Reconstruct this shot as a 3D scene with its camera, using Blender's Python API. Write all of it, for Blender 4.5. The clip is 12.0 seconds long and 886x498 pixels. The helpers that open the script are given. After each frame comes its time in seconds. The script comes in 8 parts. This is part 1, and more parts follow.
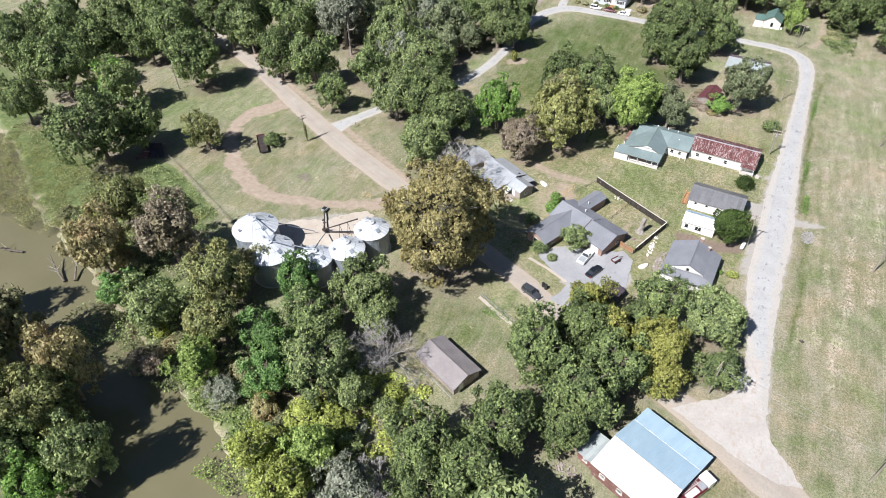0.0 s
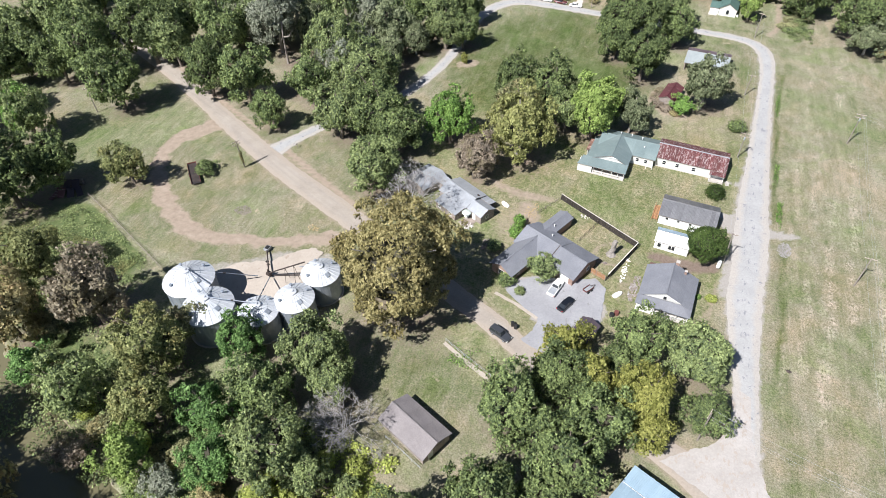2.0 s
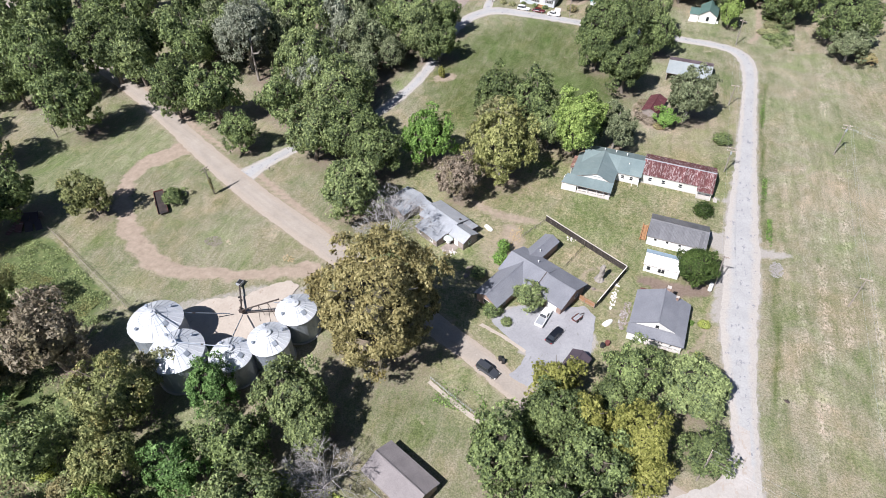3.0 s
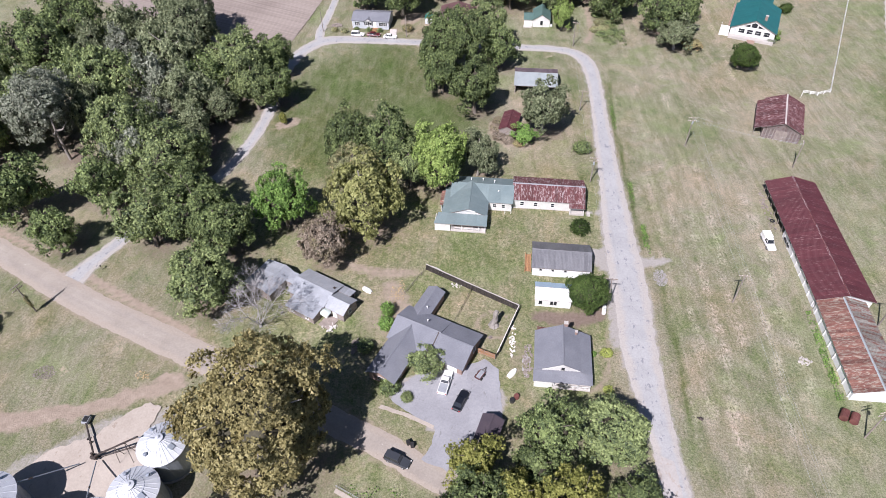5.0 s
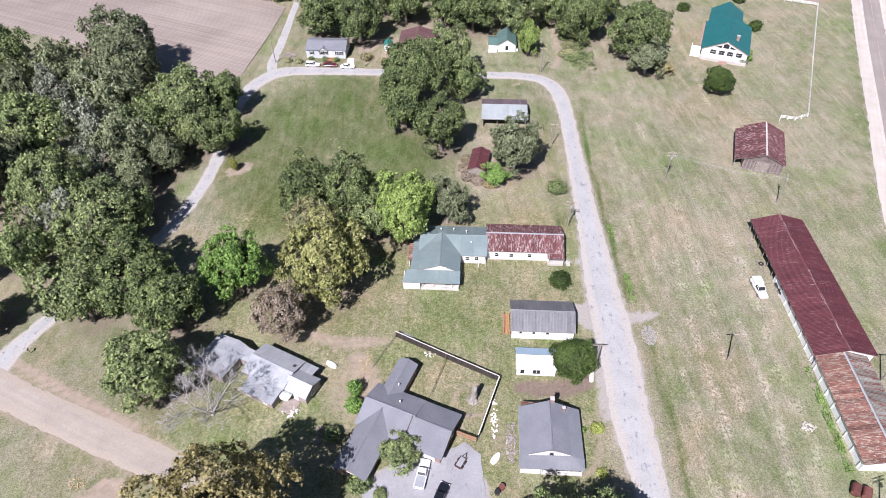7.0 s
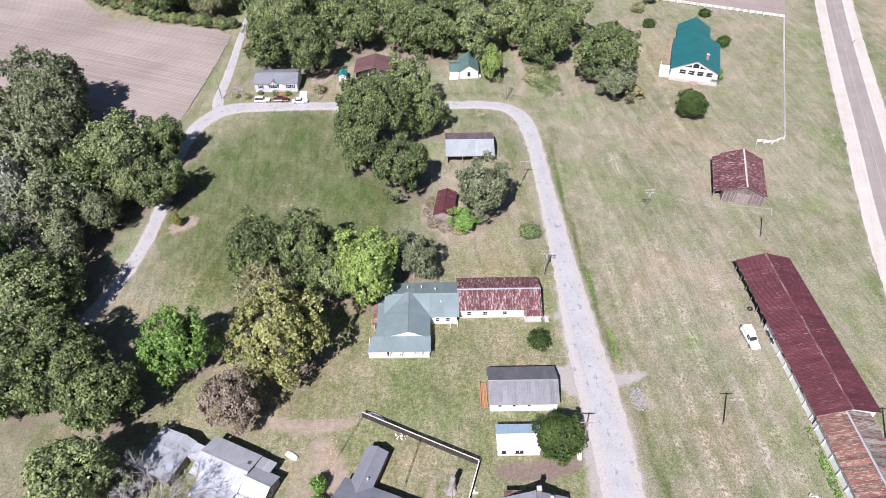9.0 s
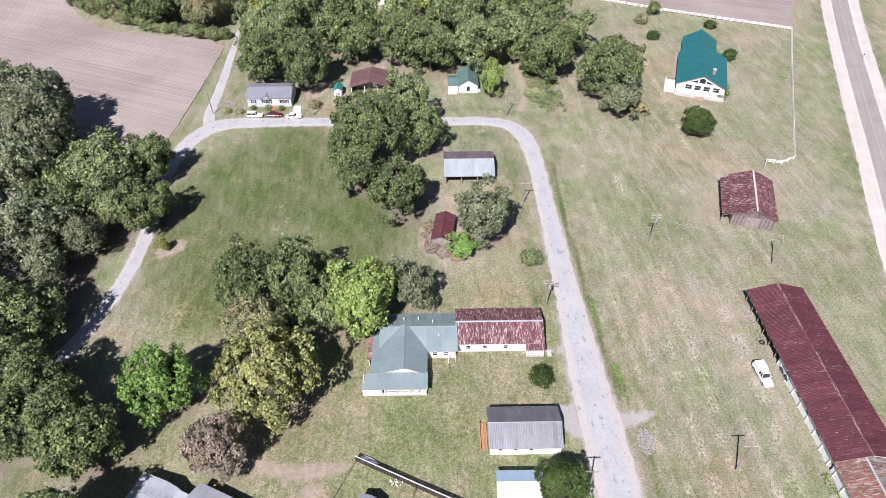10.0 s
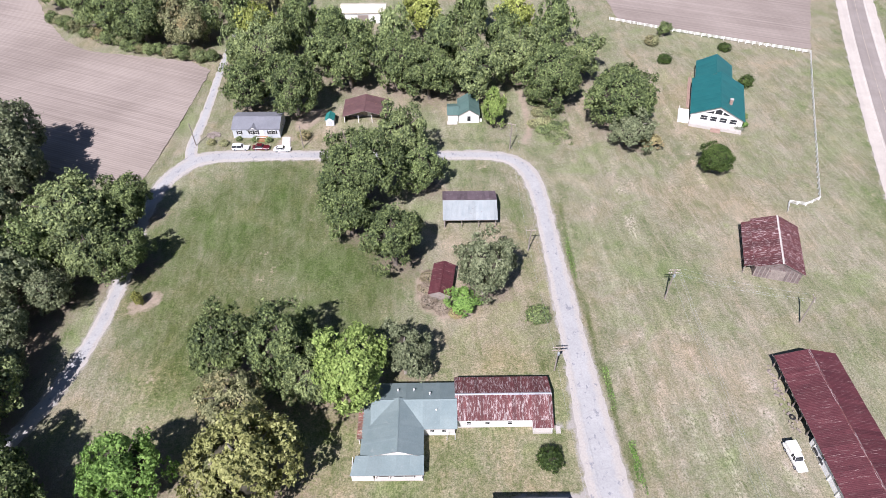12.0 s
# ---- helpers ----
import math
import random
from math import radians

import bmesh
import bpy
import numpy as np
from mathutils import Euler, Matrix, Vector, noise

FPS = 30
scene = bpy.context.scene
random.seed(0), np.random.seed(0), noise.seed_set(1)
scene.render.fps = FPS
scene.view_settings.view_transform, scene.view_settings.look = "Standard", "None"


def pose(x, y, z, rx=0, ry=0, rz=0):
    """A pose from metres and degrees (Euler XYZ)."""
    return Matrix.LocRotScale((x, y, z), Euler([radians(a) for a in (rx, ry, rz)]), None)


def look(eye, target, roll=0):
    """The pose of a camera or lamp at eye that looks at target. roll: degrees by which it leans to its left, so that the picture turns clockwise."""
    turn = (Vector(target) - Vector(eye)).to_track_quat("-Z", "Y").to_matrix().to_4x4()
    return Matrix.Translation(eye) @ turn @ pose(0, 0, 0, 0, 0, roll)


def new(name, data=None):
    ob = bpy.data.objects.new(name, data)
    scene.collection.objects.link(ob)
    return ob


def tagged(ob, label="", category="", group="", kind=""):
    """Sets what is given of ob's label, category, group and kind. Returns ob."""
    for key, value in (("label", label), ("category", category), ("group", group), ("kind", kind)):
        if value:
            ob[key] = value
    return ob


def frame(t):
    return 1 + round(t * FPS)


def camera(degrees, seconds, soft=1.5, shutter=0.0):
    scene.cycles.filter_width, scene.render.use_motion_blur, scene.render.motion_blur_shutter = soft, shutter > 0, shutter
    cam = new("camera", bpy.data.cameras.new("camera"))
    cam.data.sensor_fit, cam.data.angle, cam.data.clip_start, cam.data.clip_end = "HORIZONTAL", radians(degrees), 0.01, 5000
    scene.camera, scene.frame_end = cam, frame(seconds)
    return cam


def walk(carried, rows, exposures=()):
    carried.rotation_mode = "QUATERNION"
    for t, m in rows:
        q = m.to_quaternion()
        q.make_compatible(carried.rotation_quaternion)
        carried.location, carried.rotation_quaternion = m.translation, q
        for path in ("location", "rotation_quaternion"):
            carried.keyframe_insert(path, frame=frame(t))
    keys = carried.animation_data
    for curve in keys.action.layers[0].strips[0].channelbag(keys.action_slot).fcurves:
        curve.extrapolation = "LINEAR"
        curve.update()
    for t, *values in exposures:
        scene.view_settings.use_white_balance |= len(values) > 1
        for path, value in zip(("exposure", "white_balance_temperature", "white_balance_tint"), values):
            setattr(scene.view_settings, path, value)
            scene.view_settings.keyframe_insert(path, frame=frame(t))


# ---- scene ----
cam = camera(70.2, 12.0, soft=0.6)
# seconds, eye, a place looked at, roll
ROWS = [
    (0, (0.030, -0.015, 105.008), (-37.384, 62.764, 36.750), -1.61),
    (0.5, (-2.296, 4.165, 105.234), (-36.960, 65.713, 34.450), -1.60),
    (1, (-4.424, 8.214, 105.293), (-37.689, 70.550, 34.529), -1.59),
    (1.5, (-6.456, 12.396, 105.355), (-38.415, 75.404, 34.584), -1.58),
    (2, (-8.463, 16.562, 105.403), (-39.069, 80.249, 34.642), -1.55),
    (2.5, (-10.385, 20.755, 105.512), (-40.049, 84.902, 34.765), -1.48),
    (2.7, (-11.12, 22.46, 105.55), (-40.44, 86.7, 34.72), -1.47),
    (4.3, (-15.6, 36.33, 105.93), (-30.96, 105.03, 34.93), -1.38),
    (4.5, (-15.978, 38.097, 105.969), (-29.579, 107.174, 34.952), -1.36),
    (5, (-16.739, 42.533, 106.101), (-26.167, 112.288, 35.070), -1.33),
    (5.5, (-17.343, 47.011, 106.284), (-25.578, 116.947, 35.284), -1.18),
    (6, (-17.841, 51.525, 106.395), (-24.810, 121.594, 35.389), -1.07),
    (6.5, (-18.275, 55.994, 106.422), (-24.210, 126.208, 35.467), -0.97),
    (7, (-18.591, 60.440, 106.523), (-23.160, 130.758, 35.569), -0.82),
    (9, (-18.429, 78.052, 106.918), (-18.256, 148.516, 35.962), -0.78),
    (9.5, (-18.288, 82.459, 106.920), (-17.953, 152.939, 35.980), -0.70),
    (10, (-18.239, 86.836, 106.950), (-17.823, 157.290, 35.985), -0.51),
    (10.5, (-18.061, 91.238, 106.944), (-17.663, 161.689, 35.976), -0.44),
    (11, (-18.060, 95.597, 106.937), (-17.588, 166.019, 35.940), -0.36),
    (11.5, (-18.016, 99.911, 106.972), (-17.453, 170.245, 35.888), -0.19),
    (12, (-17.972, 104.264, 106.947), (-17.371, 174.562, 35.829), -0.24),
]
walk(cam, [(t, look(eye, aim, roll)) for t, eye, aim, roll in ROWS],
     exposures=[(0, 0.70, 6500, 10), (0.5, 0.62, 6500, 10), (1.5, 0.64, 6500, 10), (2.5, 0.65, 6480, 11), (4.4, 0.43, 6300, 20), (5.0, 0.43, 6300, 20), (5.9, 0.60, 6300, 20), (7.0, 0.63, 6300, 20), (9.0, 0.64, 6300, 20), (12.0, 0.61, 6300, 20)])

# ---- light ----
SUN_TURN, SUN_HEIGHT = 67.5, 50.0  # way of the shadows on the ground, height of the sun
sun_way = Vector((math.cos(radians(SUN_TURN)) * math.cos(radians(SUN_HEIGHT)), math.sin(radians(SUN_TURN)) * math.cos(radians(SUN_HEIGHT)), -math.sin(radians(SUN_HEIGHT))))
sun = new("sun", bpy.data.lights.new("sun", "SUN"))
sun.matrix_world = look(-200 * sun_way + Vector((-20, 120, 0)), (-20, 120, 0))
sun.data.energy, sun.data.angle, sun.data.color = 5.0, radians(0.55), (1.0, 0.975, 0.955)
world = bpy.data.worlds.new("sky")
scene.world = world
world.use_nodes = True
sky = world.node_tree.nodes.new("ShaderNodeTexSky")
sky.sky_type, sky.sun_disc = "NISHITA", False
sky.air_density, sky.dust_density = 0.75, 0.2
sky.sun_elevation, sky.sun_rotation = radians(SUN_HEIGHT), math.atan2(-sun_way.x, -sun_way.y)
world.node_tree.links.new(sky.outputs[0], world.node_tree.nodes["Background"].inputs[0])
world.node_tree.nodes["Background"].inputs[1].default_value = 0.05


# ---- materials ----
def shader(name):
    m = bpy.data.materials.new(name)
    m.use_nodes = True
    return m, m.node_tree.nodes, m.node_tree.links, m.node_tree.nodes["Principled BSDF"]


def ramp(nodes, links, source, stops):
    """A colour ramp of (place, colour) fed by a socket."""
    r = nodes.new("ShaderNodeValToRGB")
    while len(r.color_ramp.elements) < len(stops):
        r.color_ramp.elements.new(0.5)
    for e, (at, colour) in zip(r.color_ramp.elements, stops):
        e.position, e.color = at, (*colour, 1)
    links.new(source, r.inputs[0])
    return r.outputs[0]


def noise_tex(nodes, links, vector, scale, detail=4.0, rough=0.6, distortion=0.0):
    n = nodes.new("ShaderNodeTexNoise")
    n.inputs["Scale"].default_value, n.inputs["Detail"].default_value = scale, detail
    n.inputs["Roughness"].default_value, n.inputs["Distortion"].default_value = rough, distortion
    links.new(vector, n.inputs["Vector"])
    return n.outputs["Fac"]


def maths(nodes, links, op, a, b=None, clamp=False):
    n = nodes.new("ShaderNodeMath")
    n.operation, n.use_clamp = op, clamp
    for k, v in enumerate((a, b)):
        if v is None:
            continue
        if isinstance(v, (int, float)):
            n.inputs[k].default_value = v
        else:
            links.new(v, n.inputs[k])
    return n.outputs[0]


def blend(nodes, links, a, b, fac, kind="MIX"):
    n = nodes.new("ShaderNodeMix")
    n.data_type, n.blend_type = "RGBA", kind
    for socket, v in ((n.inputs["Factor"], fac), (n.inputs[6], a), (n.inputs[7], b)):
        if isinstance(v, (int, float)):
            socket.default_value = v
        elif isinstance(v, tuple):
            socket.default_value = (*v, 1)
        else:
            links.new(v, socket)
    return n.outputs[2]


def stretch(nodes, links, vector, scale, turn=0.0):
    turned, n = nodes.new("ShaderNodeMapping"), nodes.new("ShaderNodeMapping")
    turned.inputs["Rotation"].default_value, n.inputs["Scale"].default_value = (0, 0, radians(turn)), scale
    links.new(vector, turned.inputs["Vector"])
    links.new(turned.outputs[0], n.inputs["Vector"])
    return n.outputs[0]


def relief(nodes, links, bsdf, height, strength, distance=0.1):
    b = nodes.new("ShaderNodeBump")
    b.inputs["Strength"].default_value, b.inputs["Distance"].default_value = strength, distance
    links.new(height, b.inputs["Height"])
    links.new(b.outputs[0], bsdf.inputs["Normal"])


def place_socket(nodes, links, shift=True):
    """Object coordinates, moved by the object's random number so that copies differ."""
    tc = nodes.new("ShaderNodeTexCoord")
    if not shift:
        return tc.outputs["Object"]
    info = nodes.new("ShaderNodeObjectInfo")
    add = nodes.new("ShaderNodeVectorMath")
    add.operation = "ADD"
    links.new(tc.outputs["Object"], add.inputs[0])
    links.new(maths(nodes, links, "MULTIPLY", info.outputs["Random"], 91.0), add.inputs[1])
    return add.outputs[0]


def surface(name, a, b, big=0.35, small=6.0, rough=0.8, metal=0.0, bump=0.15, spread=0.12, stain=None, stain_at=0.62, grain=0.25, boards=None, runs=(1, 1, 1)):
    """A weathered surface: two base colours in patches, fine grain, a spread from piece to piece, and stains of a third colour.
    boards: (axis, width) of siding or planks, drawn as fine relief."""
    m, nodes, links, bsdf = shader(name)
    p = place_socket(nodes, links)
    n1 = noise_tex(nodes, links, p, big, 5)
    n2 = noise_tex(nodes, links, p, small, 5, 0.7)
    colour = ramp(nodes, links, n1, [(0.32, a), (0.68, b)])
    colour = blend(nodes, links, colour, ramp(nodes, links, n2, [(0.3, (1 - grain,) * 3), (0.7, (1 + grain * 0.4,) * 3)]), 1.0, "MULTIPLY")
    if stain:
        s = noise_tex(nodes, links, stretch(nodes, links, p, runs), big * 2.6, 6, 0.72, 0.6)
        mask = ramp(nodes, links, s, [(stain_at - 0.05, (0, 0, 0)), (stain_at + 0.06, (1, 1, 1))])
        colour = blend(nodes, links, colour, stain, mask)
    info = nodes.new("ShaderNodeObjectInfo")
    gain = maths(nodes, links, "ADD", maths(nodes, links, "MULTIPLY", info.outputs["Random"], 2 * spread), 1 - spread)
    colour = blend(nodes, links, colour, gain, 1.0, "MULTIPLY")
    links.new(colour, bsdf.inputs["Base Color"])
    links.new(maths(nodes, links, "ADD", maths(nodes, links, "MULTIPLY", n2, 0.2), rough - 0.1, True), bsdf.inputs["Roughness"])
    bsdf.inputs["Metallic"].default_value = metal
    height = n2
    if boards:
        tc = nodes.new("ShaderNodeTexCoord")
        sep = nodes.new("ShaderNodeSeparateXYZ")
        links.new(tc.outputs["Object"], sep.inputs[0])
        saw = maths(nodes, links, "FRACT", maths(nodes, links, "DIVIDE", sep.outputs["XYZ".index(boards[0])], boards[1]))
        height = maths(nodes, links, "ADD", saw, maths(nodes, links, "MULTIPLY", n2, 0.3))
    relief(nodes, links, bsdf, height, bump, 0.06)
    return m


white_siding = surface("white_siding", (0.74, 0.74, 0.72), (0.84, 0.84, 0.82), 0.5, 5, 0.6, bump=0.5, boards=("Z", 0.18), grain=0.1, stain=(0.5, 0.47, 0.42), stain_at=0.7)
white_paint = surface("white_paint", (0.78, 0.78, 0.76), (0.86, 0.86, 0.84), 0.8, 8, 0.5, grain=0.08)
pale_siding = surface("pale_siding", (0.56, 0.60, 0.66), (0.66, 0.69, 0.73), 0.5, 5, 0.6, bump=0.5, boards=("Z", 0.18), grain=0.1)
weathered_board = surface("weathered_board", (0.30, 0.27, 0.25), (0.44, 0.38, 0.35), 0.7, 9, 0.85, bump=0.6, boards=("X", 0.2), grain=0.4, stain=(0.2, 0.08, 0.06), stain_at=0.6)
red_board = surface("red_board", (0.17, 0.065, 0.058), (0.27, 0.15, 0.135), 0.6, 8, 0.8, bump=0.6, boards=("X", 0.22), grain=0.35, stain=(0.45, 0.36, 0.32), stain_at=0.6)
brick_wall = surface("brick_wall", (0.34, 0.23, 0.19), (0.44, 0.31, 0.26), 0.8, 14, 0.85, bump=0.4, boards=("Z", 0.075), grain=0.3)
grey_shingle = surface("grey_shingle", (0.18, 0.19, 0.222), (0.235, 0.245, 0.278), 0.25, 7, 0.8, bump=0.5, grain=0.3, spread=0.05)
dark_shingle = surface("dark_shingle", (0.10, 0.10, 0.115), (0.16, 0.155, 0.17), 0.3, 7, 0.8, bump=0.4, grain=0.3, spread=0.06)
mauve_shingle = surface("mauve_shingle", (0.20, 0.182, 0.19), (0.27, 0.248, 0.255), 0.3, 7, 0.8, bump=0.4, grain=0.3, spread=0.06)
faded_red_metal = surface("faded_red_metal", (0.135, 0.050, 0.052), (0.20, 0.085, 0.082), 0.4, 5, 0.7, 0.1, bump=0.1, grain=0.25, spread=0.2, stain=(0.42, 0.33, 0.31), stain_at=0.59, runs=(0.07, 0.9, 1))
dull_red_metal = surface("dull_red_metal", (0.125, 0.066, 0.070), (0.170, 0.095, 0.096), 0.4, 5, 0.7, 0.1, bump=0.1, grain=0.25, spread=0.1, stain=(0.24, 0.13, 0.09), stain_at=0.64)
pine_metal = surface("pine_metal", (0.085, 0.160, 0.148), (0.125, 0.205, 0.188), 0.3, 4, 0.55, 0.1, bump=0.1, grain=0.15, spread=0.06)
purple_metal = surface("purple_metal", (0.125, 0.088, 0.108), (0.20, 0.155, 0.175), 0.5, 5, 0.65, 0.1, bump=0.1, grain=0.25, spread=0.15, stain=(0.33, 0.30, 0.31), stain_at=0.62)
plum_shingle = surface("plum_shingle", (0.055, 0.045, 0.06), (0.085, 0.065, 0.08), 0.4, 8, 0.75, bump=0.4, spread=0.05)
slate_metal = surface("slate_metal", (0.19, 0.193, 0.21), (0.26, 0.263, 0.28), 0.2, 3, 0.46, 0.45, bump=0.2, grain=0.2, spread=0.08, stain=(0.30, 0.30, 0.31), stain_at=0.64)
teal_metal = surface("teal_metal", (0.012, 0.125, 0.128), (0.018, 0.155, 0.155), 0.3, 4, 0.45, 0.1, bump=0.05, grain=0.08, spread=0.03)
sage_metal = surface("sage_metal", (0.175, 0.235, 0.245), (0.225, 0.285, 0.29), 0.3, 4, 0.6, 0.15, bump=0.15, grain=0.15, spread=0.06, stain=(0.27, 0.31, 0.31), stain_at=0.66)
maroon_metal = surface("maroon_metal", (0.082, 0.020, 0.027), (0.118, 0.033, 0.040), 0.35, 4, 0.6, 0.1, bump=0.12, grain=0.25, spread=0.14, stain=(0.36, 0.25, 0.24), stain_at=0.63, runs=(0.35, 5, 1))
rust_metal = surface("rust_metal", (0.115, 0.030, 0.034), (0.165, 0.062, 0.062), 0.9, 6, 0.7, 0.15, bump=0.2, grain=0.35, spread=0.22, stain=(0.40, 0.34, 0.34), stain_at=0.555, runs=(1.3, 0.15, 1))
barn_board = surface("barn_board", (0.17, 0.14, 0.135), (0.29, 0.24, 0.23), 0.7, 9, 0.85, bump=0.6, boards=("X", 0.2), grain=0.45, stain=(0.12, 0.05, 0.045), stain_at=0.58)
barn_rust_metal = surface("barn_rust_metal", (0.085, 0.022, 0.027), (0.135, 0.045, 0.046), 0.9, 6, 0.7, 0.15, bump=0.2, grain=0.3, spread=0.22, stain=(0.44, 0.36, 0.36), stain_at=0.575, runs=(0.10, 1.3, 1))
old_rust_metal = surface("old_rust_metal", (0.165, 0.068, 0.056), (0.26, 0.125, 0.095), 0.5, 6, 0.75, 0.15, bump=0.2, grain=0.4, spread=0.3, stain=(0.33, 0.29, 0.24), stain_at=0.55, runs=(0.6, 2.0, 1))
silver_metal = surface("silver_metal", (0.37, 0.395, 0.435), (0.47, 0.495, 0.535), 0.4, 5, 0.5, 0.3, bump=0.12, grain=0.18, spread=0.06, stain=(0.34, 0.33, 0.33), stain_at=0.63)
barn_silver = surface("barn_silver", (0.37, 0.42, 0.44), (0.46, 0.50, 0.51), 0.3, 5, 0.5, 0.3, bump=0.12, grain=0.2, spread=0.12, stain=(0.24, 0.18, 0.17), stain_at=0.66)
tan_metal = surface("tan_metal", (0.62, 0.58, 0.46), (0.70, 0.66, 0.54), 0.3, 5, 0.6, bump=0.1)
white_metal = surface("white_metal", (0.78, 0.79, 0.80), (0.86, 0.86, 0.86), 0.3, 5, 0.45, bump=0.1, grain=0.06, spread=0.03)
# blue of the barn's far slopes; on the cottage it holds the sky's reflection
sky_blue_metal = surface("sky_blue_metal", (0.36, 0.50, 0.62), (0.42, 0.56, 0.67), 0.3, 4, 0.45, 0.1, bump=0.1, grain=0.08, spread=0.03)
bin_steel = surface("bin_steel", (0.30, 0.345, 0.41), (0.39, 0.435, 0.50), 0.5, 5, 0.45, 0.4, bump=0.1, grain=0.18, spread=0.1)
bin_roof_steel = surface("bin_roof_steel", (0.55, 0.58, 0.63), (0.66, 0.69, 0.73), 0.6, 5, 0.45, 0.15, bump=0.08, grain=0.12, spread=0.06)
dark_steel = surface("dark_steel", (0.06, 0.055, 0.055), (0.13, 0.10, 0.09), 0.9, 8, 0.6, 0.5, grain=0.3)
patched_metal = surface("patched_metal", (0.21, 0.215, 0.19), (0.30, 0.29, 0.26), 0.4, 6, 0.7, 0.15, bump=0.2, grain=0.35, spread=0.3, stain=(0.17, 0.062, 0.048), stain_at=0.52, runs=(0.25, 1.6, 1))
rust_steel = surface("rust_steel", (0.14, 0.045, 0.042), (0.22, 0.09, 0.075), 0.9, 8, 0.8, 0.2, grain=0.3)
green_paint = surface("green_paint", (0.02, 0.16, 0.15), (0.03, 0.22, 0.20), 0.9, 8, 0.55, grain=0.15)
cut_wood = surface("cut_wood", (0.34, 0.17, 0.085), (0.44, 0.25, 0.13), 0.9, 8, 0.8, grain=0.3)
old_wood = surface("old_wood", (0.25, 0.21, 0.19), (0.36, 0.31, 0.28), 0.9, 8, 0.85, grain=0.35, bump=0.4)
fence_wood = surface("fence_wood", (0.33, 0.28, 0.24), (0.46, 0.38, 0.32), 0.6, 8, 0.85, grain=0.3, bump=0.4, spread=0.2)
dark_board = surface("dark_board", (0.035, 0.030, 0.028), (0.07, 0.058, 0.052), 0.6, 8, 0.85, grain=0.35, bump=0.4, spread=0.25)
pole_wood = surface("pole_wood", (0.22, 0.19, 0.17), (0.32, 0.28, 0.25), 0.6, 8, 0.85, grain=0.3)
concrete = surface("concrete", (0.50, 0.47, 0.44), (0.60, 0.56, 0.53), 0.5, 6, 0.85, grain=0.2, stain=(0.38, 0.34, 0.31), stain_at=0.62)
stone_white = surface("stone_white", (0.60, 0.56, 0.52), (0.72, 0.69, 0.66), 1.5, 8, 0.85, grain=0.3, bump=0.4)
bark = surface("bark", (0.13, 0.11, 0.09), (0.22, 0.19, 0.165), 0.8, 7, 0.9, grain=0.4, bump=0.6)
pale_bark = surface("pale_bark", (0.30, 0.27, 0.24), (0.42, 0.39, 0.37), 0.8, 7, 0.9, grain=0.35, bump=0.5)
# shade inside the crowns, put into the dark colour of their inner shells
crown_gap_shade = surface("crown_gap_shade", (0.045, 0.042, 0.028), (0.085, 0.078, 0.052), 0.8, 4, 0.9, grain=0.4, bump=0.6)
rubber = surface("rubber", (0.015, 0.015, 0.016), (0.03, 0.03, 0.03), 1.5, 9, 0.85)
trim_black = surface("trim_black", (0.02, 0.02, 0.022), (0.035, 0.035, 0.035), 1.0, 9, 0.5)
hay = surface("hay", (0.42, 0.31, 0.17), (0.55, 0.43, 0.25), 1.5, 12, 0.9, grain=0.4, bump=0.6)
red_plastic = surface("red_plastic", (0.5, 0.03, 0.04), (0.6, 0.05, 0.06), 1, 8, 0.45)
pink_junk = surface("pink_junk", (0.45, 0.42, 0.42), (0.62, 0.60, 0.60), 1, 8, 0.6, spread=0.35)
yellow_paint = surface("yellow_paint", (0.55, 0.38, 0.05), (0.62, 0.45, 0.08), 1, 8, 0.5)
green_canvas = surface("green_canvas", (0.52, 0.60, 0.57), (0.60, 0.68, 0.64), 1, 8, 0.7)


def car_paint(name, colour):
    m, nodes, links, bsdf = shader(name)
    p = place_socket(nodes, links)
    n = noise_tex(nodes, links, p, 3.0, 4)
    links.new(ramp(nodes, links, n, [(0.3, tuple(c * 0.88 for c in colour)), (0.7, colour)]), bsdf.inputs["Base Color"])
    bsdf.inputs["Roughness"].default_value = 0.3
    bsdf.inputs["Coat Weight"].default_value = 0.6
    return m


paint_white, paint_black, paint_red, paint_grey = (car_paint(n, c) for n, c in (("paint_white", (0.80, 0.80, 0.79)), ("paint_black", (0.012, 0.014, 0.02)), ("paint_red", (0.10, 0.008, 0.016)), ("paint_grey", (0.05, 0.055, 0.065))))
glass_dark, _n, _l, _b = shader("dark_window_glass")
_b.inputs["Base Color"].default_value, _b.inputs["Roughness"].default_value = (0.025, 0.03, 0.038, 1), 0.08
_b.inputs["Specular IOR Level"].default_value = 0.7


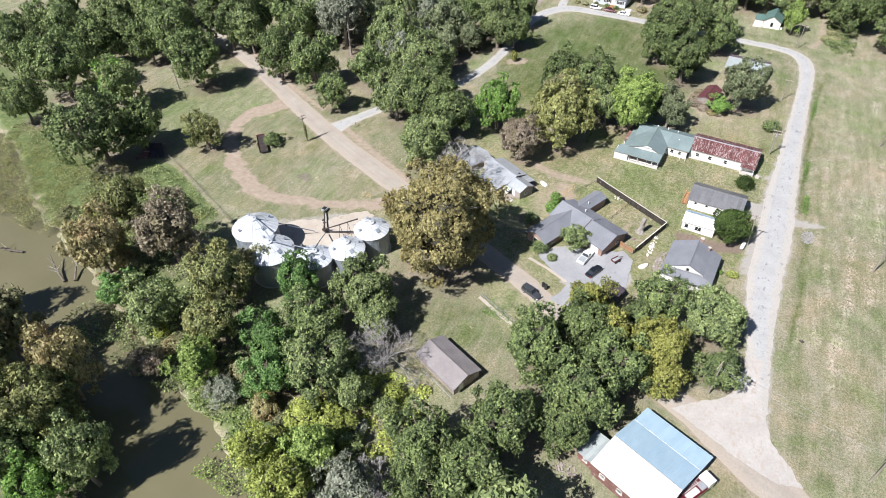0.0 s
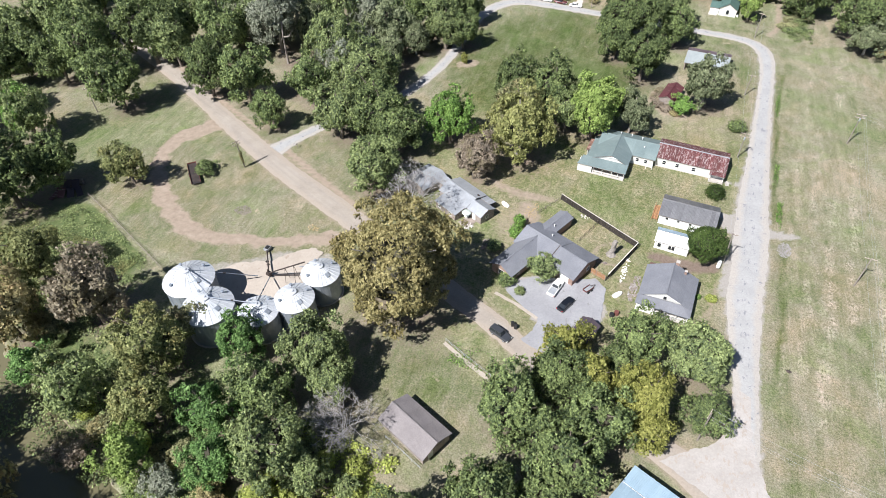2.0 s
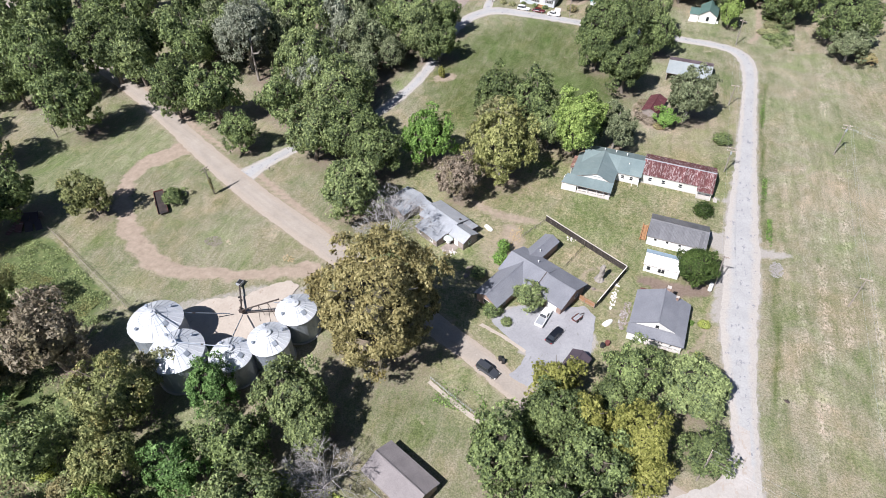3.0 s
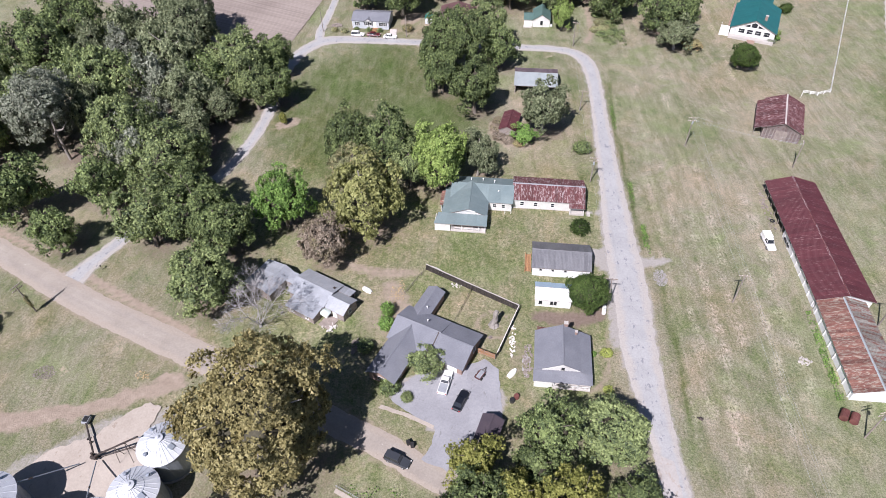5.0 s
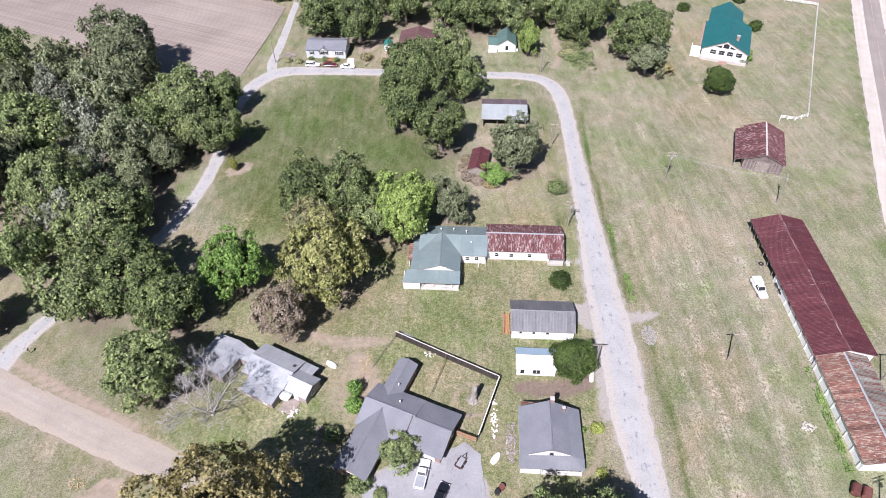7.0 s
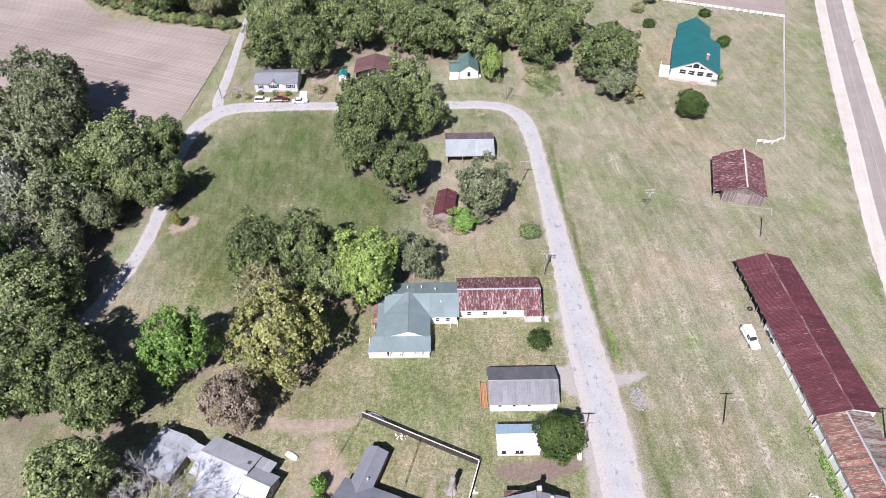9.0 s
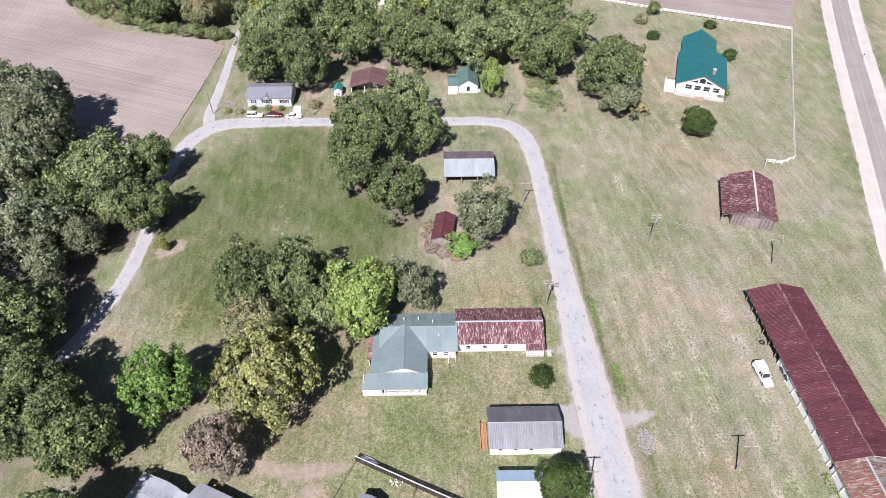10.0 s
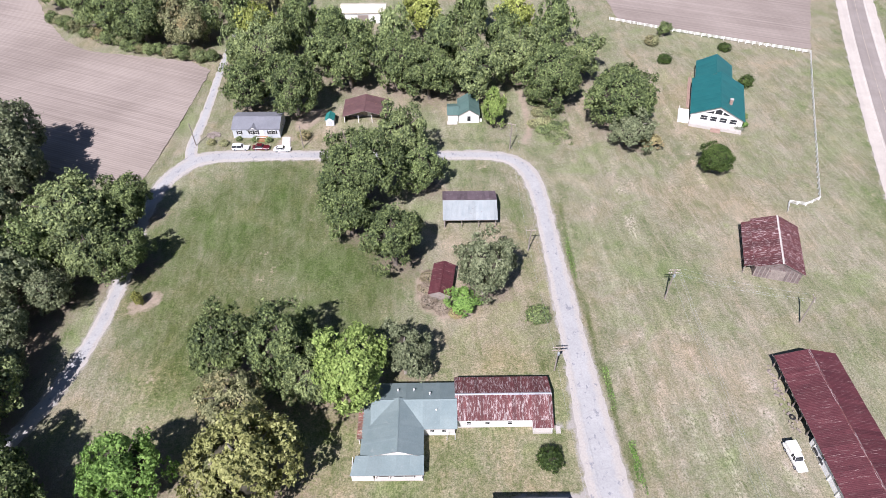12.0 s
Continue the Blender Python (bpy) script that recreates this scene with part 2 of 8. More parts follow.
def leaf_material(name, dark, mid, light, autumn=None):
    """Leaves: three colours from leaf to leaf, patches within the crown, a spread from tree to tree, some light through the blade."""
    dark, mid, light = ((1.08 * c[0], 1.08 * c[1], 1.25 * c[2]) for c in (dark, mid, light))
    m, nodes, links, bsdf = shader(name)
    geo = nodes.new("ShaderNodeNewGeometry")
    p = place_socket(nodes, links)
    patch = noise_tex(nodes, links, p, 0.35, 3)
    pick = maths(nodes, links, "ADD", maths(nodes, links, "MULTIPLY", geo.outputs["Random Per Island"], 0.62), maths(nodes, links, "MULTIPLY", maths(nodes, links, "SUBTRACT", patch, 0.33), 1.1), True)
    colour = ramp(nodes, links, pick, [(0.15, dark), (0.5, mid), (0.92, light)])
    if autumn:
        at = noise_tex(nodes, links, p, 0.22, 2)
        colour = blend(nodes, links, colour, autumn, maths(nodes, links, "MULTIPLY", ramp(nodes, links, at, [(0.52, (0, 0, 0)), (0.66, (1, 1, 1))]), geo.outputs["Random Per Island"]))
    info = nodes.new("ShaderNodeObjectInfo")
    colour = blend(nodes, links, colour, maths(nodes, links, "ADD", maths(nodes, links, "MULTIPLY", info.outputs["Random"], 0.36), 0.95), 1.0, "MULTIPLY")
    links.new(colour, bsdf.inputs["Base Color"])
    bsdf.inputs["Roughness"].default_value = 0.6
    bsdf.inputs["Specular IOR Level"].default_value = 0.2
    through_leaf = nodes.new("ShaderNodeBsdfTranslucent")
    links.new(colour, through_leaf.inputs["Color"])
    mix = nodes.new("ShaderNodeMixShader")
    mix.inputs[0].default_value = 0.22
    links.new(bsdf.outputs[0], mix.inputs[1])
    links.new(through_leaf.outputs[0], mix.inputs[2])
    links.new(mix.outputs[0], nodes["Material Output"].inputs["Surface"])
    return m


LEAVES = {
    "oak": leaf_material("oak_leaves", (0.046, 0.069, 0.029), (0.130, 0.170, 0.060), (0.262, 0.330, 0.112)),
    "ash": leaf_material("ash_leaves", (0.069, 0.095, 0.045), (0.176, 0.221, 0.080), (0.330, 0.390, 0.150)),
    "maple": leaf_material("maple_leaves", (0.070, 0.132, 0.030), (0.148, 0.259, 0.055), (0.280, 0.428, 0.104)),
    "willow": leaf_material("willow_leaves", (0.130, 0.155, 0.036), (0.270, 0.312, 0.070), (0.425, 0.470, 0.125)),
    "olive": leaf_material("olive_green_leaves", (0.088, 0.104, 0.036), (0.196, 0.218, 0.078), (0.345, 0.360, 0.142), (0.270, 0.235, 0.095)),
    "lime": leaf_material("lime_leaves", (0.100, 0.148, 0.036), (0.205, 0.285, 0.070), (0.350, 0.440, 0.125)),
    "locust": leaf_material("locust_leaves", (0.056, 0.108, 0.032), (0.125, 0.228, 0.062), (0.245, 0.385, 0.120)),
    "tan": leaf_material("tan_leaves", (0.165, 0.140, 0.086), (0.300, 0.258, 0.160), (0.440, 0.390, 0.262), (0.240, 0.215, 0.115)),
    "dusk": leaf_material("dusky_leaves", (0.074, 0.092, 0.044), (0.160, 0.188, 0.090), (0.292, 0.322, 0.168)),
    "plane": leaf_material("plane_leaves", (0.118, 0.126, 0.040), (0.250, 0.262, 0.086), (0.410, 0.420, 0.160), (0.250, 0.235, 0.105)),
    "sycamore": leaf_material("sycamore_leaves", (0.105, 0.094, 0.036), (0.226, 0.200, 0.076), (0.385, 0.345, 0.150), (0.215, 0.175, 0.070)),
    "hickory": leaf_material("hickory_leaves", (0.108, 0.120, 0.026), (0.232, 0.242, 0.058), (0.385, 0.385, 0.112)),
    "elm": leaf_material("elm_leaves", (0.099, 0.108, 0.051), (0.215, 0.223, 0.101), (0.358, 0.369, 0.171), (0.330, 0.259, 0.138)),
    "cypress": leaf_material("cypress_leaves", (0.160, 0.128, 0.083), (0.250, 0.208, 0.138), (0.358, 0.307, 0.218), (0.192, 0.179, 0.083)),
    "birch": leaf_material("birch_leaves", (0.166, 0.149, 0.064), (0.300, 0.269, 0.115), (0.459, 0.406, 0.193), (0.378, 0.247, 0.151)),
    "holly": leaf_material("holly_leaves", (0.022, 0.040, 0.010), (0.050, 0.082, 0.018), (0.115, 0.165, 0.042)),
    "sage": leaf_material("sage_leaves", (0.116, 0.132, 0.082), (0.201, 0.222, 0.143), (0.330, 0.344, 0.244)),
}


# ---- building blocks ----
def part(name, bm, material, parent, label="", kind=""):
    """Links a bmesh as one mesh object under a thing or a part."""
    me = bpy.data.meshes.new(name)
    bm.to_mesh(me)
    bm.free()
    me.materials.append(material)
    ob = new(name, me)
    ob.parent = parent
    return tagged(ob, label=label, kind=kind)


def shared(name, me, parent, m, label=""):
    ob = new(name, me)
    ob.parent = parent
    ob.matrix_basis = m
    return tagged(ob, label=label)


def mesh_of(name, bm, material):
    me = bpy.data.meshes.new(name)
    bm.to_mesh(me)
    bm.free()
    me.materials.append(material)
    return me


def thing(name, x, y, z=0.0, turn=0.0, label="", category="", group="", kind=""):
    ob = new(name)
    ob.empty_display_size = 0.3
    ob.matrix_basis = pose(x, y, z, 0, 0, turn)
    return tagged(ob, label, category, group, kind)


def box(bm, x0, y0, z0, x1, y1, z1, bevel=0.0):
    made = bmesh.ops.create_cube(bm, size=1.0, matrix=Matrix.Translation(((x0 + x1) / 2, (y0 + y1) / 2, (z0 + z1) / 2)) @ Matrix.Diagonal((abs(x1 - x0), abs(y1 - y0), abs(z1 - z0), 1)))
    if bevel:
        edges = list({e for v in made["verts"] for e in v.link_edges})
        bmesh.ops.bevel(bm, geom=edges, offset=bevel, segments=2, affect="EDGES", profile=0.6)
    return bm


def boxed(*args, bevel=0.0):
    return box(bmesh.new(), *args, bevel=bevel)


def slab(points, thick, down=None):
    """A plate with this outline as its top, going down by thick (or along the vector down)."""
    bm = bmesh.new()
    pts = [Vector(p) for p in points]
    d = Vector(down) if down else Vector((0, 0, -thick))
    top, low = [bm.verts.new(p) for p in pts], [bm.verts.new(p + d) for p in pts]
    bm.faces.new(top)
    bm.faces.new(low[::-1])
    for k in range(len(pts)):
        bm.faces.new((top[k - 1], low[k - 1], low[k], top[k]))
    bmesh.ops.recalc_face_normals(bm, faces=bm.faces)
    return bm


def tube(bm, a, b, ra, rb=None, sides=8, caps=True):
    """A tapered round bar from a to b."""
    a, b = Vector(a), Vector(b)
    rb = ra if rb is None else rb
    q = (b - a).to_track_quat("Z", "Y").to_matrix()
    rings = []
    for at, r in ((a, ra), (b, rb)):
        rings.append([bm.verts.new(at + q @ Vector((r * math.cos(k * math.tau / sides), r * math.sin(k * math.tau / sides), 0))) for k in range(sides)])
    for k in range(sides):
        bm.faces.new((rings[0][k - 1], rings[0][k], rings[1][k], rings[1][k - 1]))
    if caps:
        bm.faces.new(rings[0][::-1])
        bm.faces.new(rings[1])
    return bm


def tubes(segments, sides=8):
    bm = bmesh.new()
    for s in segments:
        tube(bm, *s, sides=sides)
    return bm


def lathe(profile, sides=24, cap=True):
    """A turned body from (radius, z) pairs."""
    bm = bmesh.new()
    rings = [[bm.verts.new((r * math.cos(k * math.tau / sides), r * math.sin(k * math.tau / sides), z)) for k in range(sides)] for r, z in profile]
    for lo, hi in zip(rings, rings[1:]):
        for k in range(sides):
            bm.faces.new((lo[k - 1], lo[k], hi[k], hi[k - 1]))
    if cap:
        bm.faces.new(rings[0][::-1])
        bm.faces.new(rings[-1])
    return bm


def sheet_mesh(a, b, c, d, ribs=3, lift=0.035):
    """A ribbed roofing sheet: a, b along the eave, d, c along the ridge."""
    a, b, c, d = (Vector(v) for v in (a, b, c, d))
    up = (b - a).cross(d - a).normalized()
    if up.z < 0:
        up = -up
    bm = bmesh.new()
    profile = []
    for k in range(ribs):
        s = k / ribs
        profile += [(s, lift), (s + 0.12 / ribs, lift), (s + 0.22 / ribs, 0.0), (s + 0.9 / ribs, 0.0)]
    profile.append((1.0, lift * 0.9))
    rows = []
    for lo, hi in ((a, b), (d, c)):
        rows.append([bm.verts.new(lo.lerp(hi, s) + up * h) for s, h in profile])
        rows.append([bm.verts.new(lo.lerp(hi, s) + up * (h - 0.03)) for s, h in (profile[0], profile[-1])])
    for k in range(len(profile) - 1):
        bm.faces.new((rows[0][k], rows[0][k + 1], rows[2][k + 1], rows[2][k]))
    bm.faces.new((rows[1][0], rows[3][0], rows[3][1], rows[1][1]))
    bm.faces.new([*rows[0][::-1], rows[1][0], rows[1][1]])
    bmesh.ops.recalc_face_normals(bm, faces=bm.faces)
    return bm


def roof_slope(parent, a, b, c, d, material, sheet=None, thick=0.14, name="roof", label=""):
    """One slope of a roof: a plate, or, with a sheet width, single ribbed sheets on a thin deck."""
    a, b, c, d = (Vector(v) for v in (a, b, c, d))
    if not sheet:
        return part(name, slab((a, b, c, d), thick), material, parent, label)
    deck = part(name, slab((a, b, c, d), 0.08), old_wood, parent, label)
    up = (b - a).cross(d - a).normalized()
    up = up if up.z > 0 else -up
    n = max(1, round((b - a).length / sheet))
    for k in range(n):
        s0, s1 = k / n, (k + 1) / n
        lift = up * (0.035 + random.uniform(0, 0.015))
        part("roof_sheet", sheet_mesh(a.lerp(b, s0) + lift, a.lerp(b, s1) + lift, d.lerp(c, s1) + lift, d.lerp(c, s0) + lift, *((1, 0.014) if sheet > 1.3 else (3, 0.035))), material, deck)
    return deck


def gable(parent, u0, v0, u1, v1, eave, ridge, axis, wall, roof, sheet=None, over=0.35, at=0.5, eave2=None, sides="wesn", rise=0.0, cap=None, wall_label="", roof_label=""):
    """A block with a gabled roof. axis: the ridge's way ("u" or "v"); at: its place across; eave2: another eave height on the far side;
    sides: the walls that stand."""
    eave2 = eave if eave2 is None else eave2
    t = 0.14
    long_u = axis == "u"
    w0, w1 = (v0, v1) if long_u else (u0, u1)
    l0, l1 = (u0, u1) if long_u else (v0, v1)
    mid = w0 + (w1 - w0) * at

    def P(l, w, z):
        return Vector((l, w, z)) if long_u else Vector((w, l, z))

    names = {"u": ("w", "e", "s", "n"), "v": ("s", "n", "w", "e")}[axis]
    for n, l, s in ((names[0], l0, 1), (names[1], l1, -1)):
        if n in sides:
            outline = [P(l, w0, 0), P(l, w1, 0), P(l, w1, eave2), P(l, mid, ridge - 0.06), P(l, w0, eave)]
            part("wall", slab(outline, t, P(t * s, 0, 0)), wall, parent, wall_label)
    for n, w, h, s in ((names[2], w0, eave, 1), (names[3], w1, eave2, -1)):
        if n in sides:
            outline = [P(l0 + t, w, 0), P(l1 - t, w, 0), P(l1 - t, w, h), P(l0 + t, w, h)]
            part("wall", slab(outline, t, P(0, t * s, 0)), wall, parent, wall_label)
    m0, m1 = l0 - over, l1 + over
    s1, s2 = (ridge - eave) / (mid - w0), (ridge - eave2) / (w1 - mid)
    z = 0.14 + rise
    roof_slope(parent, P(m0, w0 - over, eave - over * s1 + z), P(m1, w0 - over, eave - over * s1 + z), P(m1, mid, ridge + z), P(m0, mid, ridge + z), roof, sheet, label=roof_label)
    roof_slope(parent, P(m1, w1 + over, eave2 - over * s2 + z), P(m0, w1 + over, eave2 - over * s2 + z), P(m0, mid, ridge + z), P(m1, mid, ridge + z), roof, sheet, label=roof_label)
    part("ridge_cap", slab([P(m0, mid - 0.22, ridge + z - 0.22 * s1 + 0.08), P(m1, mid - 0.22, ridge + z - 0.22 * s1 + 0.08), P(m1, mid, ridge + z + 0.09), P(m0, mid, ridge + z + 0.09)], 0.03), cap or roof, parent)
    part("ridge_cap", slab([P(m1, mid + 0.22, ridge + z - 0.22 * s2 + 0.08), P(m0, mid + 0.22, ridge + z - 0.22 * s2 + 0.08), P(m0, mid, ridge + z + 0.09), P(m1, mid, ridge + z + 0.09)], 0.03), cap or roof, parent)


def window(parent, u, v, z, face, w, h, frame_material=None, shutters=None):
    """A window proud of a wall at (u, v), its middle at z, facing s, n, e or w: frame, pane, sill."""
    turn = {"s": 0, "e": 90, "n": 180, "w": 270}[face]
    fm = frame_material or white_paint
    bm = bmesh.new()
    f = 0.07
    for x0, z0, x1, z1 in ((-w / 2, h / 2 - f, w / 2, h / 2), (-w / 2, -h / 2, w / 2, -h / 2 + f), (-w / 2, -h / 2 + f, -w / 2 + f, h / 2 - f), (w / 2 - f, -h / 2 + f, w / 2, h / 2 - f), (-w / 2 + f, -0.025, w / 2 - f, 0.025)):
        box(bm, x0, -0.07, z0, x1, 0.0, z1)
    ob = part("window", bm, fm, parent)
    ob.matrix_basis = pose(u, v, z, 0, 0, turn)
    part("pane", boxed(-w / 2 + f, -0.035, -h / 2 + f, w / 2 - f, -0.01, h / 2 - f), glass_dark, ob)
    part("sill", boxed(-w / 2 - 0.06, -0.12, -h / 2 - 0.07, w / 2 + 0.06, -0.003, -h / 2 - 0.003), fm, ob)
    if shutters:
        for s in (-1, 1):
            x = s * (w / 2 + 0.22)
            part("shutter", boxed(x - 0.18, -0.05, -h / 2, x + 0.18, -0.003, h / 2), shutters, ob)
    return ob


def door(parent, u, v, face, w=0.95, h=2.05, z=0.15, material=None):
    turn = {"s": 0, "e": 90, "n": 180, "w": 270}[face]
    ob = part("door", boxed(-w / 2, -0.06, 0, w / 2, -0.003, h, bevel=0.01), material or white_paint, parent)
    ob.matrix_basis = pose(u, v, z, 0, 0, turn)
    part("door_handle", boxed(w * 0.32, -0.11, 0.95, w * 0.4, -0.063, 1.05), dark_steel, ob)
    part("door_frame", box(box(boxed(-w / 2 - 0.1, -0.08, 0, -w / 2 - 0.004, -0.003, h + 0.1), w / 2 + 0.004, -0.08, 0, w / 2 + 0.1, -0.003, h + 0.1), -w / 2, -0.08, h + 0.004, w / 2, -0.003, h + 0.1), white_paint, ob)
    return ob


def post(parent, u, v, z0, z1, material, w=0.12, name="post"):
    return part(name, boxed(u - w / 2, v - w / 2, z0, u + w / 2, v + w / 2, z1), material, parent)


# ---- ground, roads and water ----
def smooth_line(points, step=1.0):
    """Points along a soft curve through these (x, y, width) knots."""
    pts = [np.array(p, float) for p in points]
    pts = [2 * pts[0] - pts[1], *pts, 2 * pts[-1] - pts[-2]]
    out = []
    for a, b, c, d in zip(pts, pts[1:], pts[2:], pts[3:]):
        n = max(2, int(np.hypot(*(c - b)[:2]) / step))
        for k in range(n):
            t = k / n
            out.append(0.5 * (2 * b + (c - a) * t + (2 * a - 5 * b + 4 * c - d) * t * t + (3 * b - a - 3 * c + d) * t**3))
    return np.array(out + [pts[-2]])


def line_distance(X, Y, line):
    """Distance of grid points from a line of points, less its half width."""
    best = np.full(X.shape, 1e9)
    for (ax, ay, aw), (bx, by, bw) in zip(line, line[1:]):
        lx, ly = bx - ax, by - ay
        t = np.clip(((X - ax) * lx + (Y - ay) * ly) / max(lx * lx + ly * ly, 1e-9), 0, 1)
        np.minimum(best, np.hypot(X - ax - t * lx, Y - ay - t * ly) - (aw + (bw - aw) * t) / 2, out=best)
    return best


RIVER = smooth_line([(-330, 96, 20), (-240, 76, 20), (-195, 62, 20), (-165, 49, 19), (-140, 42, 19), (-115, 35, 20), (-90, 27, 21), (-70, 20, 23), (-52, 9, 26), (-40, -12, 24), (-30, -60, 24), (-20, -200, 24)], 6)
VILLAGE_ROAD = [(16.2, 79, 6.5), (16.0, 87, 5.4), (15.5, 97, 4.4), (14.4, 104, 5.0), (13.2, 113, 6.4), (12.2, 123.5, 7.4), (12.1, 132, 7.6), (11.5, 143.5, 8.0), (10.7, 157, 7.4), (10.2, 173, 6.0), (9.6, 192, 5.0), (8.8, 214, 4.3), (8.2, 228, 4.6), (6.6, 238, 5.0), (3.0, 244, 4.6), (-4, 246.6, 4.1), (-16, 246.9, 3.9), (-32, 247, 3.9), (-55, 247.4, 4.2), (-70, 247.4, 4.6), (-80, 247.0, 5.4), (-86, 244.4, 5.6), (-90.6, 237, 4.8), (-92.4, 226, 3.8), (-91.4, 209, 3.4), (-90.3, 198, 3.4), (-90.6, 186, 3.4), (-92.4, 175, 3.4), (-95, 166, 3.3), (-101, 155, 3.3), (-107.5, 145, 3.4), (-112, 134.5, 4.2), (-114, 128.5, 6.0)]
FIELD_LANE = [(-86, 244, 4.0), (-88, 252, 3.4), (-88.4, 268, 3.0), (-89.8, 294, 2.6), (-91, 330, 2.6)]
GRAVEL_ROAD = [(-330, 205, 5.8), (-230, 173, 5.8), (-171, 151, 5.8), (-128.6, 131.6, 6.6), (-107.5, 122.3, 7.0), (-82.4, 113.1, 7.0), (-38, 96.6, 5.6), (-27.4, 91.6, 5.2), (-10, 85.2, 5.0), (5, 80, 6.4), (14, 76.6, 9.5), (21, 72.6, 8.6), (34, 65, 6.4), (60, 52, 6.4), (120, 26, 6.4), (260, -30, 6.4)]
HIGHWAY = [(-1.8, -260, 7.6), (28.2, -110, 7.6), (45.2, -30, 7.6), (58.2, 30, 7.6), (70.2, 100, 7.6), (84.7, 160, 7.6), (92.7, 190, 7.6), (105.2, 228, 7.6), (116.2, 262, 7.6), (130.7, 305, 7.6), (145.2, 345, 7.6), (170.2, 410, 7.6), (238.2, 560, 7.6)]
DIRT_TRACK = [(-138.5, 130.5, 7), (-143.2, 121.5, 6), (-140.6, 111.5, 4.2), (-132, 102.4, 4.6), (-121, 95.2, 5.0), (-110, 92.2, 4.6), (-99, 95.2, 3.6), (-90, 98.6, 3.2), (-79, 105, 4.0)]
LOT = [(-34.5, 107.0, 4), (-30, 107.5, 9), (-24.5, 106, 14), (-21.5, 106.5, 15), (-20.5, 100, 10), (-23.5, 95.5, 6), (-26, 92, 5)]
PAD = [(-99, 84, 4), (-93, 86, 6.5), (-86.5, 91.5, 7.5), (-80, 94.8, 6.5), (-75, 96.5, 3)]
GRAVEL_DRIVES = [[(12, 145.5, 5), (7.5, 146.5, 7), (5.2, 149.2, 3), (-8, 149.6, 0.8)], [(13, 147, 4), (18, 147.5, 3), (22, 148.5, 1.2)], [(3, 163, 1.4), (7, 163.2, 1.6)], [(9, 124, 5), (8.3, 134, 4)], [(8.4, 156, 3), (7.2, 165, 2)]]
DRIVES = [[(-84.5, 193, 4.2), (-81.5, 195.2, 4.5)], [(-21, 202, 3), (-21.5, 195, 4), (-17, 190.5, 4), (-12, 190, 3)], [(-63.5, 250, 3.2), (-61.5, 256, 3.4)], [(-52, 139.5, 2.6), (-44, 137.5, 3.4), (-36.5, 138.6, 2.4)], [(-58, 262, 6), (-55, 268, 6)], [(7, 252, 2.2), (9, 262, 2.2), (8, 280, 2.2)], [(2, 110.8, 1.0), (5.4, 115, 1.0), (6.4, 126, 1.0)], [(-36.5, 116, 5), (-38.5, 128, 6), (-41, 134, 4)]]
DITCHES = [[(18.6, 141, 0.7), (18.7, 139.8, 0.9), (19.1, 133, 0.9), (19.6, 128, 0.9), (20.2, 109, 0.7), (20.6, 100, 0.3)], [(16.0, 152, 0.8), (14.6, 176, 0.7), (13.0, 205, 0.7), (12.6, 226, 0.6)]]
RUTS = [[(-112, 130.4, 1.5), (-110, 129.3, 1.5), (-96.5, 123.3, 1.5), (-84.7, 118.2, 1.5), (-80, 116.2, 1.2)], [(-176, 157, 1.2), (-140, 141.5, 1.2), (-124, 135.4, 1.0)]]
VERGE_LINES = [(VILLAGE_ROAD, 0.9), (GRAVEL_ROAD, 1.0), (FIELD_LANE, 0.5)]


def spaced():
    fine_x = np.r_[np.arange(-252, -150, 2.0), np.arange(-150, 60, 1.0), np.arange(60, 162.1, 2.0)]
    fine_y = np.r_[np.arange(-36, 0, 2.0), np.arange(0, 256, 1.0), np.arange(256, 348.1, 2.0)]
    far = np.array([2, 5, 9, 15, 25, 45, 80, 140, 260, 500, 1000, 2200.0])
    return np.r_[fine_x[0] - far[::-1], fine_x, fine_x[-1] + far], np.r_[fine_y[0] - far[::-1], fine_y, fine_y[-1] + far]


gx, gy = spaced()
GX, GY = np.meshgrid(gx, gy)


def wavy(X, Y, size, seed):
    """Cheap smooth noise over the plan from a few crossing waves, about -1 to 1."""
    rng = np.random.RandomState(seed)
    out = np.zeros(X.shape)
    for k in range(9):
        a, f, ph = rng.uniform(0, math.tau), rng.uniform(0.6, 1.9) / size, rng.uniform(0, math.tau, 2)
        out += np.sin((X * math.cos(a) + Y * math.sin(a)) * f * math.tau + ph[0] + 1.7 * np.sin((X * math.sin(a) - Y * math.cos(a)) * f * 4 + ph[1]))
    return out / 4.5


def ease(d, a, b):
    t = np.clip((d - a) / (b - a), 0, 1)
    return t * t * (3 - 2 * t)


bank = line_distance(GX, GY, RIVER) + 1.6 * wavy(GX, GY, 14, 3)
road_d = line_distance(GX, GY, smooth_line(VILLAGE_ROAD, 4))
lane_d = line_distance(GX, GY, smooth_line(FIELD_LANE, 6))
gravel_d = line_distance(GX, GY, smooth_line(GRAVEL_ROAD, 6))
highway_d = line_distance(GX, GY, smooth_line(HIGHWAY, 10))
track_d = line_distance(GX, GY, smooth_line(DIRT_TRACK, 3)) + 0.9 * wavy(GX, GY, 6, 5)
lot_d = line_distance(GX, GY, smooth_line(LOT, 3)) + 0.4 * wavy(GX, GY, 5, 6)
pad_d = line_distance(GX, GY, smooth_line(PAD, 3)) + 0.5 * wavy(GX, GY, 5, 7)
drive_d = np.min([line_distance(GX, GY, smooth_line(d, 2)) for d in DRIVES], axis=0) + 0.5 * wavy(GX, GY, 4, 8)
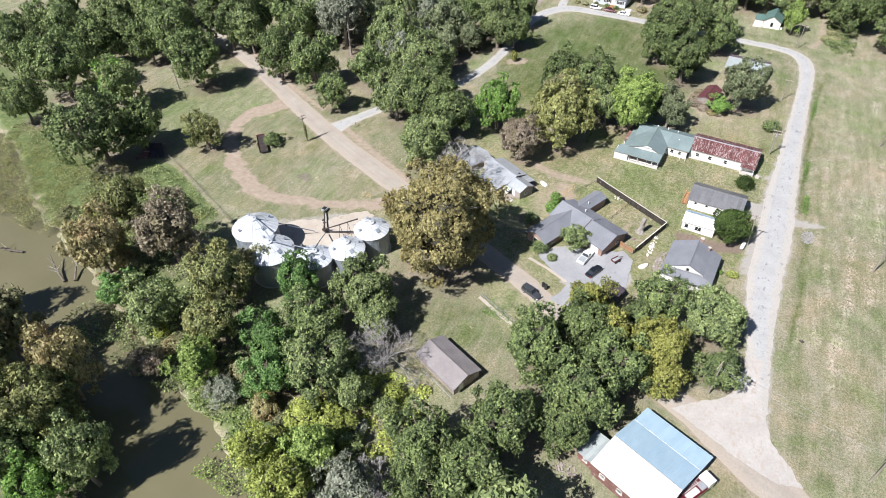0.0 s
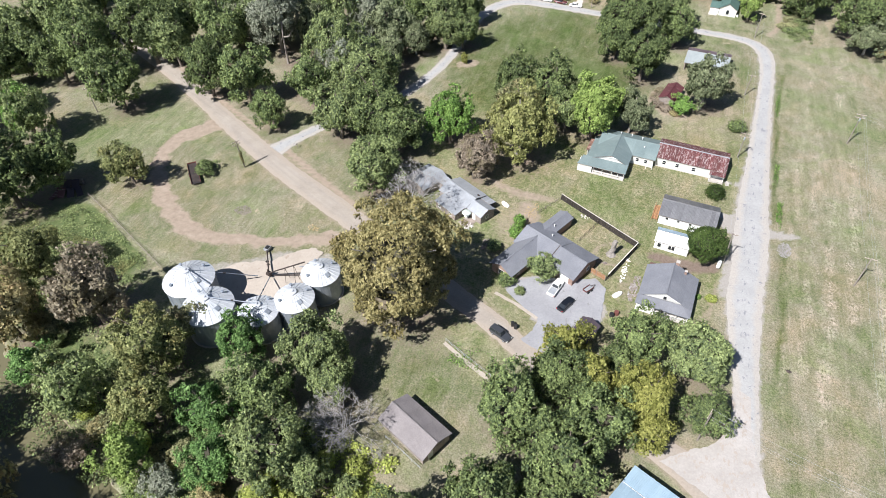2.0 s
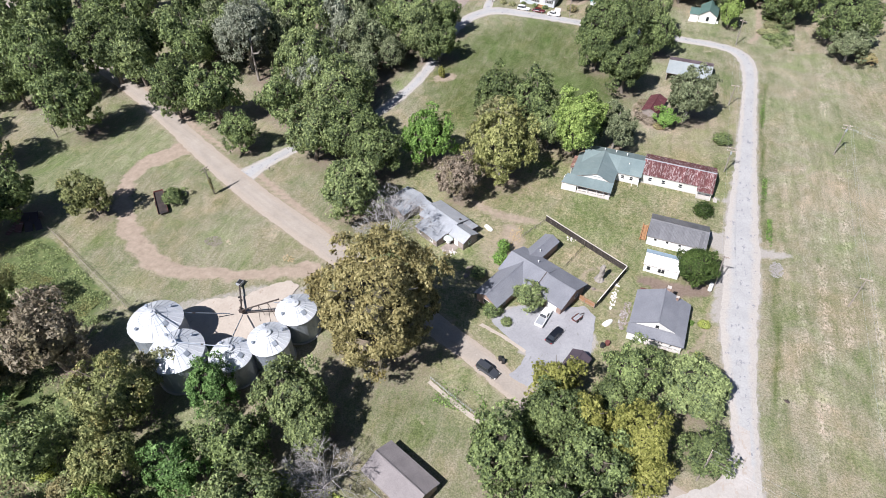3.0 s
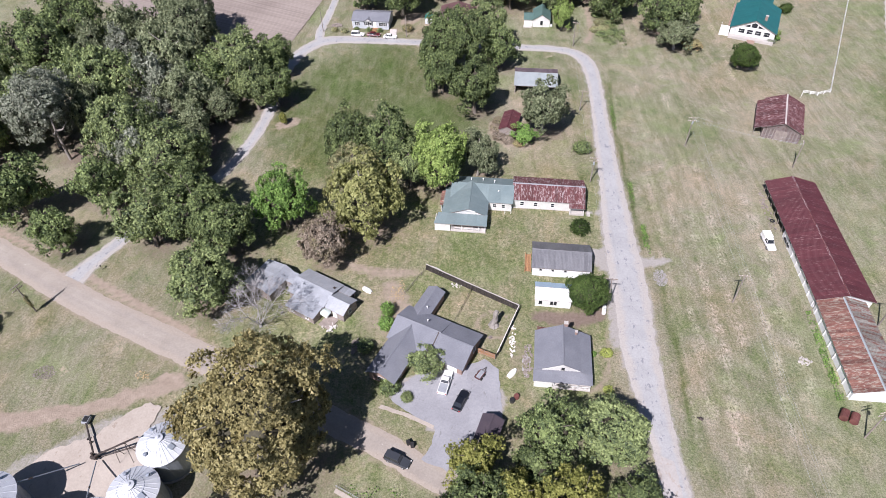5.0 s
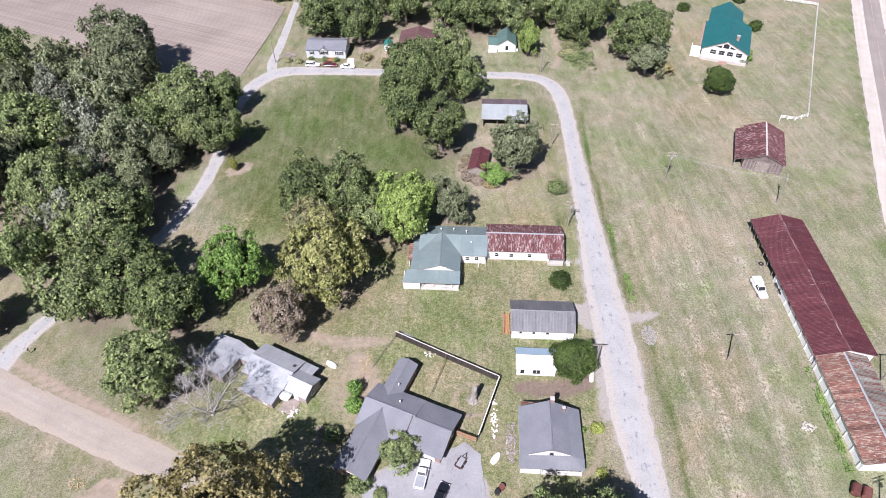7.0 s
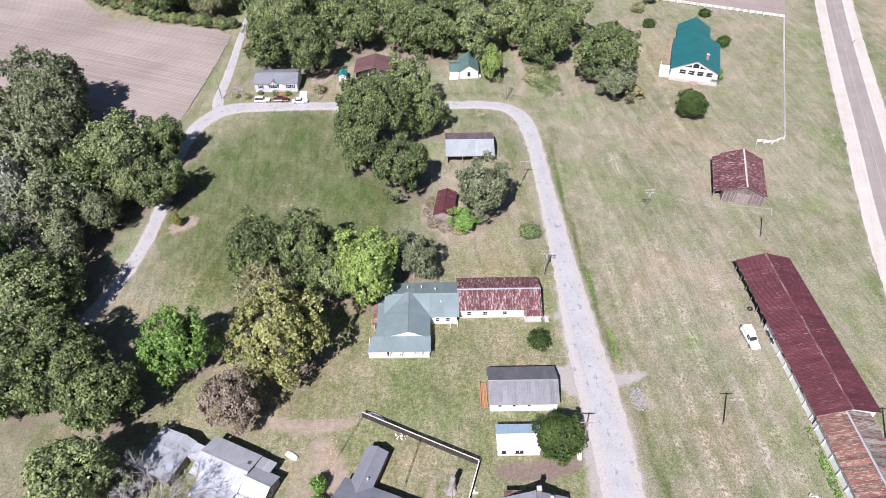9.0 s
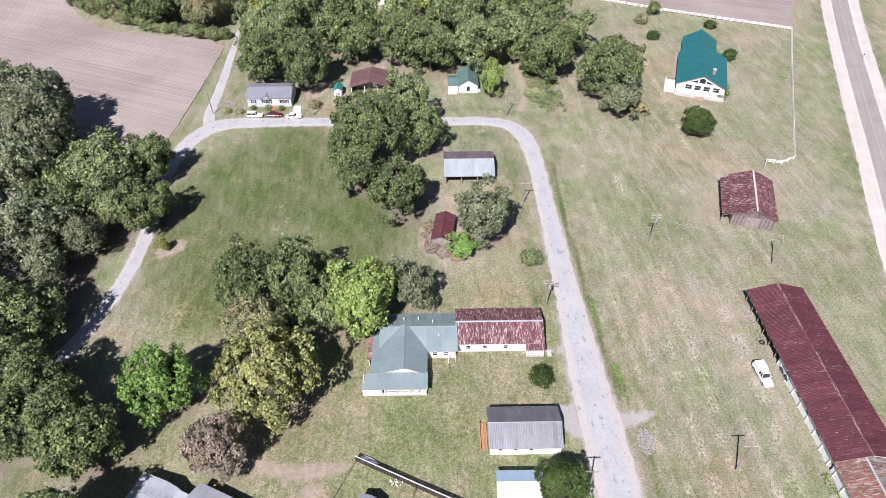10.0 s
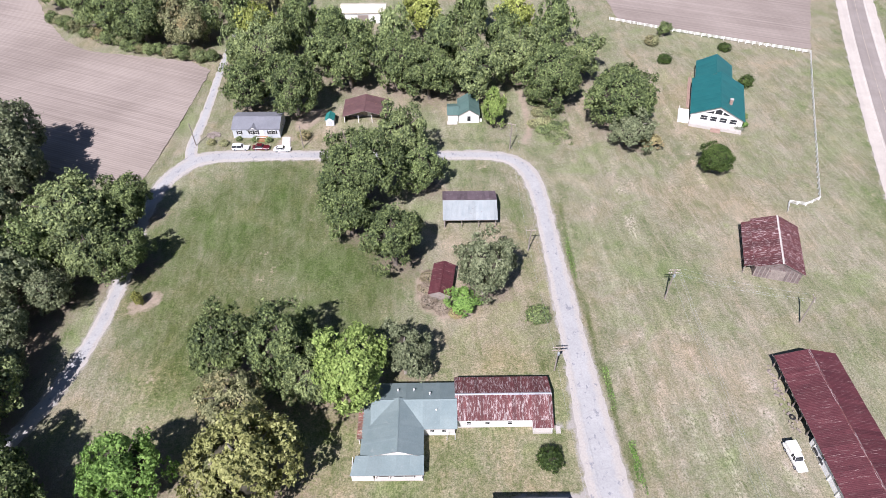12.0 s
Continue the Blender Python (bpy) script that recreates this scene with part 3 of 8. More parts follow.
all_roads = np.minimum(np.minimum(road_d, gravel_d), np.minimum(lane_d, highway_d))

GZ = -2.6 * ease(-bank, -3.5, 2.0) + 0.10 * wavy(GX, GY, 26, 11) * ease(all_roads, 0.5, 5) * ease(lot_d, 0, 4)
GZ -= 0.22 * np.exp(-(((all_roads - 2.6) / 0.8) ** 2)) * (GX > -75) * (GY > 95) * (GX > 11.5)  # ditch beside the village road
ditch = 1 - ease(np.min([line_distance(GX, GY, smooth_line(d, 2)) for d in DITCHES], axis=0), -0.5, 0.8)
GZ -= 0.3 * ditch
GZ *= np.where((np.abs(GX) < 400) & (GY > -200), 1.0, 0.0)

dirt = np.maximum(1 - ease(track_d, -0.9, 0.9), 0.70 * (1 - ease(drive_d, -0.9, 1.1)))
dirt = np.maximum(dirt, 0.9 * (1 - ease(np.min([line_distance(GX, GY, smooth_line(d, 2)) for d in RUTS], axis=0), -0.3, 0.7)))
dirt = np.maximum(dirt, 0.55 * np.exp(-np.maximum(gravel_d, 0) / 0.8))
dirt = np.maximum(dirt, 0.62 * np.exp(-(((np.hypot(GX + 17.4, GY - 125.4) - 3.5) / 0.6) ** 2)))  # trodden ring round the stump
dirt = np.maximum(dirt, 0.5 * np.exp(-(((GX + 43) / 6) ** 2 + ((GY - 127) / 11) ** 2)))
dirt = np.maximum(dirt, 0.42 * np.exp(-(((GX + 12) / 2.6) ** 2 + ((GY - 117) / 9) ** 2)))
dirt = np.maximum(dirt, 0.32 * np.exp(-(((bank - 0.6) / 0.8) ** 2)))
gravel = np.maximum(1 - ease(lot_d, -0.6, 0.5), 0.75 * np.exp(-np.maximum(road_d - 0.3 * wavy(GX, GY, 5, 41), 0) / 0.5))
gravel = np.maximum(gravel, 0.8 * (1 - ease(np.min([line_distance(GX, GY, smooth_line(d, 2)) for d in GRAVEL_DRIVES], axis=0) + 0.5 * wavy(GX, GY, 4, 9), -0.9, 0.8)))
gravel = np.maximum(gravel, 0.6 * (1 - ease(pad_d, 0.0, 2.0)))
gravel = np.maximum(gravel, 0.8 * (1 - ease(np.abs(highway_d - 1.4), 1.3, 2.2)))
island = np.hypot((GX + 58) / 34, (GY - 206) / 42)
lush = (1 - ease(island, 0.75, 1.12)) * 0.95
lush = np.maximum(lush, 0.6 * np.exp(-(((all_roads - 4.4) / 1.6) ** 2)) * (0.5 + 0.5 * wavy(GX, GY, 9, 12)))
lush = np.maximum(lush, 0.62 * np.exp(-(((GX + 40) / 16) ** 2 + ((GY - 78) / 9) ** 2)))
lush = np.maximum(lush, 0.45 * np.exp(-(((GX + 22) / 16) ** 2 + ((GY - 143) / 8) ** 2)))
weeds = (1 - ease(np.abs(GY - (0.36 * (GX + 150) + 74)), 12, 17)) * ease(-GX, 112, 120) * ease(bank, 2, 6)
weeds *= 1 - ease(GY - (91.9 - 0.363 * (GX + 147)), -1.5, 0.5) * (GX > -147)  # mown up to the old fence
weeds = np.clip(np.maximum(weeds, (1 - ease(bank, 8, 26)) * ease(bank, 0.5, 3) * (GX < -38)), 0, 1)
lush = np.maximum(lush, 0.17 * (1 - ease(GX, 3, 8)) * ease(GX, -60, -48) * ease(GY, 96, 104) * (1 - ease(GY, 168, 178)))
lush = np.maximum(lush, 0.22 * (1 - ease(GX, -90, -78)) * (GY > 84) * (GY < 140))
straw = np.zeros(GX.shape)
for sx, y0, y1, sw, ss in ((28.5, 92, 172, 1.3, 31), (24.5, 100, 200, 0.7, 32), (38.5, 98, 156, 1.0, 33), (43.5, 108, 178, 1.5, 34), (20.6, 96, 240, 0.5, 35), (52, 226, 300, 1.0, 36), (30, 205, 262, 1.2, 37), (84, 172, 186, 5.0, 38), (33.2, 118, 190, 1.0, 39), (57, 190, 225, 1.2, 40)):
    straw = np.maximum(straw, 1.3 * np.exp(-(((GX - sx - 0.8 * wavy(GX, GY, 30, ss)) / sw) ** 2)) * ease(GY, y0, y0 + 8) * (1 - ease(GY, y1 - 8, y1)) * np.clip(0.5 + wavy(GX, GY, 7, ss + 20), 0, 1))
lush = np.maximum(lush, 1.25 * ditch)
yard = (1 - ease(GX, 5, 9)) * (1 - ease(GY, 176, 188)) * ease(GY, 84, 92) * ease(GX, -88, -72) * (0.8 + 0.2 * wavy(GX, GY, 20, 61))  # shorter, browner turf round the houses
litter = 0.95 * (1 - ease(line_distance(GX, GY, smooth_line([(-8, 128.6, 3.0), (0, 128.6, 4.0), (4.6, 130.4, 3.4)], 2)) + 0.5 * wavy(GX, GY, 4, 8), -0.9, 0.9))  # more is filled in under the trees
litter = np.maximum(litter, 0.62 * ease(-GX, 94, 101) * (1 - ease(-GX, 128, 140)) * ease(GY, 148, 156) * (1 - ease(GY, 208, 218)))
meadow = 0.25 + 0.75 * ease(GX, 14, 22)  # mown in long straight lanes


def ground_material():
    m, nodes, links, bsdf = shader("grass_and_earth")
    p = place_socket(nodes, links, False)

    def mask(name, soft=0.22, scale=1.3):
        """An attribute broken up along its rim by noise."""
        a = nodes.new("ShaderNodeAttribute")
        a.attribute_name = name
        n = noise_tex(nodes, links, p, scale, 6, 0.7)
        s = maths(nodes, links, "ADD", a.outputs["Fac"], maths(nodes, links, "MULTIPLY", maths(nodes, links, "SUBTRACT", n, 0.5), 1.1))
        return maths(nodes, links, "DIVIDE", maths(nodes, links, "SUBTRACT", s, 0.5 - soft), 2 * soft, True)

    along = stretch(nodes, links, p, (1, 0.55, 1), -8)
    wide = noise_tex(nodes, links, along, 0.05, 5, 0.62)
    mid = noise_tex(nodes, links, along, 0.34, 7, 0.7, 0.4)
    fine = noise_tex(nodes, links, p, 1.6, 7, 0.72)
    tuft = noise_tex(nodes, links, p, 3.4, 6, 0.8)
    mow = noise_tex(nodes, links, stretch(nodes, links, p, (0.9, 0.09, 1), -6), 1.0, 5, 0.65)
    mow2 = noise_tex(nodes, links, stretch(nodes, links, p, (1.0, 0.12, 1), 12), 1.0, 5, 0.65)
    g = maths(nodes, links, "ADD", maths(nodes, links, "MULTIPLY", wide, 0.42), maths(nodes, links, "MULTIPLY", mid, 0.55))
    g = maths(nodes, links, "ADD", g, maths(nodes, links, "MULTIPLY", fine, 0.55))
    g = maths(nodes, links, "ADD", g, maths(nodes, links, "MULTIPLY", maths(nodes, links, "ADD", mow, maths(nodes, links, "MULTIPLY", mow2, 0.4)), 0.26))
    g = maths(nodes, links, "SUBTRACT", g, 0.420)
    straw_a = nodes.new("ShaderNodeAttribute")
    straw_a.attribute_name = "straw"
    g = maths(nodes, links, "ADD", g, maths(nodes, links, "MULTIPLY", straw_a.outputs["Fac"], 0.13))
    lush_a = nodes.new("ShaderNodeAttribute")
    lush_a.attribute_name = "lush"
    g = maths(nodes, links, "SUBTRACT", g, maths(nodes, links, "MULTIPLY", lush_a.outputs["Fac"], 0.24))
    grass = ramp(nodes, links, g, [(0.20, (0.085, 0.112, 0.042)), (0.38, (0.165, 0.178, 0.107)), (0.54, (0.262, 0.250, 0.192)), (0.78, (0.400, 0.362, 0.316))])
    grass = blend(nodes, links, grass, ramp(nodes, links, tuft, [(0.32, (0.36, 0.40, 0.33)), (0.64, (1.38, 1.35, 1.30))]), 1.0, "MULTIPLY")
    fleck = noise_tex(nodes, links, stretch(nodes, links, p, (1, 0.6, 1), -8), 2.3, 5, 0.7)
    strewn = ramp(nodes, links, noise_tex(nodes, links, stretch(nodes, links, p, (1, 0.5, 1), -8), 0.16, 5, 0.7), [(0.54, (0, 0, 0)), (0.66, (0.4, 0.4, 0.4))])
    strewn = maths(nodes, links, "MULTIPLY", maths(nodes, links, "MAXIMUM", straw_a.outputs["Fac"], strewn), maths(nodes, links, "SUBTRACT", 1.0, lush_a.outputs["Fac"], True))
    grass = blend(nodes, links, grass, (0.46, 0.418, 0.350), maths(nodes, links, "MULTIPLY", ramp(nodes, links, fleck, [(0.52, (0, 0, 0)), (0.60, (1, 1, 1))]), strewn))
    grass = blend(nodes, links, grass, (0.105, 0.108, 0.060), maths(nodes, links, "MULTIPLY", ramp(nodes, links, fleck, [(0.38, (1, 1, 1)), (0.46, (0, 0, 0))]), strewn))
    patchy = noise_tex(nodes, links, p, 0.11, 7, 0.68, 0.5)
    broad = noise_tex(nodes, links, p, 0.028, 5, 0.6, 0.4)
    grass = blend(nodes, links, grass, ramp(nodes, links, broad, [(0.36, (1.12, 1.04, 1.02)), (0.5, (1.01, 1.0, 1.0)), (0.62, (0.92, 1.00, 0.86))]), 1.0, "MULTIPLY")
    lanes = noise_tex(nodes, links, stretch(nodes, links, p, (0.55, 0.014, 1), -7), 1.0, 5, 0.7)
    meadow_a = nodes.new("ShaderNodeAttribute")
    meadow_a.attribute_name = "meadow"
    grass = blend(nodes, links, grass, ramp(nodes, links, lanes, [(0.38, (0.91, 0.93, 0.88)), (0.5, (1.0, 1.0, 1.0)), (0.63, (1.07, 1.05, 1.06))]), meadow_a.outputs["Fac"], "MULTIPLY")
    grass = blend(nodes, links, grass, ramp(nodes, links, patchy, [(0.34, (1.14, 1.07, 1.04)), (0.5, (1.0, 1.0, 1.0)), (0.66, (0.86, 0.98, 0.76))]), 1.0, "MULTIPLY")
    yard_a = nodes.new("ShaderNodeAttribute")
    yard_a.attribute_name = "yard"
    turf = ramp(nodes, links, noise_tex(nodes, links, p, 0.8, 6, 0.7), [(0.36, (0.70, 0.78, 0.56)), (0.52, (1.0, 1.0, 0.88)), (0.68, (1.28, 1.18, 1.10))])
    grass = blend(nodes, links, grass, blend(nodes, links, grass, turf, 1.0, "MULTIPLY"), yard_a.outputs["Fac"])
    weed = ramp(nodes, links, noise_tex(nodes, links, p, 0.5, 7, 0.75), [(0.32, (0.060, 0.088, 0.032)), (0.5, (0.120, 0.158, 0.064)), (0.7, (0.250, 0.250, 0.125))])
    earth = ramp(nodes, links, noise_tex(nodes, links, p, 0.6, 7, 0.7), [(0.3, (0.27, 0.215, 0.17)), (0.7, (0.40, 0.33, 0.27))])
    stones = ramp(nodes, links, noise_tex(nodes, links, p, 2.5, 7, 0.75), [(0.3, (0.29, 0.272, 0.255)), (0.7, (0.42, 0.395, 0.37))])
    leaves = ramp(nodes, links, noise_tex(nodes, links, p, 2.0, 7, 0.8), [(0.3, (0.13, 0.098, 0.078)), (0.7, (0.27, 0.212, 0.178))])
    colour = blend(nodes, links, grass, weed, mask("weeds", 0.25, 0.5))
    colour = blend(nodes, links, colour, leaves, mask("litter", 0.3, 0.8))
    colour = blend(nodes, links, colour, earth, mask("dirt", 0.26, 1.0))
    colour = blend(nodes, links, colour, stones, mask("gravel", 0.2, 1.4))
    bald = ramp(nodes, links, maths(nodes, links, "ADD", noise_tex(nodes, links, p, 0.13, 7, 0.75), maths(nodes, links, "MULTIPLY", fine, 0.12)), [(0.685, (0, 0, 0)), (0.76, (0.75, 0.75, 0.75))])
    colour = blend(nodes, links, colour, (0.44, 0.36, 0.28), bald)
    links.new(colour, bsdf.inputs["Base Color"])
    bsdf.inputs["Roughness"].default_value = 0.95
    bsdf.inputs["Specular IOR Level"].default_value = 0.15
    relief(nodes, links, bsdf, maths(nodes, links, "ADD", maths(nodes, links, "MULTIPLY", fine, 0.6), tuft), 0.55, 0.25)
    return m


def build_ground():
    rows, cols = GX.shape
    me = bpy.data.meshes.new("ground")
    me.vertices.add(rows * cols)
    me.vertices.foreach_set("co", np.stack([GX, GY, GZ], -1).astype(np.float32).ravel())
    k = (np.arange(rows - 1)[:, None] * cols + np.arange(cols - 1)).ravel()
    quads = np.stack([k, k + 1, k + cols + 1, k + cols], -1).astype(np.int32)
    me.loops.add(quads.size)
    me.loops.foreach_set("vertex_index", quads.ravel())
    me.polygons.add(len(quads))
    me.polygons.foreach_set("loop_start", np.arange(0, quads.size, 4, dtype=np.int32))
    me.update(calc_edges=True)
    me.polygons.foreach_set("use_smooth", np.ones(len(quads), dtype=bool))
    for name, values in (("dirt", dirt), ("gravel", gravel), ("lush", lush), ("weeds", weeds), ("litter", litter), ("straw", straw), ("yard", yard), ("meadow", meadow)):
        me.attributes.new(name, "FLOAT", "POINT").data.foreach_set("value", np.clip(values, 0, 1).astype(np.float32).ravel())
    me.materials.append(ground_material())
    return tagged(new("ground", me), "mown dry grass with bare earth and green patches", "ground", kind="structure")


def road_material(name, a, b, patch, patch_at, crack=0.0, rim=None, streak=None):
    m, nodes, links, bsdf = shader(name)
    p = place_socket(nodes, links, False)
    mid = noise_tex(nodes, links, p, 0.16, 6, 0.65)
    fine = noise_tex(nodes, links, p, 2.6, 7, 0.75)
    colour = ramp(nodes, links, mid, [(0.32, a), (0.68, b)])
    colour = blend(nodes, links, colour, ramp(nodes, links, fine, [(0.3, (0.82, 0.82, 0.82)), (0.7, (1.06, 1.06, 1.06))]), 1.0, "MULTIPLY")
    if streak:
        s = noise_tex(nodes, links, stretch(nodes, links, p, (0.9, 0.04, 1), streak), 1.0, 3, 0.5)
        colour = blend(nodes, links, colour, ramp(nodes, links, s, [(0.35, (0.93, 0.93, 0.94)), (0.65, (1.03, 1.03, 1.02))]), 1.0, "MULTIPLY")
    holes = noise_tex(nodes, links, stretch(nodes, links, p, (0.9, 0.5, 1)), 1.1, 5, 0.66, 0.3)
    if rim:  # sand and grit lie along both sides
        edge = nodes.new("ShaderNodeAttribute")
        edge.attribute_name = "edge"
        rough_rim = maths(nodes, links, "ADD", edge.outputs["Fac"], maths(nodes, links, "MULTIPLY", maths(nodes, links, "SUBTRACT", noise_tex(nodes, links, p, 0.35, 6, 0.7), 0.5), 0.9))
        sand = blend(nodes, links, rim, ramp(nodes, links, fine, [(0.3, (0.8, 0.8, 0.8)), (0.7, (1.08, 1.08, 1.08))]), 1.0, "MULTIPLY")
        colour = blend(nodes, links, colour, sand, ramp(nodes, links, rough_rim, [(0.42, (0, 0, 0)), (0.72, (1, 1, 1))]))
        holes = maths(nodes, links, "SUBTRACT", holes, maths(nodes, links, "MULTIPLY", edge.outputs["Fac"], 0.05))
    colour = blend(nodes, links, colour, patch, ramp(nodes, links, holes, [(patch_at, (0, 0, 0)), (patch_at + 0.05, (0.9, 0.9, 0.9))]))
    if crack:
        v = nodes.new("ShaderNodeTexVoronoi")
        v.feature = "DISTANCE_TO_EDGE"
        v.inputs["Scale"].default_value = 0.45
        links.new(p, v.inputs["Vector"])
        colour = blend(nodes, links, colour, (0.26, 0.25, 0.25), ramp(nodes, links, v.outputs["Distance"], [(0.008, (crack,) * 3), (0.03, (0, 0, 0))]))
    links.new(colour, bsdf.inputs["Base Color"])
    bsdf.inputs["Roughness"].default_value = 0.9
    relief(nodes, links, bsdf, fine, 0.3, 0.08)
    return m


old_asphalt = road_material("worn_pale_asphalt", (0.360, 0.362, 0.370), (0.440, 0.441, 0.445), (0.225, 0.23, 0.258), 0.575, 0.22, rim=(0.44, 0.412, 0.385))
gravel_surface = road_material("packed_gravel", (0.33, 0.29, 0.252), (0.405, 0.362, 0.32), (0.48, 0.44, 0.40), 0.66, 0.0, rim=(0.38, 0.328, 0.28), streak=111)
highway_asphalt = road_material("highway_asphalt", (0.265, 0.232, 0.215), (0.325, 0.288, 0.268), (0.36, 0.33, 0.33), 0.68, 0.2, streak=19)


def ribbon(name, knots, material, z, label, ragged=0.45, across=8, step=0.8, kind="structure", category="road"):
    """A road lying on the ground, with a ragged rim."""
    line = smooth_line(knots, step)
    way = np.gradient(line[:, :2], axis=0)
    way /= np.maximum(np.hypot(way[:, 0], way[:, 1]), 1e-6)[:, None]
    side = np.stack([-way[:, 1], way[:, 0]], -1)
    verts, n = [], across + 1
    for (x, y, w), (sx, sy) in zip(line, side):
        for k in range(n):
            s = k / across * 2 - 1
            rag = ragged * (noise.noise((x * 0.5, y * 0.5, 3.0 * s)) + 0.7 * noise.noise((x * 1.7, y * 1.7, 9 + s))) if k in (0, across) else 0.0
            d = s * w / 2 + rag
            edge = abs(s) ** 3
            verts.append((x + sx * d, y + sy * d, z + 0.05 * (1 - s * s) - 0.05 * (edge > 0.99)))
    faces = [(a, a + 1, a + n + 1, a + n) for r in range(len(line) - 1) for a in range(r * n, r * n + across)]
    me = bpy.data.meshes.new(name)
    me.from_pydata(verts, [], faces)
    me.polygons.foreach_set("use_smooth", np.ones(len(faces), dtype=bool))
    me.attributes.new("edge", "FLOAT", "POINT").data.foreach_set("value", np.tile(np.abs(np.linspace(-1, 1, n)), len(line)).astype(np.float32))
    me.materials.append(material)
    return tagged(new(name, me), label, category, kind=kind)


ribbon("road", GRAVEL_ROAD, gravel_surface, 0.03, "straight tan gravel road beside the trees")
ribbon("road", VILLAGE_ROAD, old_asphalt, 0.045, "worn pale asphalt village road with patches")
ribbon("road", FIELD_LANE, old_asphalt, 0.034, "narrow pale lane beside the ploughed field")
ribbon("shoulder", [(x, y, 13.8) for x, y, _ in HIGHWAY], road_material("pale_gravel_shoulder", (0.48, 0.435, 0.395), (0.57, 0.525, 0.48), (0.42, 0.38, 0.33), 0.64, streak=19), 0.02, "pale gravel shoulder along the highway", ragged=0.3, step=1.5)
ribbon("road", HIGHWAY, highway_asphalt, 0.05, "two-lane grey asphalt highway with painted lines", ragged=0.06, step=2.0)
line_paint = surface("road_line_paint", (0.7, 0.69, 0.66), (0.8, 0.79, 0.76), 0.5, 3, 0.7, stain=(0.4, 0.38, 0.37), stain_at=0.6)
centre_paint = surface("road_centre_paint", (0.60, 0.52, 0.36), (0.68, 0.60, 0.44), 0.5, 3, 0.7, stain=(0.35, 0.31, 0.28), stain_at=0.55)


def shifted(knots, d, w):
    line = np.array(knots, float)
    way = np.gradient(line[:, :2], axis=0)
    way /= np.hypot(way[:, 0], way[:, 1])[:, None]
    return [(x - wy * d, y + wx * d, w) for (x, y, _), (wx, wy) in zip(line, way)]


for offset, paint in ((-3.5, line_paint), (3.5, line_paint), (0.12, centre_paint)):
    ribbon("road_line", shifted(HIGHWAY, offset, 0.16), paint, 0.085 if abs(offset) < 1 else 0.035, "painted line along the highway", ragged=0.01, across=2, step=3.0)


def water_material():
    m, nodes, links, bsdf = shader("muddy_water")
    p = place_socket(nodes, links, False)
    n = noise_tex(nodes, links, p, 0.05, 4)
    links.new(ramp(nodes, links, n, [(0.3, (0.132, 0.124, 0.074)), (0.7, (0.158, 0.146, 0.088))]), bsdf.inputs["Base Color"])
    bsdf.inputs["Roughness"].default_value = 0.12
    bsdf.inputs["Specular IOR Level"].default_value = 0.35
    relief(nodes, links, bsdf, noise_tex(nodes, links, p, 1.2, 4), 0.03, 0.05)
    return m


river_line = RIVER.copy()
river_line[:, 2] += 12
ribbon("water", [tuple(p) for p in river_line[::2]], water_material(), -1.35, "still muddy green-brown river water", ragged=0, across=4, step=8, category="water")


def furrow_material(name, turn):
    m, nodes, links, bsdf = shader(name)
    p = place_socket(nodes, links, False)
    turned = stretch(nodes, links, p, (1, 1, 1), turn)
    w = nodes.new("ShaderNodeTexWave")
    w.inputs["Scale"].default_value, w.inputs["Distortion"].default_value, w.inputs["Detail"].default_value, w.inputs["Detail Scale"].default_value = 0.42, 2.2, 4.0, 0.9
    links.new(turned, w.inputs["Vector"])
    big = noise_tex(nodes, links, p, 0.025, 5, 0.6)
    streaks = noise_tex(nodes, links, stretch(nodes, links, turned, (1.1, 0.012, 1)), 1.0, 6, 0.75)
    colour = ramp(nodes, links, maths(nodes, links, "ADD", maths(nodes, links, "MULTIPLY", big, 0.5), maths(nodes, links, "MULTIPLY", streaks, 0.5)), [(0.41, (0.235, 0.195, 0.172)), (0.59, (0.345, 0.293, 0.262))])
    colour = blend(nodes, links, colour, ramp(nodes, links, w.outputs["Fac"], [(0.1, (0.90, 0.90, 0.90)), (0.9, (1.03, 1.03, 1.03))]), 1.0, "MULTIPLY")
    links.new(colour, bsdf.inputs["Base Color"])
    bsdf.inputs["Roughness"].default_value = 0.95
    relief(nodes, links, bsdf, w.outputs["Fac"], 0.14, 0.2)
    return m


def field(outline, turn, label):
    bm = bmesh.new()
    rim = []
    for (ax, ay), (bx, by) in zip(outline, outline[1:] + outline[:1]):
        n = max(1, int(math.hypot(bx - ax, by - ay) / 2))
        for k in range(n):
            x, y = ax + (bx - ax) * k / n, ay + (by - ay) * k / n
            rim.append((x + 0.8 * noise.noise((x * 0.3, y * 0.3, 1)), y + 0.8 * noise.noise((x * 0.3, y * 0.3, 5)), 0.16))
    bm.faces.new([bm.verts.new(p) for p in rim])
    bm.normal_update()
    bmesh.ops.triangulate(bm, faces=bm.faces[:])
    me = mesh_of("field", bm, furrow_material("bare_furrows_" + label.split()[0], turn))
    return tagged(new("field", me), label, "field", kind="structure")


field([(-300, 330), (-230, 290), (-148, 256), (-122, 240), (-97.5, 233.5), (-96.5, 243), (-94.2, 270), (-93.2, 294), (-101, 300), (-139, 308), (-150, 316), (-162, 330), (-220, 420), (-420, 560), (-520, 420)], 111, "pale bare ploughed field with furrows")
field([(49, 329), (66, 322), (111, 305), (128, 345), (160, 420), (220, 520), (60, 560), (46, 400)], 111, "bare pinkish field behind the white fence")


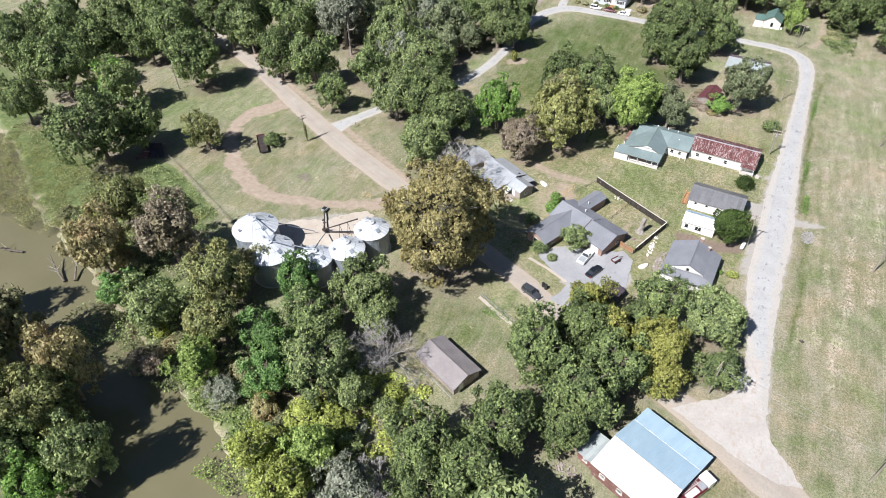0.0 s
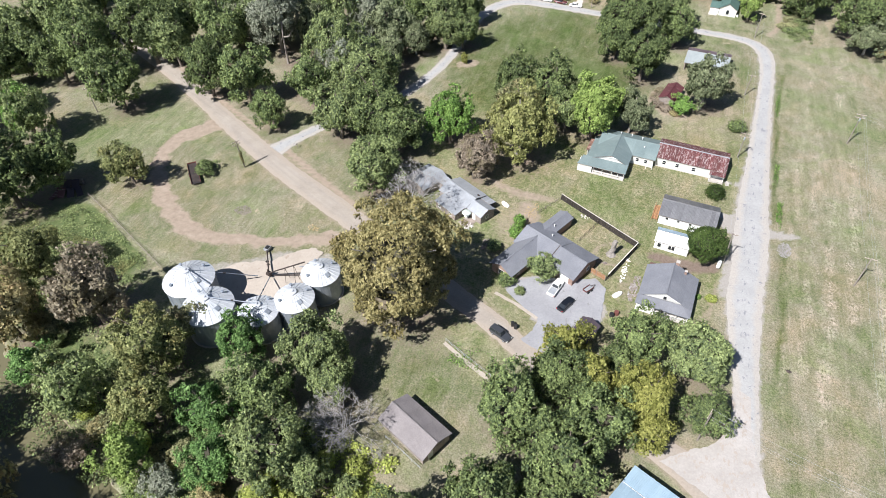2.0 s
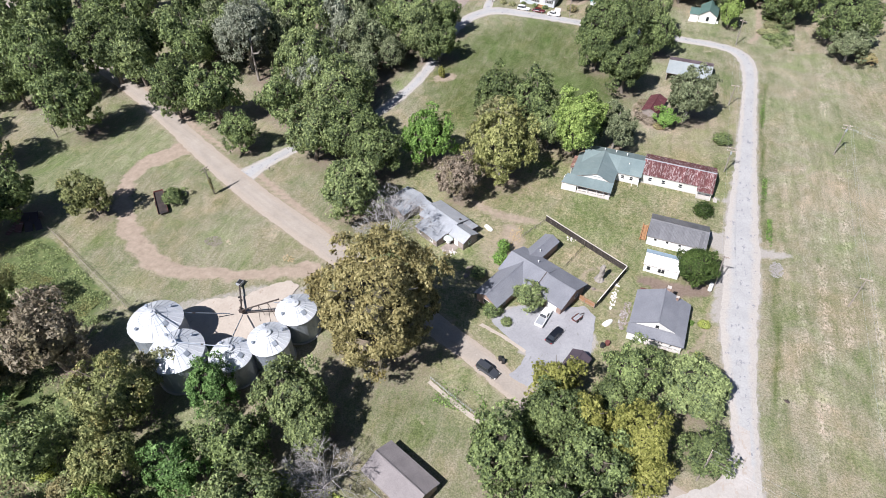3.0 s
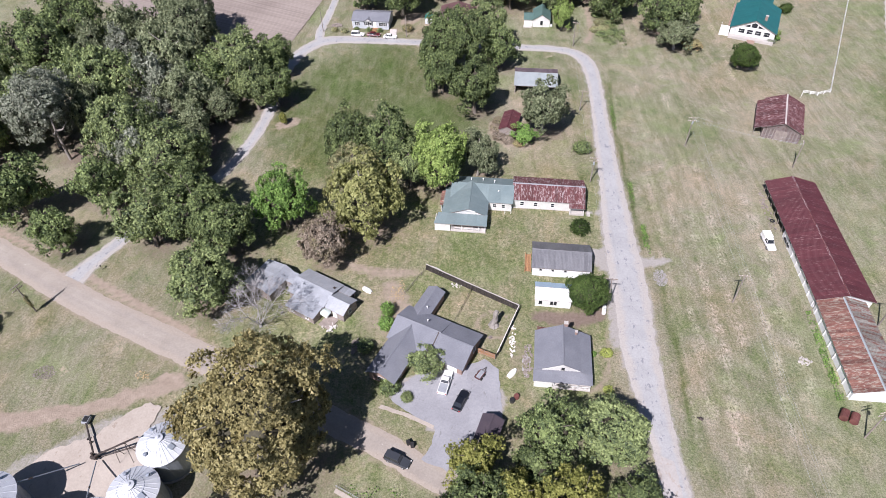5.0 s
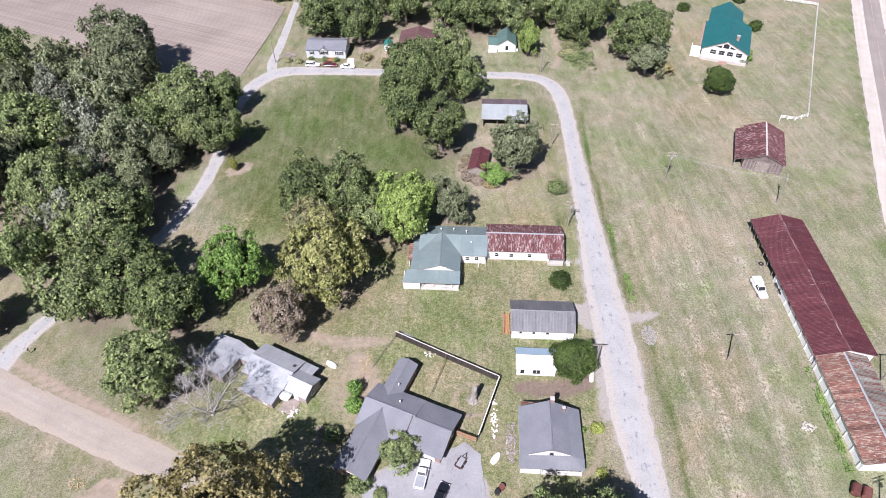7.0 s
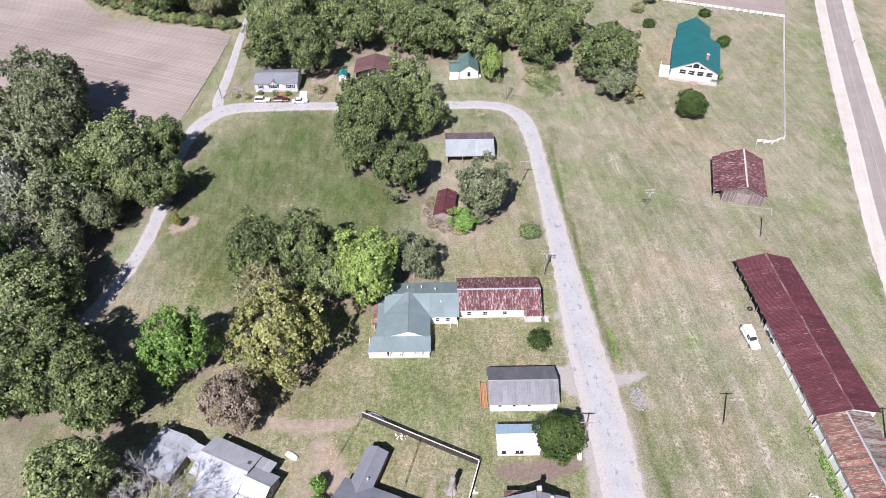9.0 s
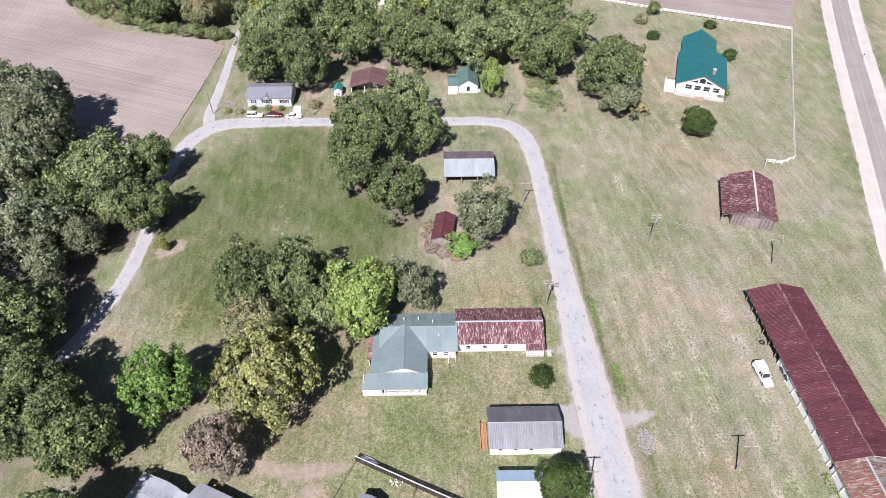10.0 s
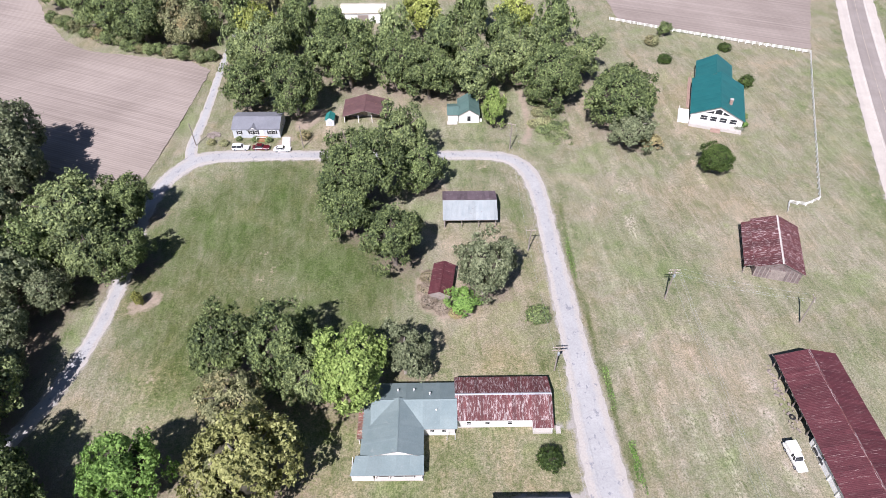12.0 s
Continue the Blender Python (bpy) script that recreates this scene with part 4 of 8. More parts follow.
def patch(name, line, material, z, label, category, rag=0.35, seed=0):
    """A flat irregular apron round a line of (x, y, width) knots, a few centimetres thick."""
    pts = smooth_line(line, 2.0)
    left, right = [], []
    way = np.gradient(pts[:, :2], axis=0)
    way /= np.maximum(np.hypot(way[:, 0], way[:, 1]), 1e-6)[:, None]
    for (x, y, w), (wx, wy) in zip(pts, way):
        for side, rim in ((1, left), (-1, right)):
            d = w / 2 + rag * (noise.noise((x * 0.4, y * 0.4, seed + side)) + 0.6 * noise.noise((x * 1.3, y * 1.3, seed - side)))
            rim.append((x - wy * d * side, y + wx * d * side, z))
    bm = slab([*left, *right[::-1]], 0.1)
    return tagged(new(name, mesh_of(name, bm, material)), label, category, kind="structure")


lot_gravel = road_material("blue_grey_gravel", (0.285, 0.288, 0.312), (0.36, 0.363, 0.388), (0.23, 0.228, 0.24), 0.62)
pale_earth = road_material("pale_trodden_earth", (0.41, 0.355, 0.305), (0.50, 0.445, 0.39), (0.32, 0.265, 0.22), 0.62)


def apron(name, outline, material, z, label, category, rag=0.3, seed=0):
    rim = []
    for (ax, ay), (bx, by) in zip(outline, outline[1:] + outline[:1]):
        n = max(1, int(math.hypot(bx - ax, by - ay) / 0.7))
        for k in range(n):
            x, y = ax + (bx - ax) * k / n, ay + (by - ay) * k / n
            rim.append((x + rag * noise.noise((x * 0.7, y * 0.7, seed + 1)), y + rag * noise.noise((x * 0.7, y * 0.7, seed + 5)), z))
    bm = bmesh.new()
    top = [bm.verts.new(p) for p in rim]
    bm.faces.new(top)
    bm.normal_update()
    bmesh.ops.triangulate(bm, faces=bm.faces[:])
    if sum(f.normal.z * f.calc_area() for f in bm.faces) < 0:
        bmesh.ops.reverse_faces(bm, faces=bm.faces[:])
    return tagged(new(name, mesh_of(name, bm, material)), label, category, kind="structure")


apron("driveway", [(-36.0, 105.2), (-35.6, 108.2), (-31.5, 111.5), (-22.5, 114.2), (-18.8, 116.4), (-15.9, 114.4), (-14.8, 106.0), (-14.6, 103.2), (-19.0, 97.5), (-22.2, 95.2), (-23.6, 92.2), (-28.6, 93.8), (-26.8, 97.0), (-26.9, 100.2), (-31.0, 102.2)], lot_gravel, 0.13, "pale blue-grey gravel lot before the house", "driveway")
apron("junction", [(12.4, 99.5), (13.1, 92.5), (12.2, 88.1), (10.0, 84.9), (6.8, 82.5), (4.2, 80.2), (2.6, 78.6), (6.0, 77.6), (10.5, 75.9), (14.6, 74.2), (19.0, 73.0), (22.6, 72.4), (26.4, 73.4), (24.3, 76.6), (21.0, 79.7), (18.5, 84.3), (16.9, 89.8), (16.0, 98.4)], road_material("pale_broken_asphalt", (0.40, 0.372, 0.352), (0.475, 0.448, 0.432), (0.39, 0.34, 0.30), 0.55, 0.1), 0.135, "pale worn asphalt apron where the roads meet", "road", 0.45, 9)
apron("pad", [(-99.5, 82.6), (-96.2, 88.0), (-89.0, 92.0), (-86.5, 95.6), (-82.2, 99.6), (-79.4, 99.0), (-79.8, 93.6), (-76.8, 93.0), (-77.4, 86.0), (-82.5, 79.6), (-91.5, 77.2)], pale_earth, 0.14, "pale trodden pad between the grain bins", "yard", 0.7)
apron("driveway", [(-62.5, 251.0), (-63.0, 256.2), (-60.7, 256.2), (-59.9, 251.0)], concrete, 0.12, "white concrete pad beside the mobile home", "driveway", 0.1)
apron("path", [(-42.6, 86.3), (-42.3, 87.0), (-37.4, 85.0), (-32.4, 83.2), (-28.6, 81.9), (-28.9, 81.1), (-33.0, 82.4), (-38.0, 84.3)], pale_earth, 0.13, "pale concrete strip along the garden fence", "path", 0.06)
apron("edging", [(-38.0, 103.2), (-37.6, 103.9), (-32.0, 102.6), (-27.0, 100.7), (-27.2, 99.9), (-32.2, 101.8)], pale_earth, 0.15, "low pale edging beside the gravel lot", "edging", 0.15)


# ---- trees ----
def leaf_cloud(seed, r, half, leaves, size, lobes=30, twigs_each=9, low=-0.72, even=False):
    """A crown: boughs bulge from a core, leafy twigs bulge from the boughs, leaf blades cover the twigs.
    Radius r, half height half, centred on the origin. Returns the blades and the inner shell that carries painted
    shade."""
    rng = np.random.RandomState(seed)

    def unit(v):
        return v / np.linalg.norm(v, axis=1)[:, None]

    d = unit(rng.normal(size=(lobes * 8, 3)))
    d = d[d[:, 2] > low]
    keep = [0]
    for k in range(1, len(d)):  # spread the boughs
        if len(keep) < lobes and (d[keep] @ d[k]).max() < math.cos(1.6 / math.sqrt(lobes)):
            keep.append(k)
    d = d[keep]
    turn_a, turn_b = rng.uniform(0, math.tau, 2)
    round_about = np.arctan2(d[:, 1], d[:, 0])
    # an uneven outline: the crown leans out on some sides, and single boughs stick out or stay back
    lean = 1 + 0.16 * np.sin(2 * round_about + turn_a) + 0.13 * np.sin(3 * round_about + turn_b)
    reach = np.clip(rng.uniform(0.62 if even else 0.42, 0.74 if even else 0.80, len(d)) * (0.3 * lean + 0.7 if even else lean), 0.3, 0.86)
    centre = d * reach[:, None]
    radius = rng.uniform(0.24 if even else 0.15, 0.31 if even else 0.27, len(d)) * (24 / lobes) ** 0.25
    # leafy twigs on the outer side of every bough
    tw = unit(np.repeat(d, twigs_each, 0) * 0.5 + unit(rng.normal(size=(len(d) * twigs_each, 3))) + (0, 0, 0.12))
    big = np.repeat(radius, twigs_each)
    t_centre = np.repeat(centre, twigs_each, 0) + tw * (big * rng.uniform(0.74, 1.16, len(big)))[:, None]
    t_radius = big * rng.uniform(0.14, 0.34, len(big))
    scale = np.array([r, r, half])
    balls = np.r_[centre, t_centre]
    sizes = np.r_[radius * 0.80, t_radius]

    def outline(w):
        """How far the crown reaches along directions w, and the twig's own normal there (in unit space)."""
        far, nor = np.full(len(w), 0.74 if even else 0.46), w.copy()
        for c, s in zip(balls, sizes):
            b = w @ c
            q = b * b - (c @ c - s * s)
            t = np.where(q > 0, b + np.sqrt(np.maximum(q, 0)), 0)
            more = t > far
            far[more] = t[more]
            nor[more] = (w[more] * t[more, None] - c) / s
        return far, nor

    w = unit(rng.normal(size=(int(leaves * 1.6), 3)) * (1, 1, 1.05))
    w = w[w[:, 2] > -0.78][:leaves]
    f, n = outline(w)
    m = len(w)
    nor = unit(n / scale)
    lift = size * (rng.normal(size=m) * 0.75 - 0.25 + 1.8 * (rng.random(m) > 0.95) * rng.random(m))
    pts = w * f[:, None] * scale + nor * lift[:, None]
    blade = unit(nor * 0.62 + w * 0.22 + (0, 0, 0.14) + rng.normal(size=(m, 3)) * 0.42)
    a = unit(np.cross(blade, rng.normal(size=(m, 3))))
    b = np.cross(blade, a)
    s = (size * rng.uniform(0.5, 1.4, m))[:, None]
    tri = np.stack([pts - a * s * 0.5 - b * s * 0.4, pts + a * s * 0.5 - b * s * 0.4, pts + b * s * 0.8 + blade * s * 0.2], 1).reshape(-1, 3)
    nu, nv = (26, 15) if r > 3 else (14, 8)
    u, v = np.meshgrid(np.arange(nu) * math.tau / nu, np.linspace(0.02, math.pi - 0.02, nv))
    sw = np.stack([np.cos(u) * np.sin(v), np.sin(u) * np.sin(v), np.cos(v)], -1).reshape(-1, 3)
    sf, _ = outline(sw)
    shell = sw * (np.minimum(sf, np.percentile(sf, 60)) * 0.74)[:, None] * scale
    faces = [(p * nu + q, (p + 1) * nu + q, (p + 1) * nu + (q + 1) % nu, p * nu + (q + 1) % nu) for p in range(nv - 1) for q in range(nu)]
    return tri, shell, faces


def blades_mesh(name, verts, material, shell=None, shell_faces=()):
    """Loose blades, three corners each, and under them a closed shell coloured as the shade between leaves."""
    me = bpy.data.meshes.new(name)
    n = len(verts) // 3
    total = verts if shell is None else np.concatenate([verts, shell])
    loops, starts = np.arange(len(verts), dtype=np.int32), np.arange(n, dtype=np.int32) * 3
    if shell is not None:
        loops = np.r_[loops, (np.array(shell_faces, dtype=np.int32) + len(verts)).ravel()].astype(np.int32)
        starts = np.r_[starts, len(verts) + 4 * np.arange(len(shell_faces))].astype(np.int32)
    me.vertices.add(len(total))
    me.vertices.foreach_set("co", total.astype(np.float32).ravel())
    me.loops.add(len(loops))
    me.loops.foreach_set("vertex_index", loops)
    me.polygons.add(len(starts))
    me.polygons.foreach_set("loop_start", starts)
    me.update(calc_edges=True)
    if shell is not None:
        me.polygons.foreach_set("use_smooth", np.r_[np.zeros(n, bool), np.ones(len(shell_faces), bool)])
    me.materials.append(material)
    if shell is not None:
        # this dark colour stands in for shade behind the leaf blades
        me.materials.append(crown_gap_shade)
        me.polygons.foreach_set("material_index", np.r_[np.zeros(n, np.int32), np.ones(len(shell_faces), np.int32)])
    return me


def limbs(seed, h, r, trunk_r, material, reach=0.62, count=7):
    """A tapered, slightly bent trunk with rising limbs."""
    rng = random.Random(seed)
    bm = bmesh.new()
    p, rad = Vector((0, 0, -0.3)), trunk_r
    knee = []
    for k in range(5):
        q = Vector((rng.uniform(-0.03, 0.03) * h, rng.uniform(-0.03, 0.03) * h, h * (0.17 * (k + 1))))
        tube(bm, p, q, rad, rad * 0.78, 8, caps=False)
        knee.append(q)
        p, rad = q, rad * 0.78
    for k in range(count):
        start = knee[rng.choice((1, 2, 2, 3, 3))]
        a = k * math.tau / count + rng.uniform(-0.4, 0.4)
        end = Vector((math.cos(a) * r * reach, math.sin(a) * r * reach, start.z + h * rng.uniform(0.06, 0.18)))
        bend = start.lerp(end, 0.5) + Vector((0, 0, -0.04 * h))
        tube(bm, start, bend, trunk_r * 0.36, trunk_r * 0.24, 6, caps=False)
        tube(bm, bend, end, trunk_r * 0.24, trunk_r * 0.07, 6, caps=False)
    return mesh_of("trunk", bm, material)


def twigs(seed, h, r, material):
    """A leafless tree: forking boughs down to fine twigs."""
    rng = random.Random(seed)
    bm = bmesh.new()

    def grow(p, way, length, rad, depth):
        q = p + way * length
        tube(bm, p, q, rad, rad * 0.66, 6 if depth > 3 else 4 if depth > 1 else 3, caps=False)
        if depth == 0:
            return
        for _ in range(rng.choice((3, 3, 3, 4)) if depth > 1 else 7):
            w = (way + Vector((rng.gauss(0, 0.52), rng.gauss(0, 0.52), rng.gauss(0.05, 0.32)))).normalized()
            grow(q, w, length * rng.uniform(0.62, 0.86), rad * 0.62, depth - 1)

    for k in range(4):
        a = k * math.tau / 4 + rng.uniform(-0.5, 0.5)
        grow(Vector((0, 0, 0.5)), Vector((0.55 * math.cos(a), 0.55 * math.sin(a), 1)).normalized(), h * 0.24, 0.13, 5)
    tube(bm, (0, 0, -0.3), (0, 0, 0.7), 0.42, 0.3, 8)
    return mesh_of("bough", bm, material)


SIZES = {"bush": (1.6, 1.4, 1300, 0.22, 16, 7), "small": (4.0, 4.0, 9400, 0.25, 22, 16), "middle": (7.0, 6.3, 18000, 0.32, 40, 20), "large": (11.0, 8.6, 33000, 0.345, 70, 22), "great": (13.0, 9.8, 50000, 0.315, 90, 24), "middle_far": (7.0, 6.3, 11000, 0.39, 40, 16), "large_far": (11.0, 8.6, 19500, 0.43, 70, 18), "dense": (4.0, 4.0, 15000, 0.19, 20, 11), "far": (7.0, 6.3, 6000, 0.55, 26, 12)}
CLOUDS, TRUNKS, CROWNS = {}, {}, {}


def crown_mesh(species, size, variant):
    key = species, size, variant
    if key not in CROWNS:
        if (size, variant) not in CLOUDS:
            r, half, leaves, blade, lobes, each = SIZES[size]
            CLOUDS[size, variant] = leaf_cloud(100 + 17 * variant + len(size), r, half, leaves, blade, lobes, each, even=size in ("dense", "bush"))
        blades, shell, faces = CLOUDS[size, variant]
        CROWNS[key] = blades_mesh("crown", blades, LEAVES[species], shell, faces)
    return CROWNS[key]


TREE_WORDS = {
    "oak": "broad oak with a dense dark green crown", "ash": "leafy tree with a mid-green crown", "maple": "maple with a bright green rounded crown",
    "willow": "leafy tree with a yellow-green crown", "sycamore": "tall sycamore with an olive-gold autumn crown", "hickory": "hickory with a golden yellow autumn crown",
    "elm": "elm with an olive-green thinning crown", "cypress": "tree with a rusty brown autumn crown", "olive": "leafy tree with an olive-green crown", "lime": "leafy tree with a lime-green crown", "locust": "slender locust with a fresh blue-green crown", "tan": "tree with a pinkish tan autumn crown", "dusk": "tree with a dusky grey-green crown", "plane": "plane tree with a pale yellow-olive crown", "birch": "tree with a faded olive-brown crown", "holly": "dense tree with a rounded rich green crown", "sage": "tree with a dusty grey-green crown"}
tree_count = 0
TREE_SPOTS = []


def tree(species, x, y, r, h, size=None, group="", label="", bare=0.0):
    """A tree: an empty at its foot, a trunk with limbs, a crown of leaves."""
    global tree_count
    tree_count += 1
    size = size or ("small" if r < 5.2 else "middle" if r < 9.4 else "large" if r < 12.5 or x < -97 else "great")
    if size in ("middle", "large") and (x < -97 or y > 255):
        size += "_far"  # woods behind: larger blades, fewer of them
    size = "dense" if species == "holly" else size
    variant = tree_count % 3
    base_r, base_half, *_ = SIZES[size]
    half = h * (0.49 - bare / 2)
    spot = thing("tree", x, y, 0.0, (tree_count * 137.5) % 360, label or TREE_WORDS[species] + (", standing on grass" if r < 7 else ", among others"), "tree", group)
    kind = "pale" if species in ("sycamore", "sage", "plane", "dusk") else "dark"
    if (size, kind) not in TRUNKS:
        hh = SIZES[size][1] / 0.47
        TRUNKS[size, kind] = limbs(len(size) * 7 + (kind == "pale"), hh, base_r, 0.06 * base_r + 0.06, pale_bark if kind == "pale" else bark)
    shared("trunk", TRUNKS[size, kind], spot, Matrix.Diagonal((r / base_r, r / base_r, h * 0.47 / base_half, 1)))
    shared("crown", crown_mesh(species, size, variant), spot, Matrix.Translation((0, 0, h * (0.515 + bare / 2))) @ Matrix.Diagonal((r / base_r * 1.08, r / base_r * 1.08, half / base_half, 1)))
    TREE_SPOTS.append((x, y, r, h))
    return spot


def bush(species, x, y, r, h=None, label="rounded green garden shrub"):
    global tree_count
    tree_count += 1
    h = h or 1.7 * r
    spot = thing("bush", x, y, 0.0, (tree_count * 137.5) % 360, label, "bush")
    shared("crown", crown_mesh(species, "bush" if r < 2.4 else "small", tree_count % 3), spot, Matrix.Translation((0, 0, h * 0.5)) @ Matrix.Diagonal((1.22 * r / SIZES["bush" if r < 2.4 else "small"][0],) * 2 + (h * 0.58 / SIZES["bush" if r < 2.4 else "small"][1], 1)))
    bm = tubes([((0, 0, -0.1), (0.05 * r, 0, h * 0.4), 0.09 * r, 0.05 * r), ((0, 0, 0.1 * h), (0.3 * r, 0.2 * r, 0.5 * h), 0.05 * r, 0.02 * r), ((0, 0, 0.1 * h), (-0.3 * r, 0.1 * r, 0.5 * h), 0.05 * r, 0.02 * r)], 6)
    part("stem", bm, bark, spot)
    return spot


# trees in the village, on the river bank and round the loop of the road
tree("oak", -204, 102.1, 11.3, 24)
tree("oak", -228.9, 105.5, 8.7, 22.2)
tree("ash", -181, 105.3, 7.5, 18.7)
tree("oak", -159.9, 81.6, 11.2, 24)
tree("oak", -156, 92.6, 7.3, 18.3)
tree("oak", -200.2, 84.8, 6.9, 17.4)
tree("oak", -192.7, 139.3, 11, 24)
tree("oak", -168.9, 127.7, 8.5, 21.5)
tree("oak", -198.3, 132.5, 7, 17.3)
tree("oak", -179.8, 153.9, 11.2, 24)
tree("oak", -148.8, 144.7, 7.9, 19.9)
tree("ash", -171.2, 155.6, 8.1, 20.1)
tree("oak", -158.8, 166.2, 9.2, 22.9)
tree("oak", -120.7, 136.4, 5.5, 13.5)
tree("olive", -139.9, 101.3, 5.9, 13.5)
tree("oak", -116.9, 153.2, 7, 17.2)
tree("ash", -117.6, 169.9, 9.6, 24)
tree("ash", -104, 162.6, 10.8, 19)
tree("oak", -86.5, 142.7, 8.4, 18)
tree("ash", -79.4, 124.2, 8.4, 17.3)
tree("maple", -70, 151.2, 7, 17.3)
tree("sycamore", -54.6, 91.0, 14.4, 28.5)
tree("hickory", -19.2, 91.0, 4.9, 14.5)
tree("hickory", -11.6, 86.0, 4.2, 13.5)
tree("oak", -8.6, 92.4, 4.4, 11)
tree("oak", -17.9, 83.2, 6.2, 15)
tree("oak", -23.5, 73.3, 7.1, 17.5)
tree("oak", -9.6, 77.1, 6.6, 16)
tree("hickory", -2.6, 84.5, 6.2, 15.5)
tree("hickory", -0.6, 80.6, 4.4, 10)
tree("oak", -6.3, 98.1, 5.8, 14.5)
tree("ash", 4.9, 98.5, 6.8, 14.5)
tree("oak", 8.2, 89.0, 5.0, 8.5)
tree("oak", -12.4, 67.9, 7.1, 17.4)
tree("oak", -12.7, 61.4, 5.4, 13.1)
tree("oak", -22.2, 55.9, 7, 17.2)
tree("oak", -32.5, 45.5, 6.7, 16.4)
tree("oak", -22.8, 44.6, 6.6, 16.1)
tree("oak", -29.3, 39.2, 5.5, 13.3)
tree("olive", -132.9, 66.2, 6.8, 16.7)
tree("tan", -111, 62.4, 8.1, 20)
tree("birch", -123.4, 51.8, 7.7, 19.1)
tree("olive", -91.5, 58.4, 7.3, 18.1)
tree("elm", -91, 67.2, 4.5, 11)
tree("ash", -98.5, 44.7, 6.4, 15.9)
tree("locust", -112.1, 45.9, 4.6, 10.5)
tree("olive", -84.8, 47.6, 6, 14.6)
tree("locust", -77.7, 67.3, 5.2, 12.6)
tree("ash", -62.1, 70.3, 6.9, 17.1)
tree("ash", -55.9, 66.2, 5.2, 12.7)
tree("oak", -66.2, 59.1, 6.3, 15.4)
tree("ash", -57.9, 49.7, 7.2, 17.7)
tree("locust", -72.8, 51.7, 5.1, 13)
tree("locust", -65.4, 44.8, 5.4, 13)
tree("lime", -80.4, 39.8, 5, 12.3)
tree("cypress", -91.5, 36.2, 3.4, 7)
tree("ash", -51.1, 49.4, 4.2, 10.3)
tree("sage", -73.4, 39, 3.7, 6)
tree("willow", -58.2, 31.9, 5.0, 11)
tree("lime", -49.1, 35.4, 5, 12.3)
tree("willow", -49.5, 29.3, 5.1, 12.5)
tree("sage", -40.5, 34.3, 5.1, 12.6)
tree("willow", -49.6, 42.5, 4.7, 6)
tree("willow", -56.3, 42.7, 4.7, 6)
tree("elm", -117.4, 26.0, 7.2, 22)
tree("birch", -98.6, 25.2, 6.2, 21)
tree("olive", -94.5, 17.8, 7.0, 21)
tree("ash", -80.8, 14.9, 5.8, 19)
tree("maple", -83.8, 8.8, 5.2, 15)
tree("oak", -91.3, 9.8, 6.0, 18)
tree("oak", -74.7, 270.8, 8.3, 17.7)
tree("oak", -60.2, 267.5, 9.4, 20.4)
tree("oak", -45.5, 282.5, 8.4, 18)
tree("oak", -31.0, 281.0, 8.0, 18.5)
tree("oak", -20.5, 276, 7.9, 16.8)
tree("ash", -6.5, 275.8, 9.3, 20.2)
tree("oak", 16.2, 272.2, 10.1, 21)
tree("ash", 6.5, 285.4, 8.7, 18.7)
tree("ash", 27.1, 287, 7.8, 16.6)
tree("oak", -52.7, 289.3, 8.8, 18.8)
tree("ash", -72, 289.6, 9.7, 21)
tree("oak", -119, 311, 8.6, 19.5)
tree("oak", -162, 343, 8.4, 20)
tree("oak", -151, 332, 8.0, 20)
tree("ash", -140.5, 323, 7.6, 18)
tree("oak", -130, 317, 7.8, 19)
tree("elm", -103, 308, 7.6, 16)
tree("dusk", -131.6, 240.5, 13, 24)
tree("ash", -102.5, 212.5, 11.2, 19.5)
tree("oak", -108.5, 200, 7.6, 17)
tree("dusk", -122.7, 211.9, 8.7, 21.8)
tree("sage", -111, 179.5, 4.8, 11)
tree("oak", -38, 224.8, 11, 24)
tree("ash", -27.9, 240.9, 8.2, 20.3)
tree("oak", -39.2, 215, 6.7, 16.4)
tree("oak", -28, 204.9, 7.4, 18.3)
tree("oak", -22.9, 231.4, 6.4, 15.5)
tree("oak", 34.5, 260.5, 11.2, 20)
tree("dusk", 36.0, 250.0, 6.6, 12)
tree("birch", 42, 250.3, 3.5, 4)
tree("holly", 56.1, 238.6, 4.5, 9)
tree("lime", -1.7, 260.5, 3.9, 13)
tree("oak", -93.2, 150.1, 8.6, 18)
tree("cypress", -57.5, 138.8, 6.1, 14.9)
tree("plane", -49.7, 150.7, 9, 22.5)
tree("elm", -55, 163.8, 6.4, 16.5)
tree("oak", -59.2, 175.2, 7.6, 19)
tree("oak", -48.1, 175, 7.6, 19)
tree("ash", -41.8, 169.3, 5.4, 13.3)
tree("lime", -34.1, 169, 8.1, 20.1)
tree("dusk", -24.9, 175.3, 5.7, 14)
tree("dusk", -8.2, 196.1, 7.1, 17.6)
tree("maple", -13.1, 191.2, 3.8, 6)
tree("holly", 1.6, 132.5, 4.5, 9.4)
tree("sage", -145.2, 177.1, 10, 24)
tree("ash", -135.5, 192.9, 11.4, 24)
tree("oak", -167.3, 210.5, 12.4, 24)
tree("dusk", -111, 194, 8.6, 19)
tree("ash", -29.9, 112.5, 4.0, 6.4)
tree("oak", -135.2, 146.7, 8.2, 20.1)
tree("oak", -165.2, 230.3, 11.4, 24)
tree("dusk", -124.4, 227.6, 11.1, 24)
tree("sage", -138.8, 171.3, 6.8, 27, "middle", "", "tall tree with a pale bare lower trunk", bare=0.42)
tree("maple", -181.5, 105.0, 5.2, 19)
tree("sage", -113, 170.5, 4.6, 9.5)
tree("elm", -119, 178.5, 5.2, 11)
tree("sage", -121, 189, 5.4, 12)
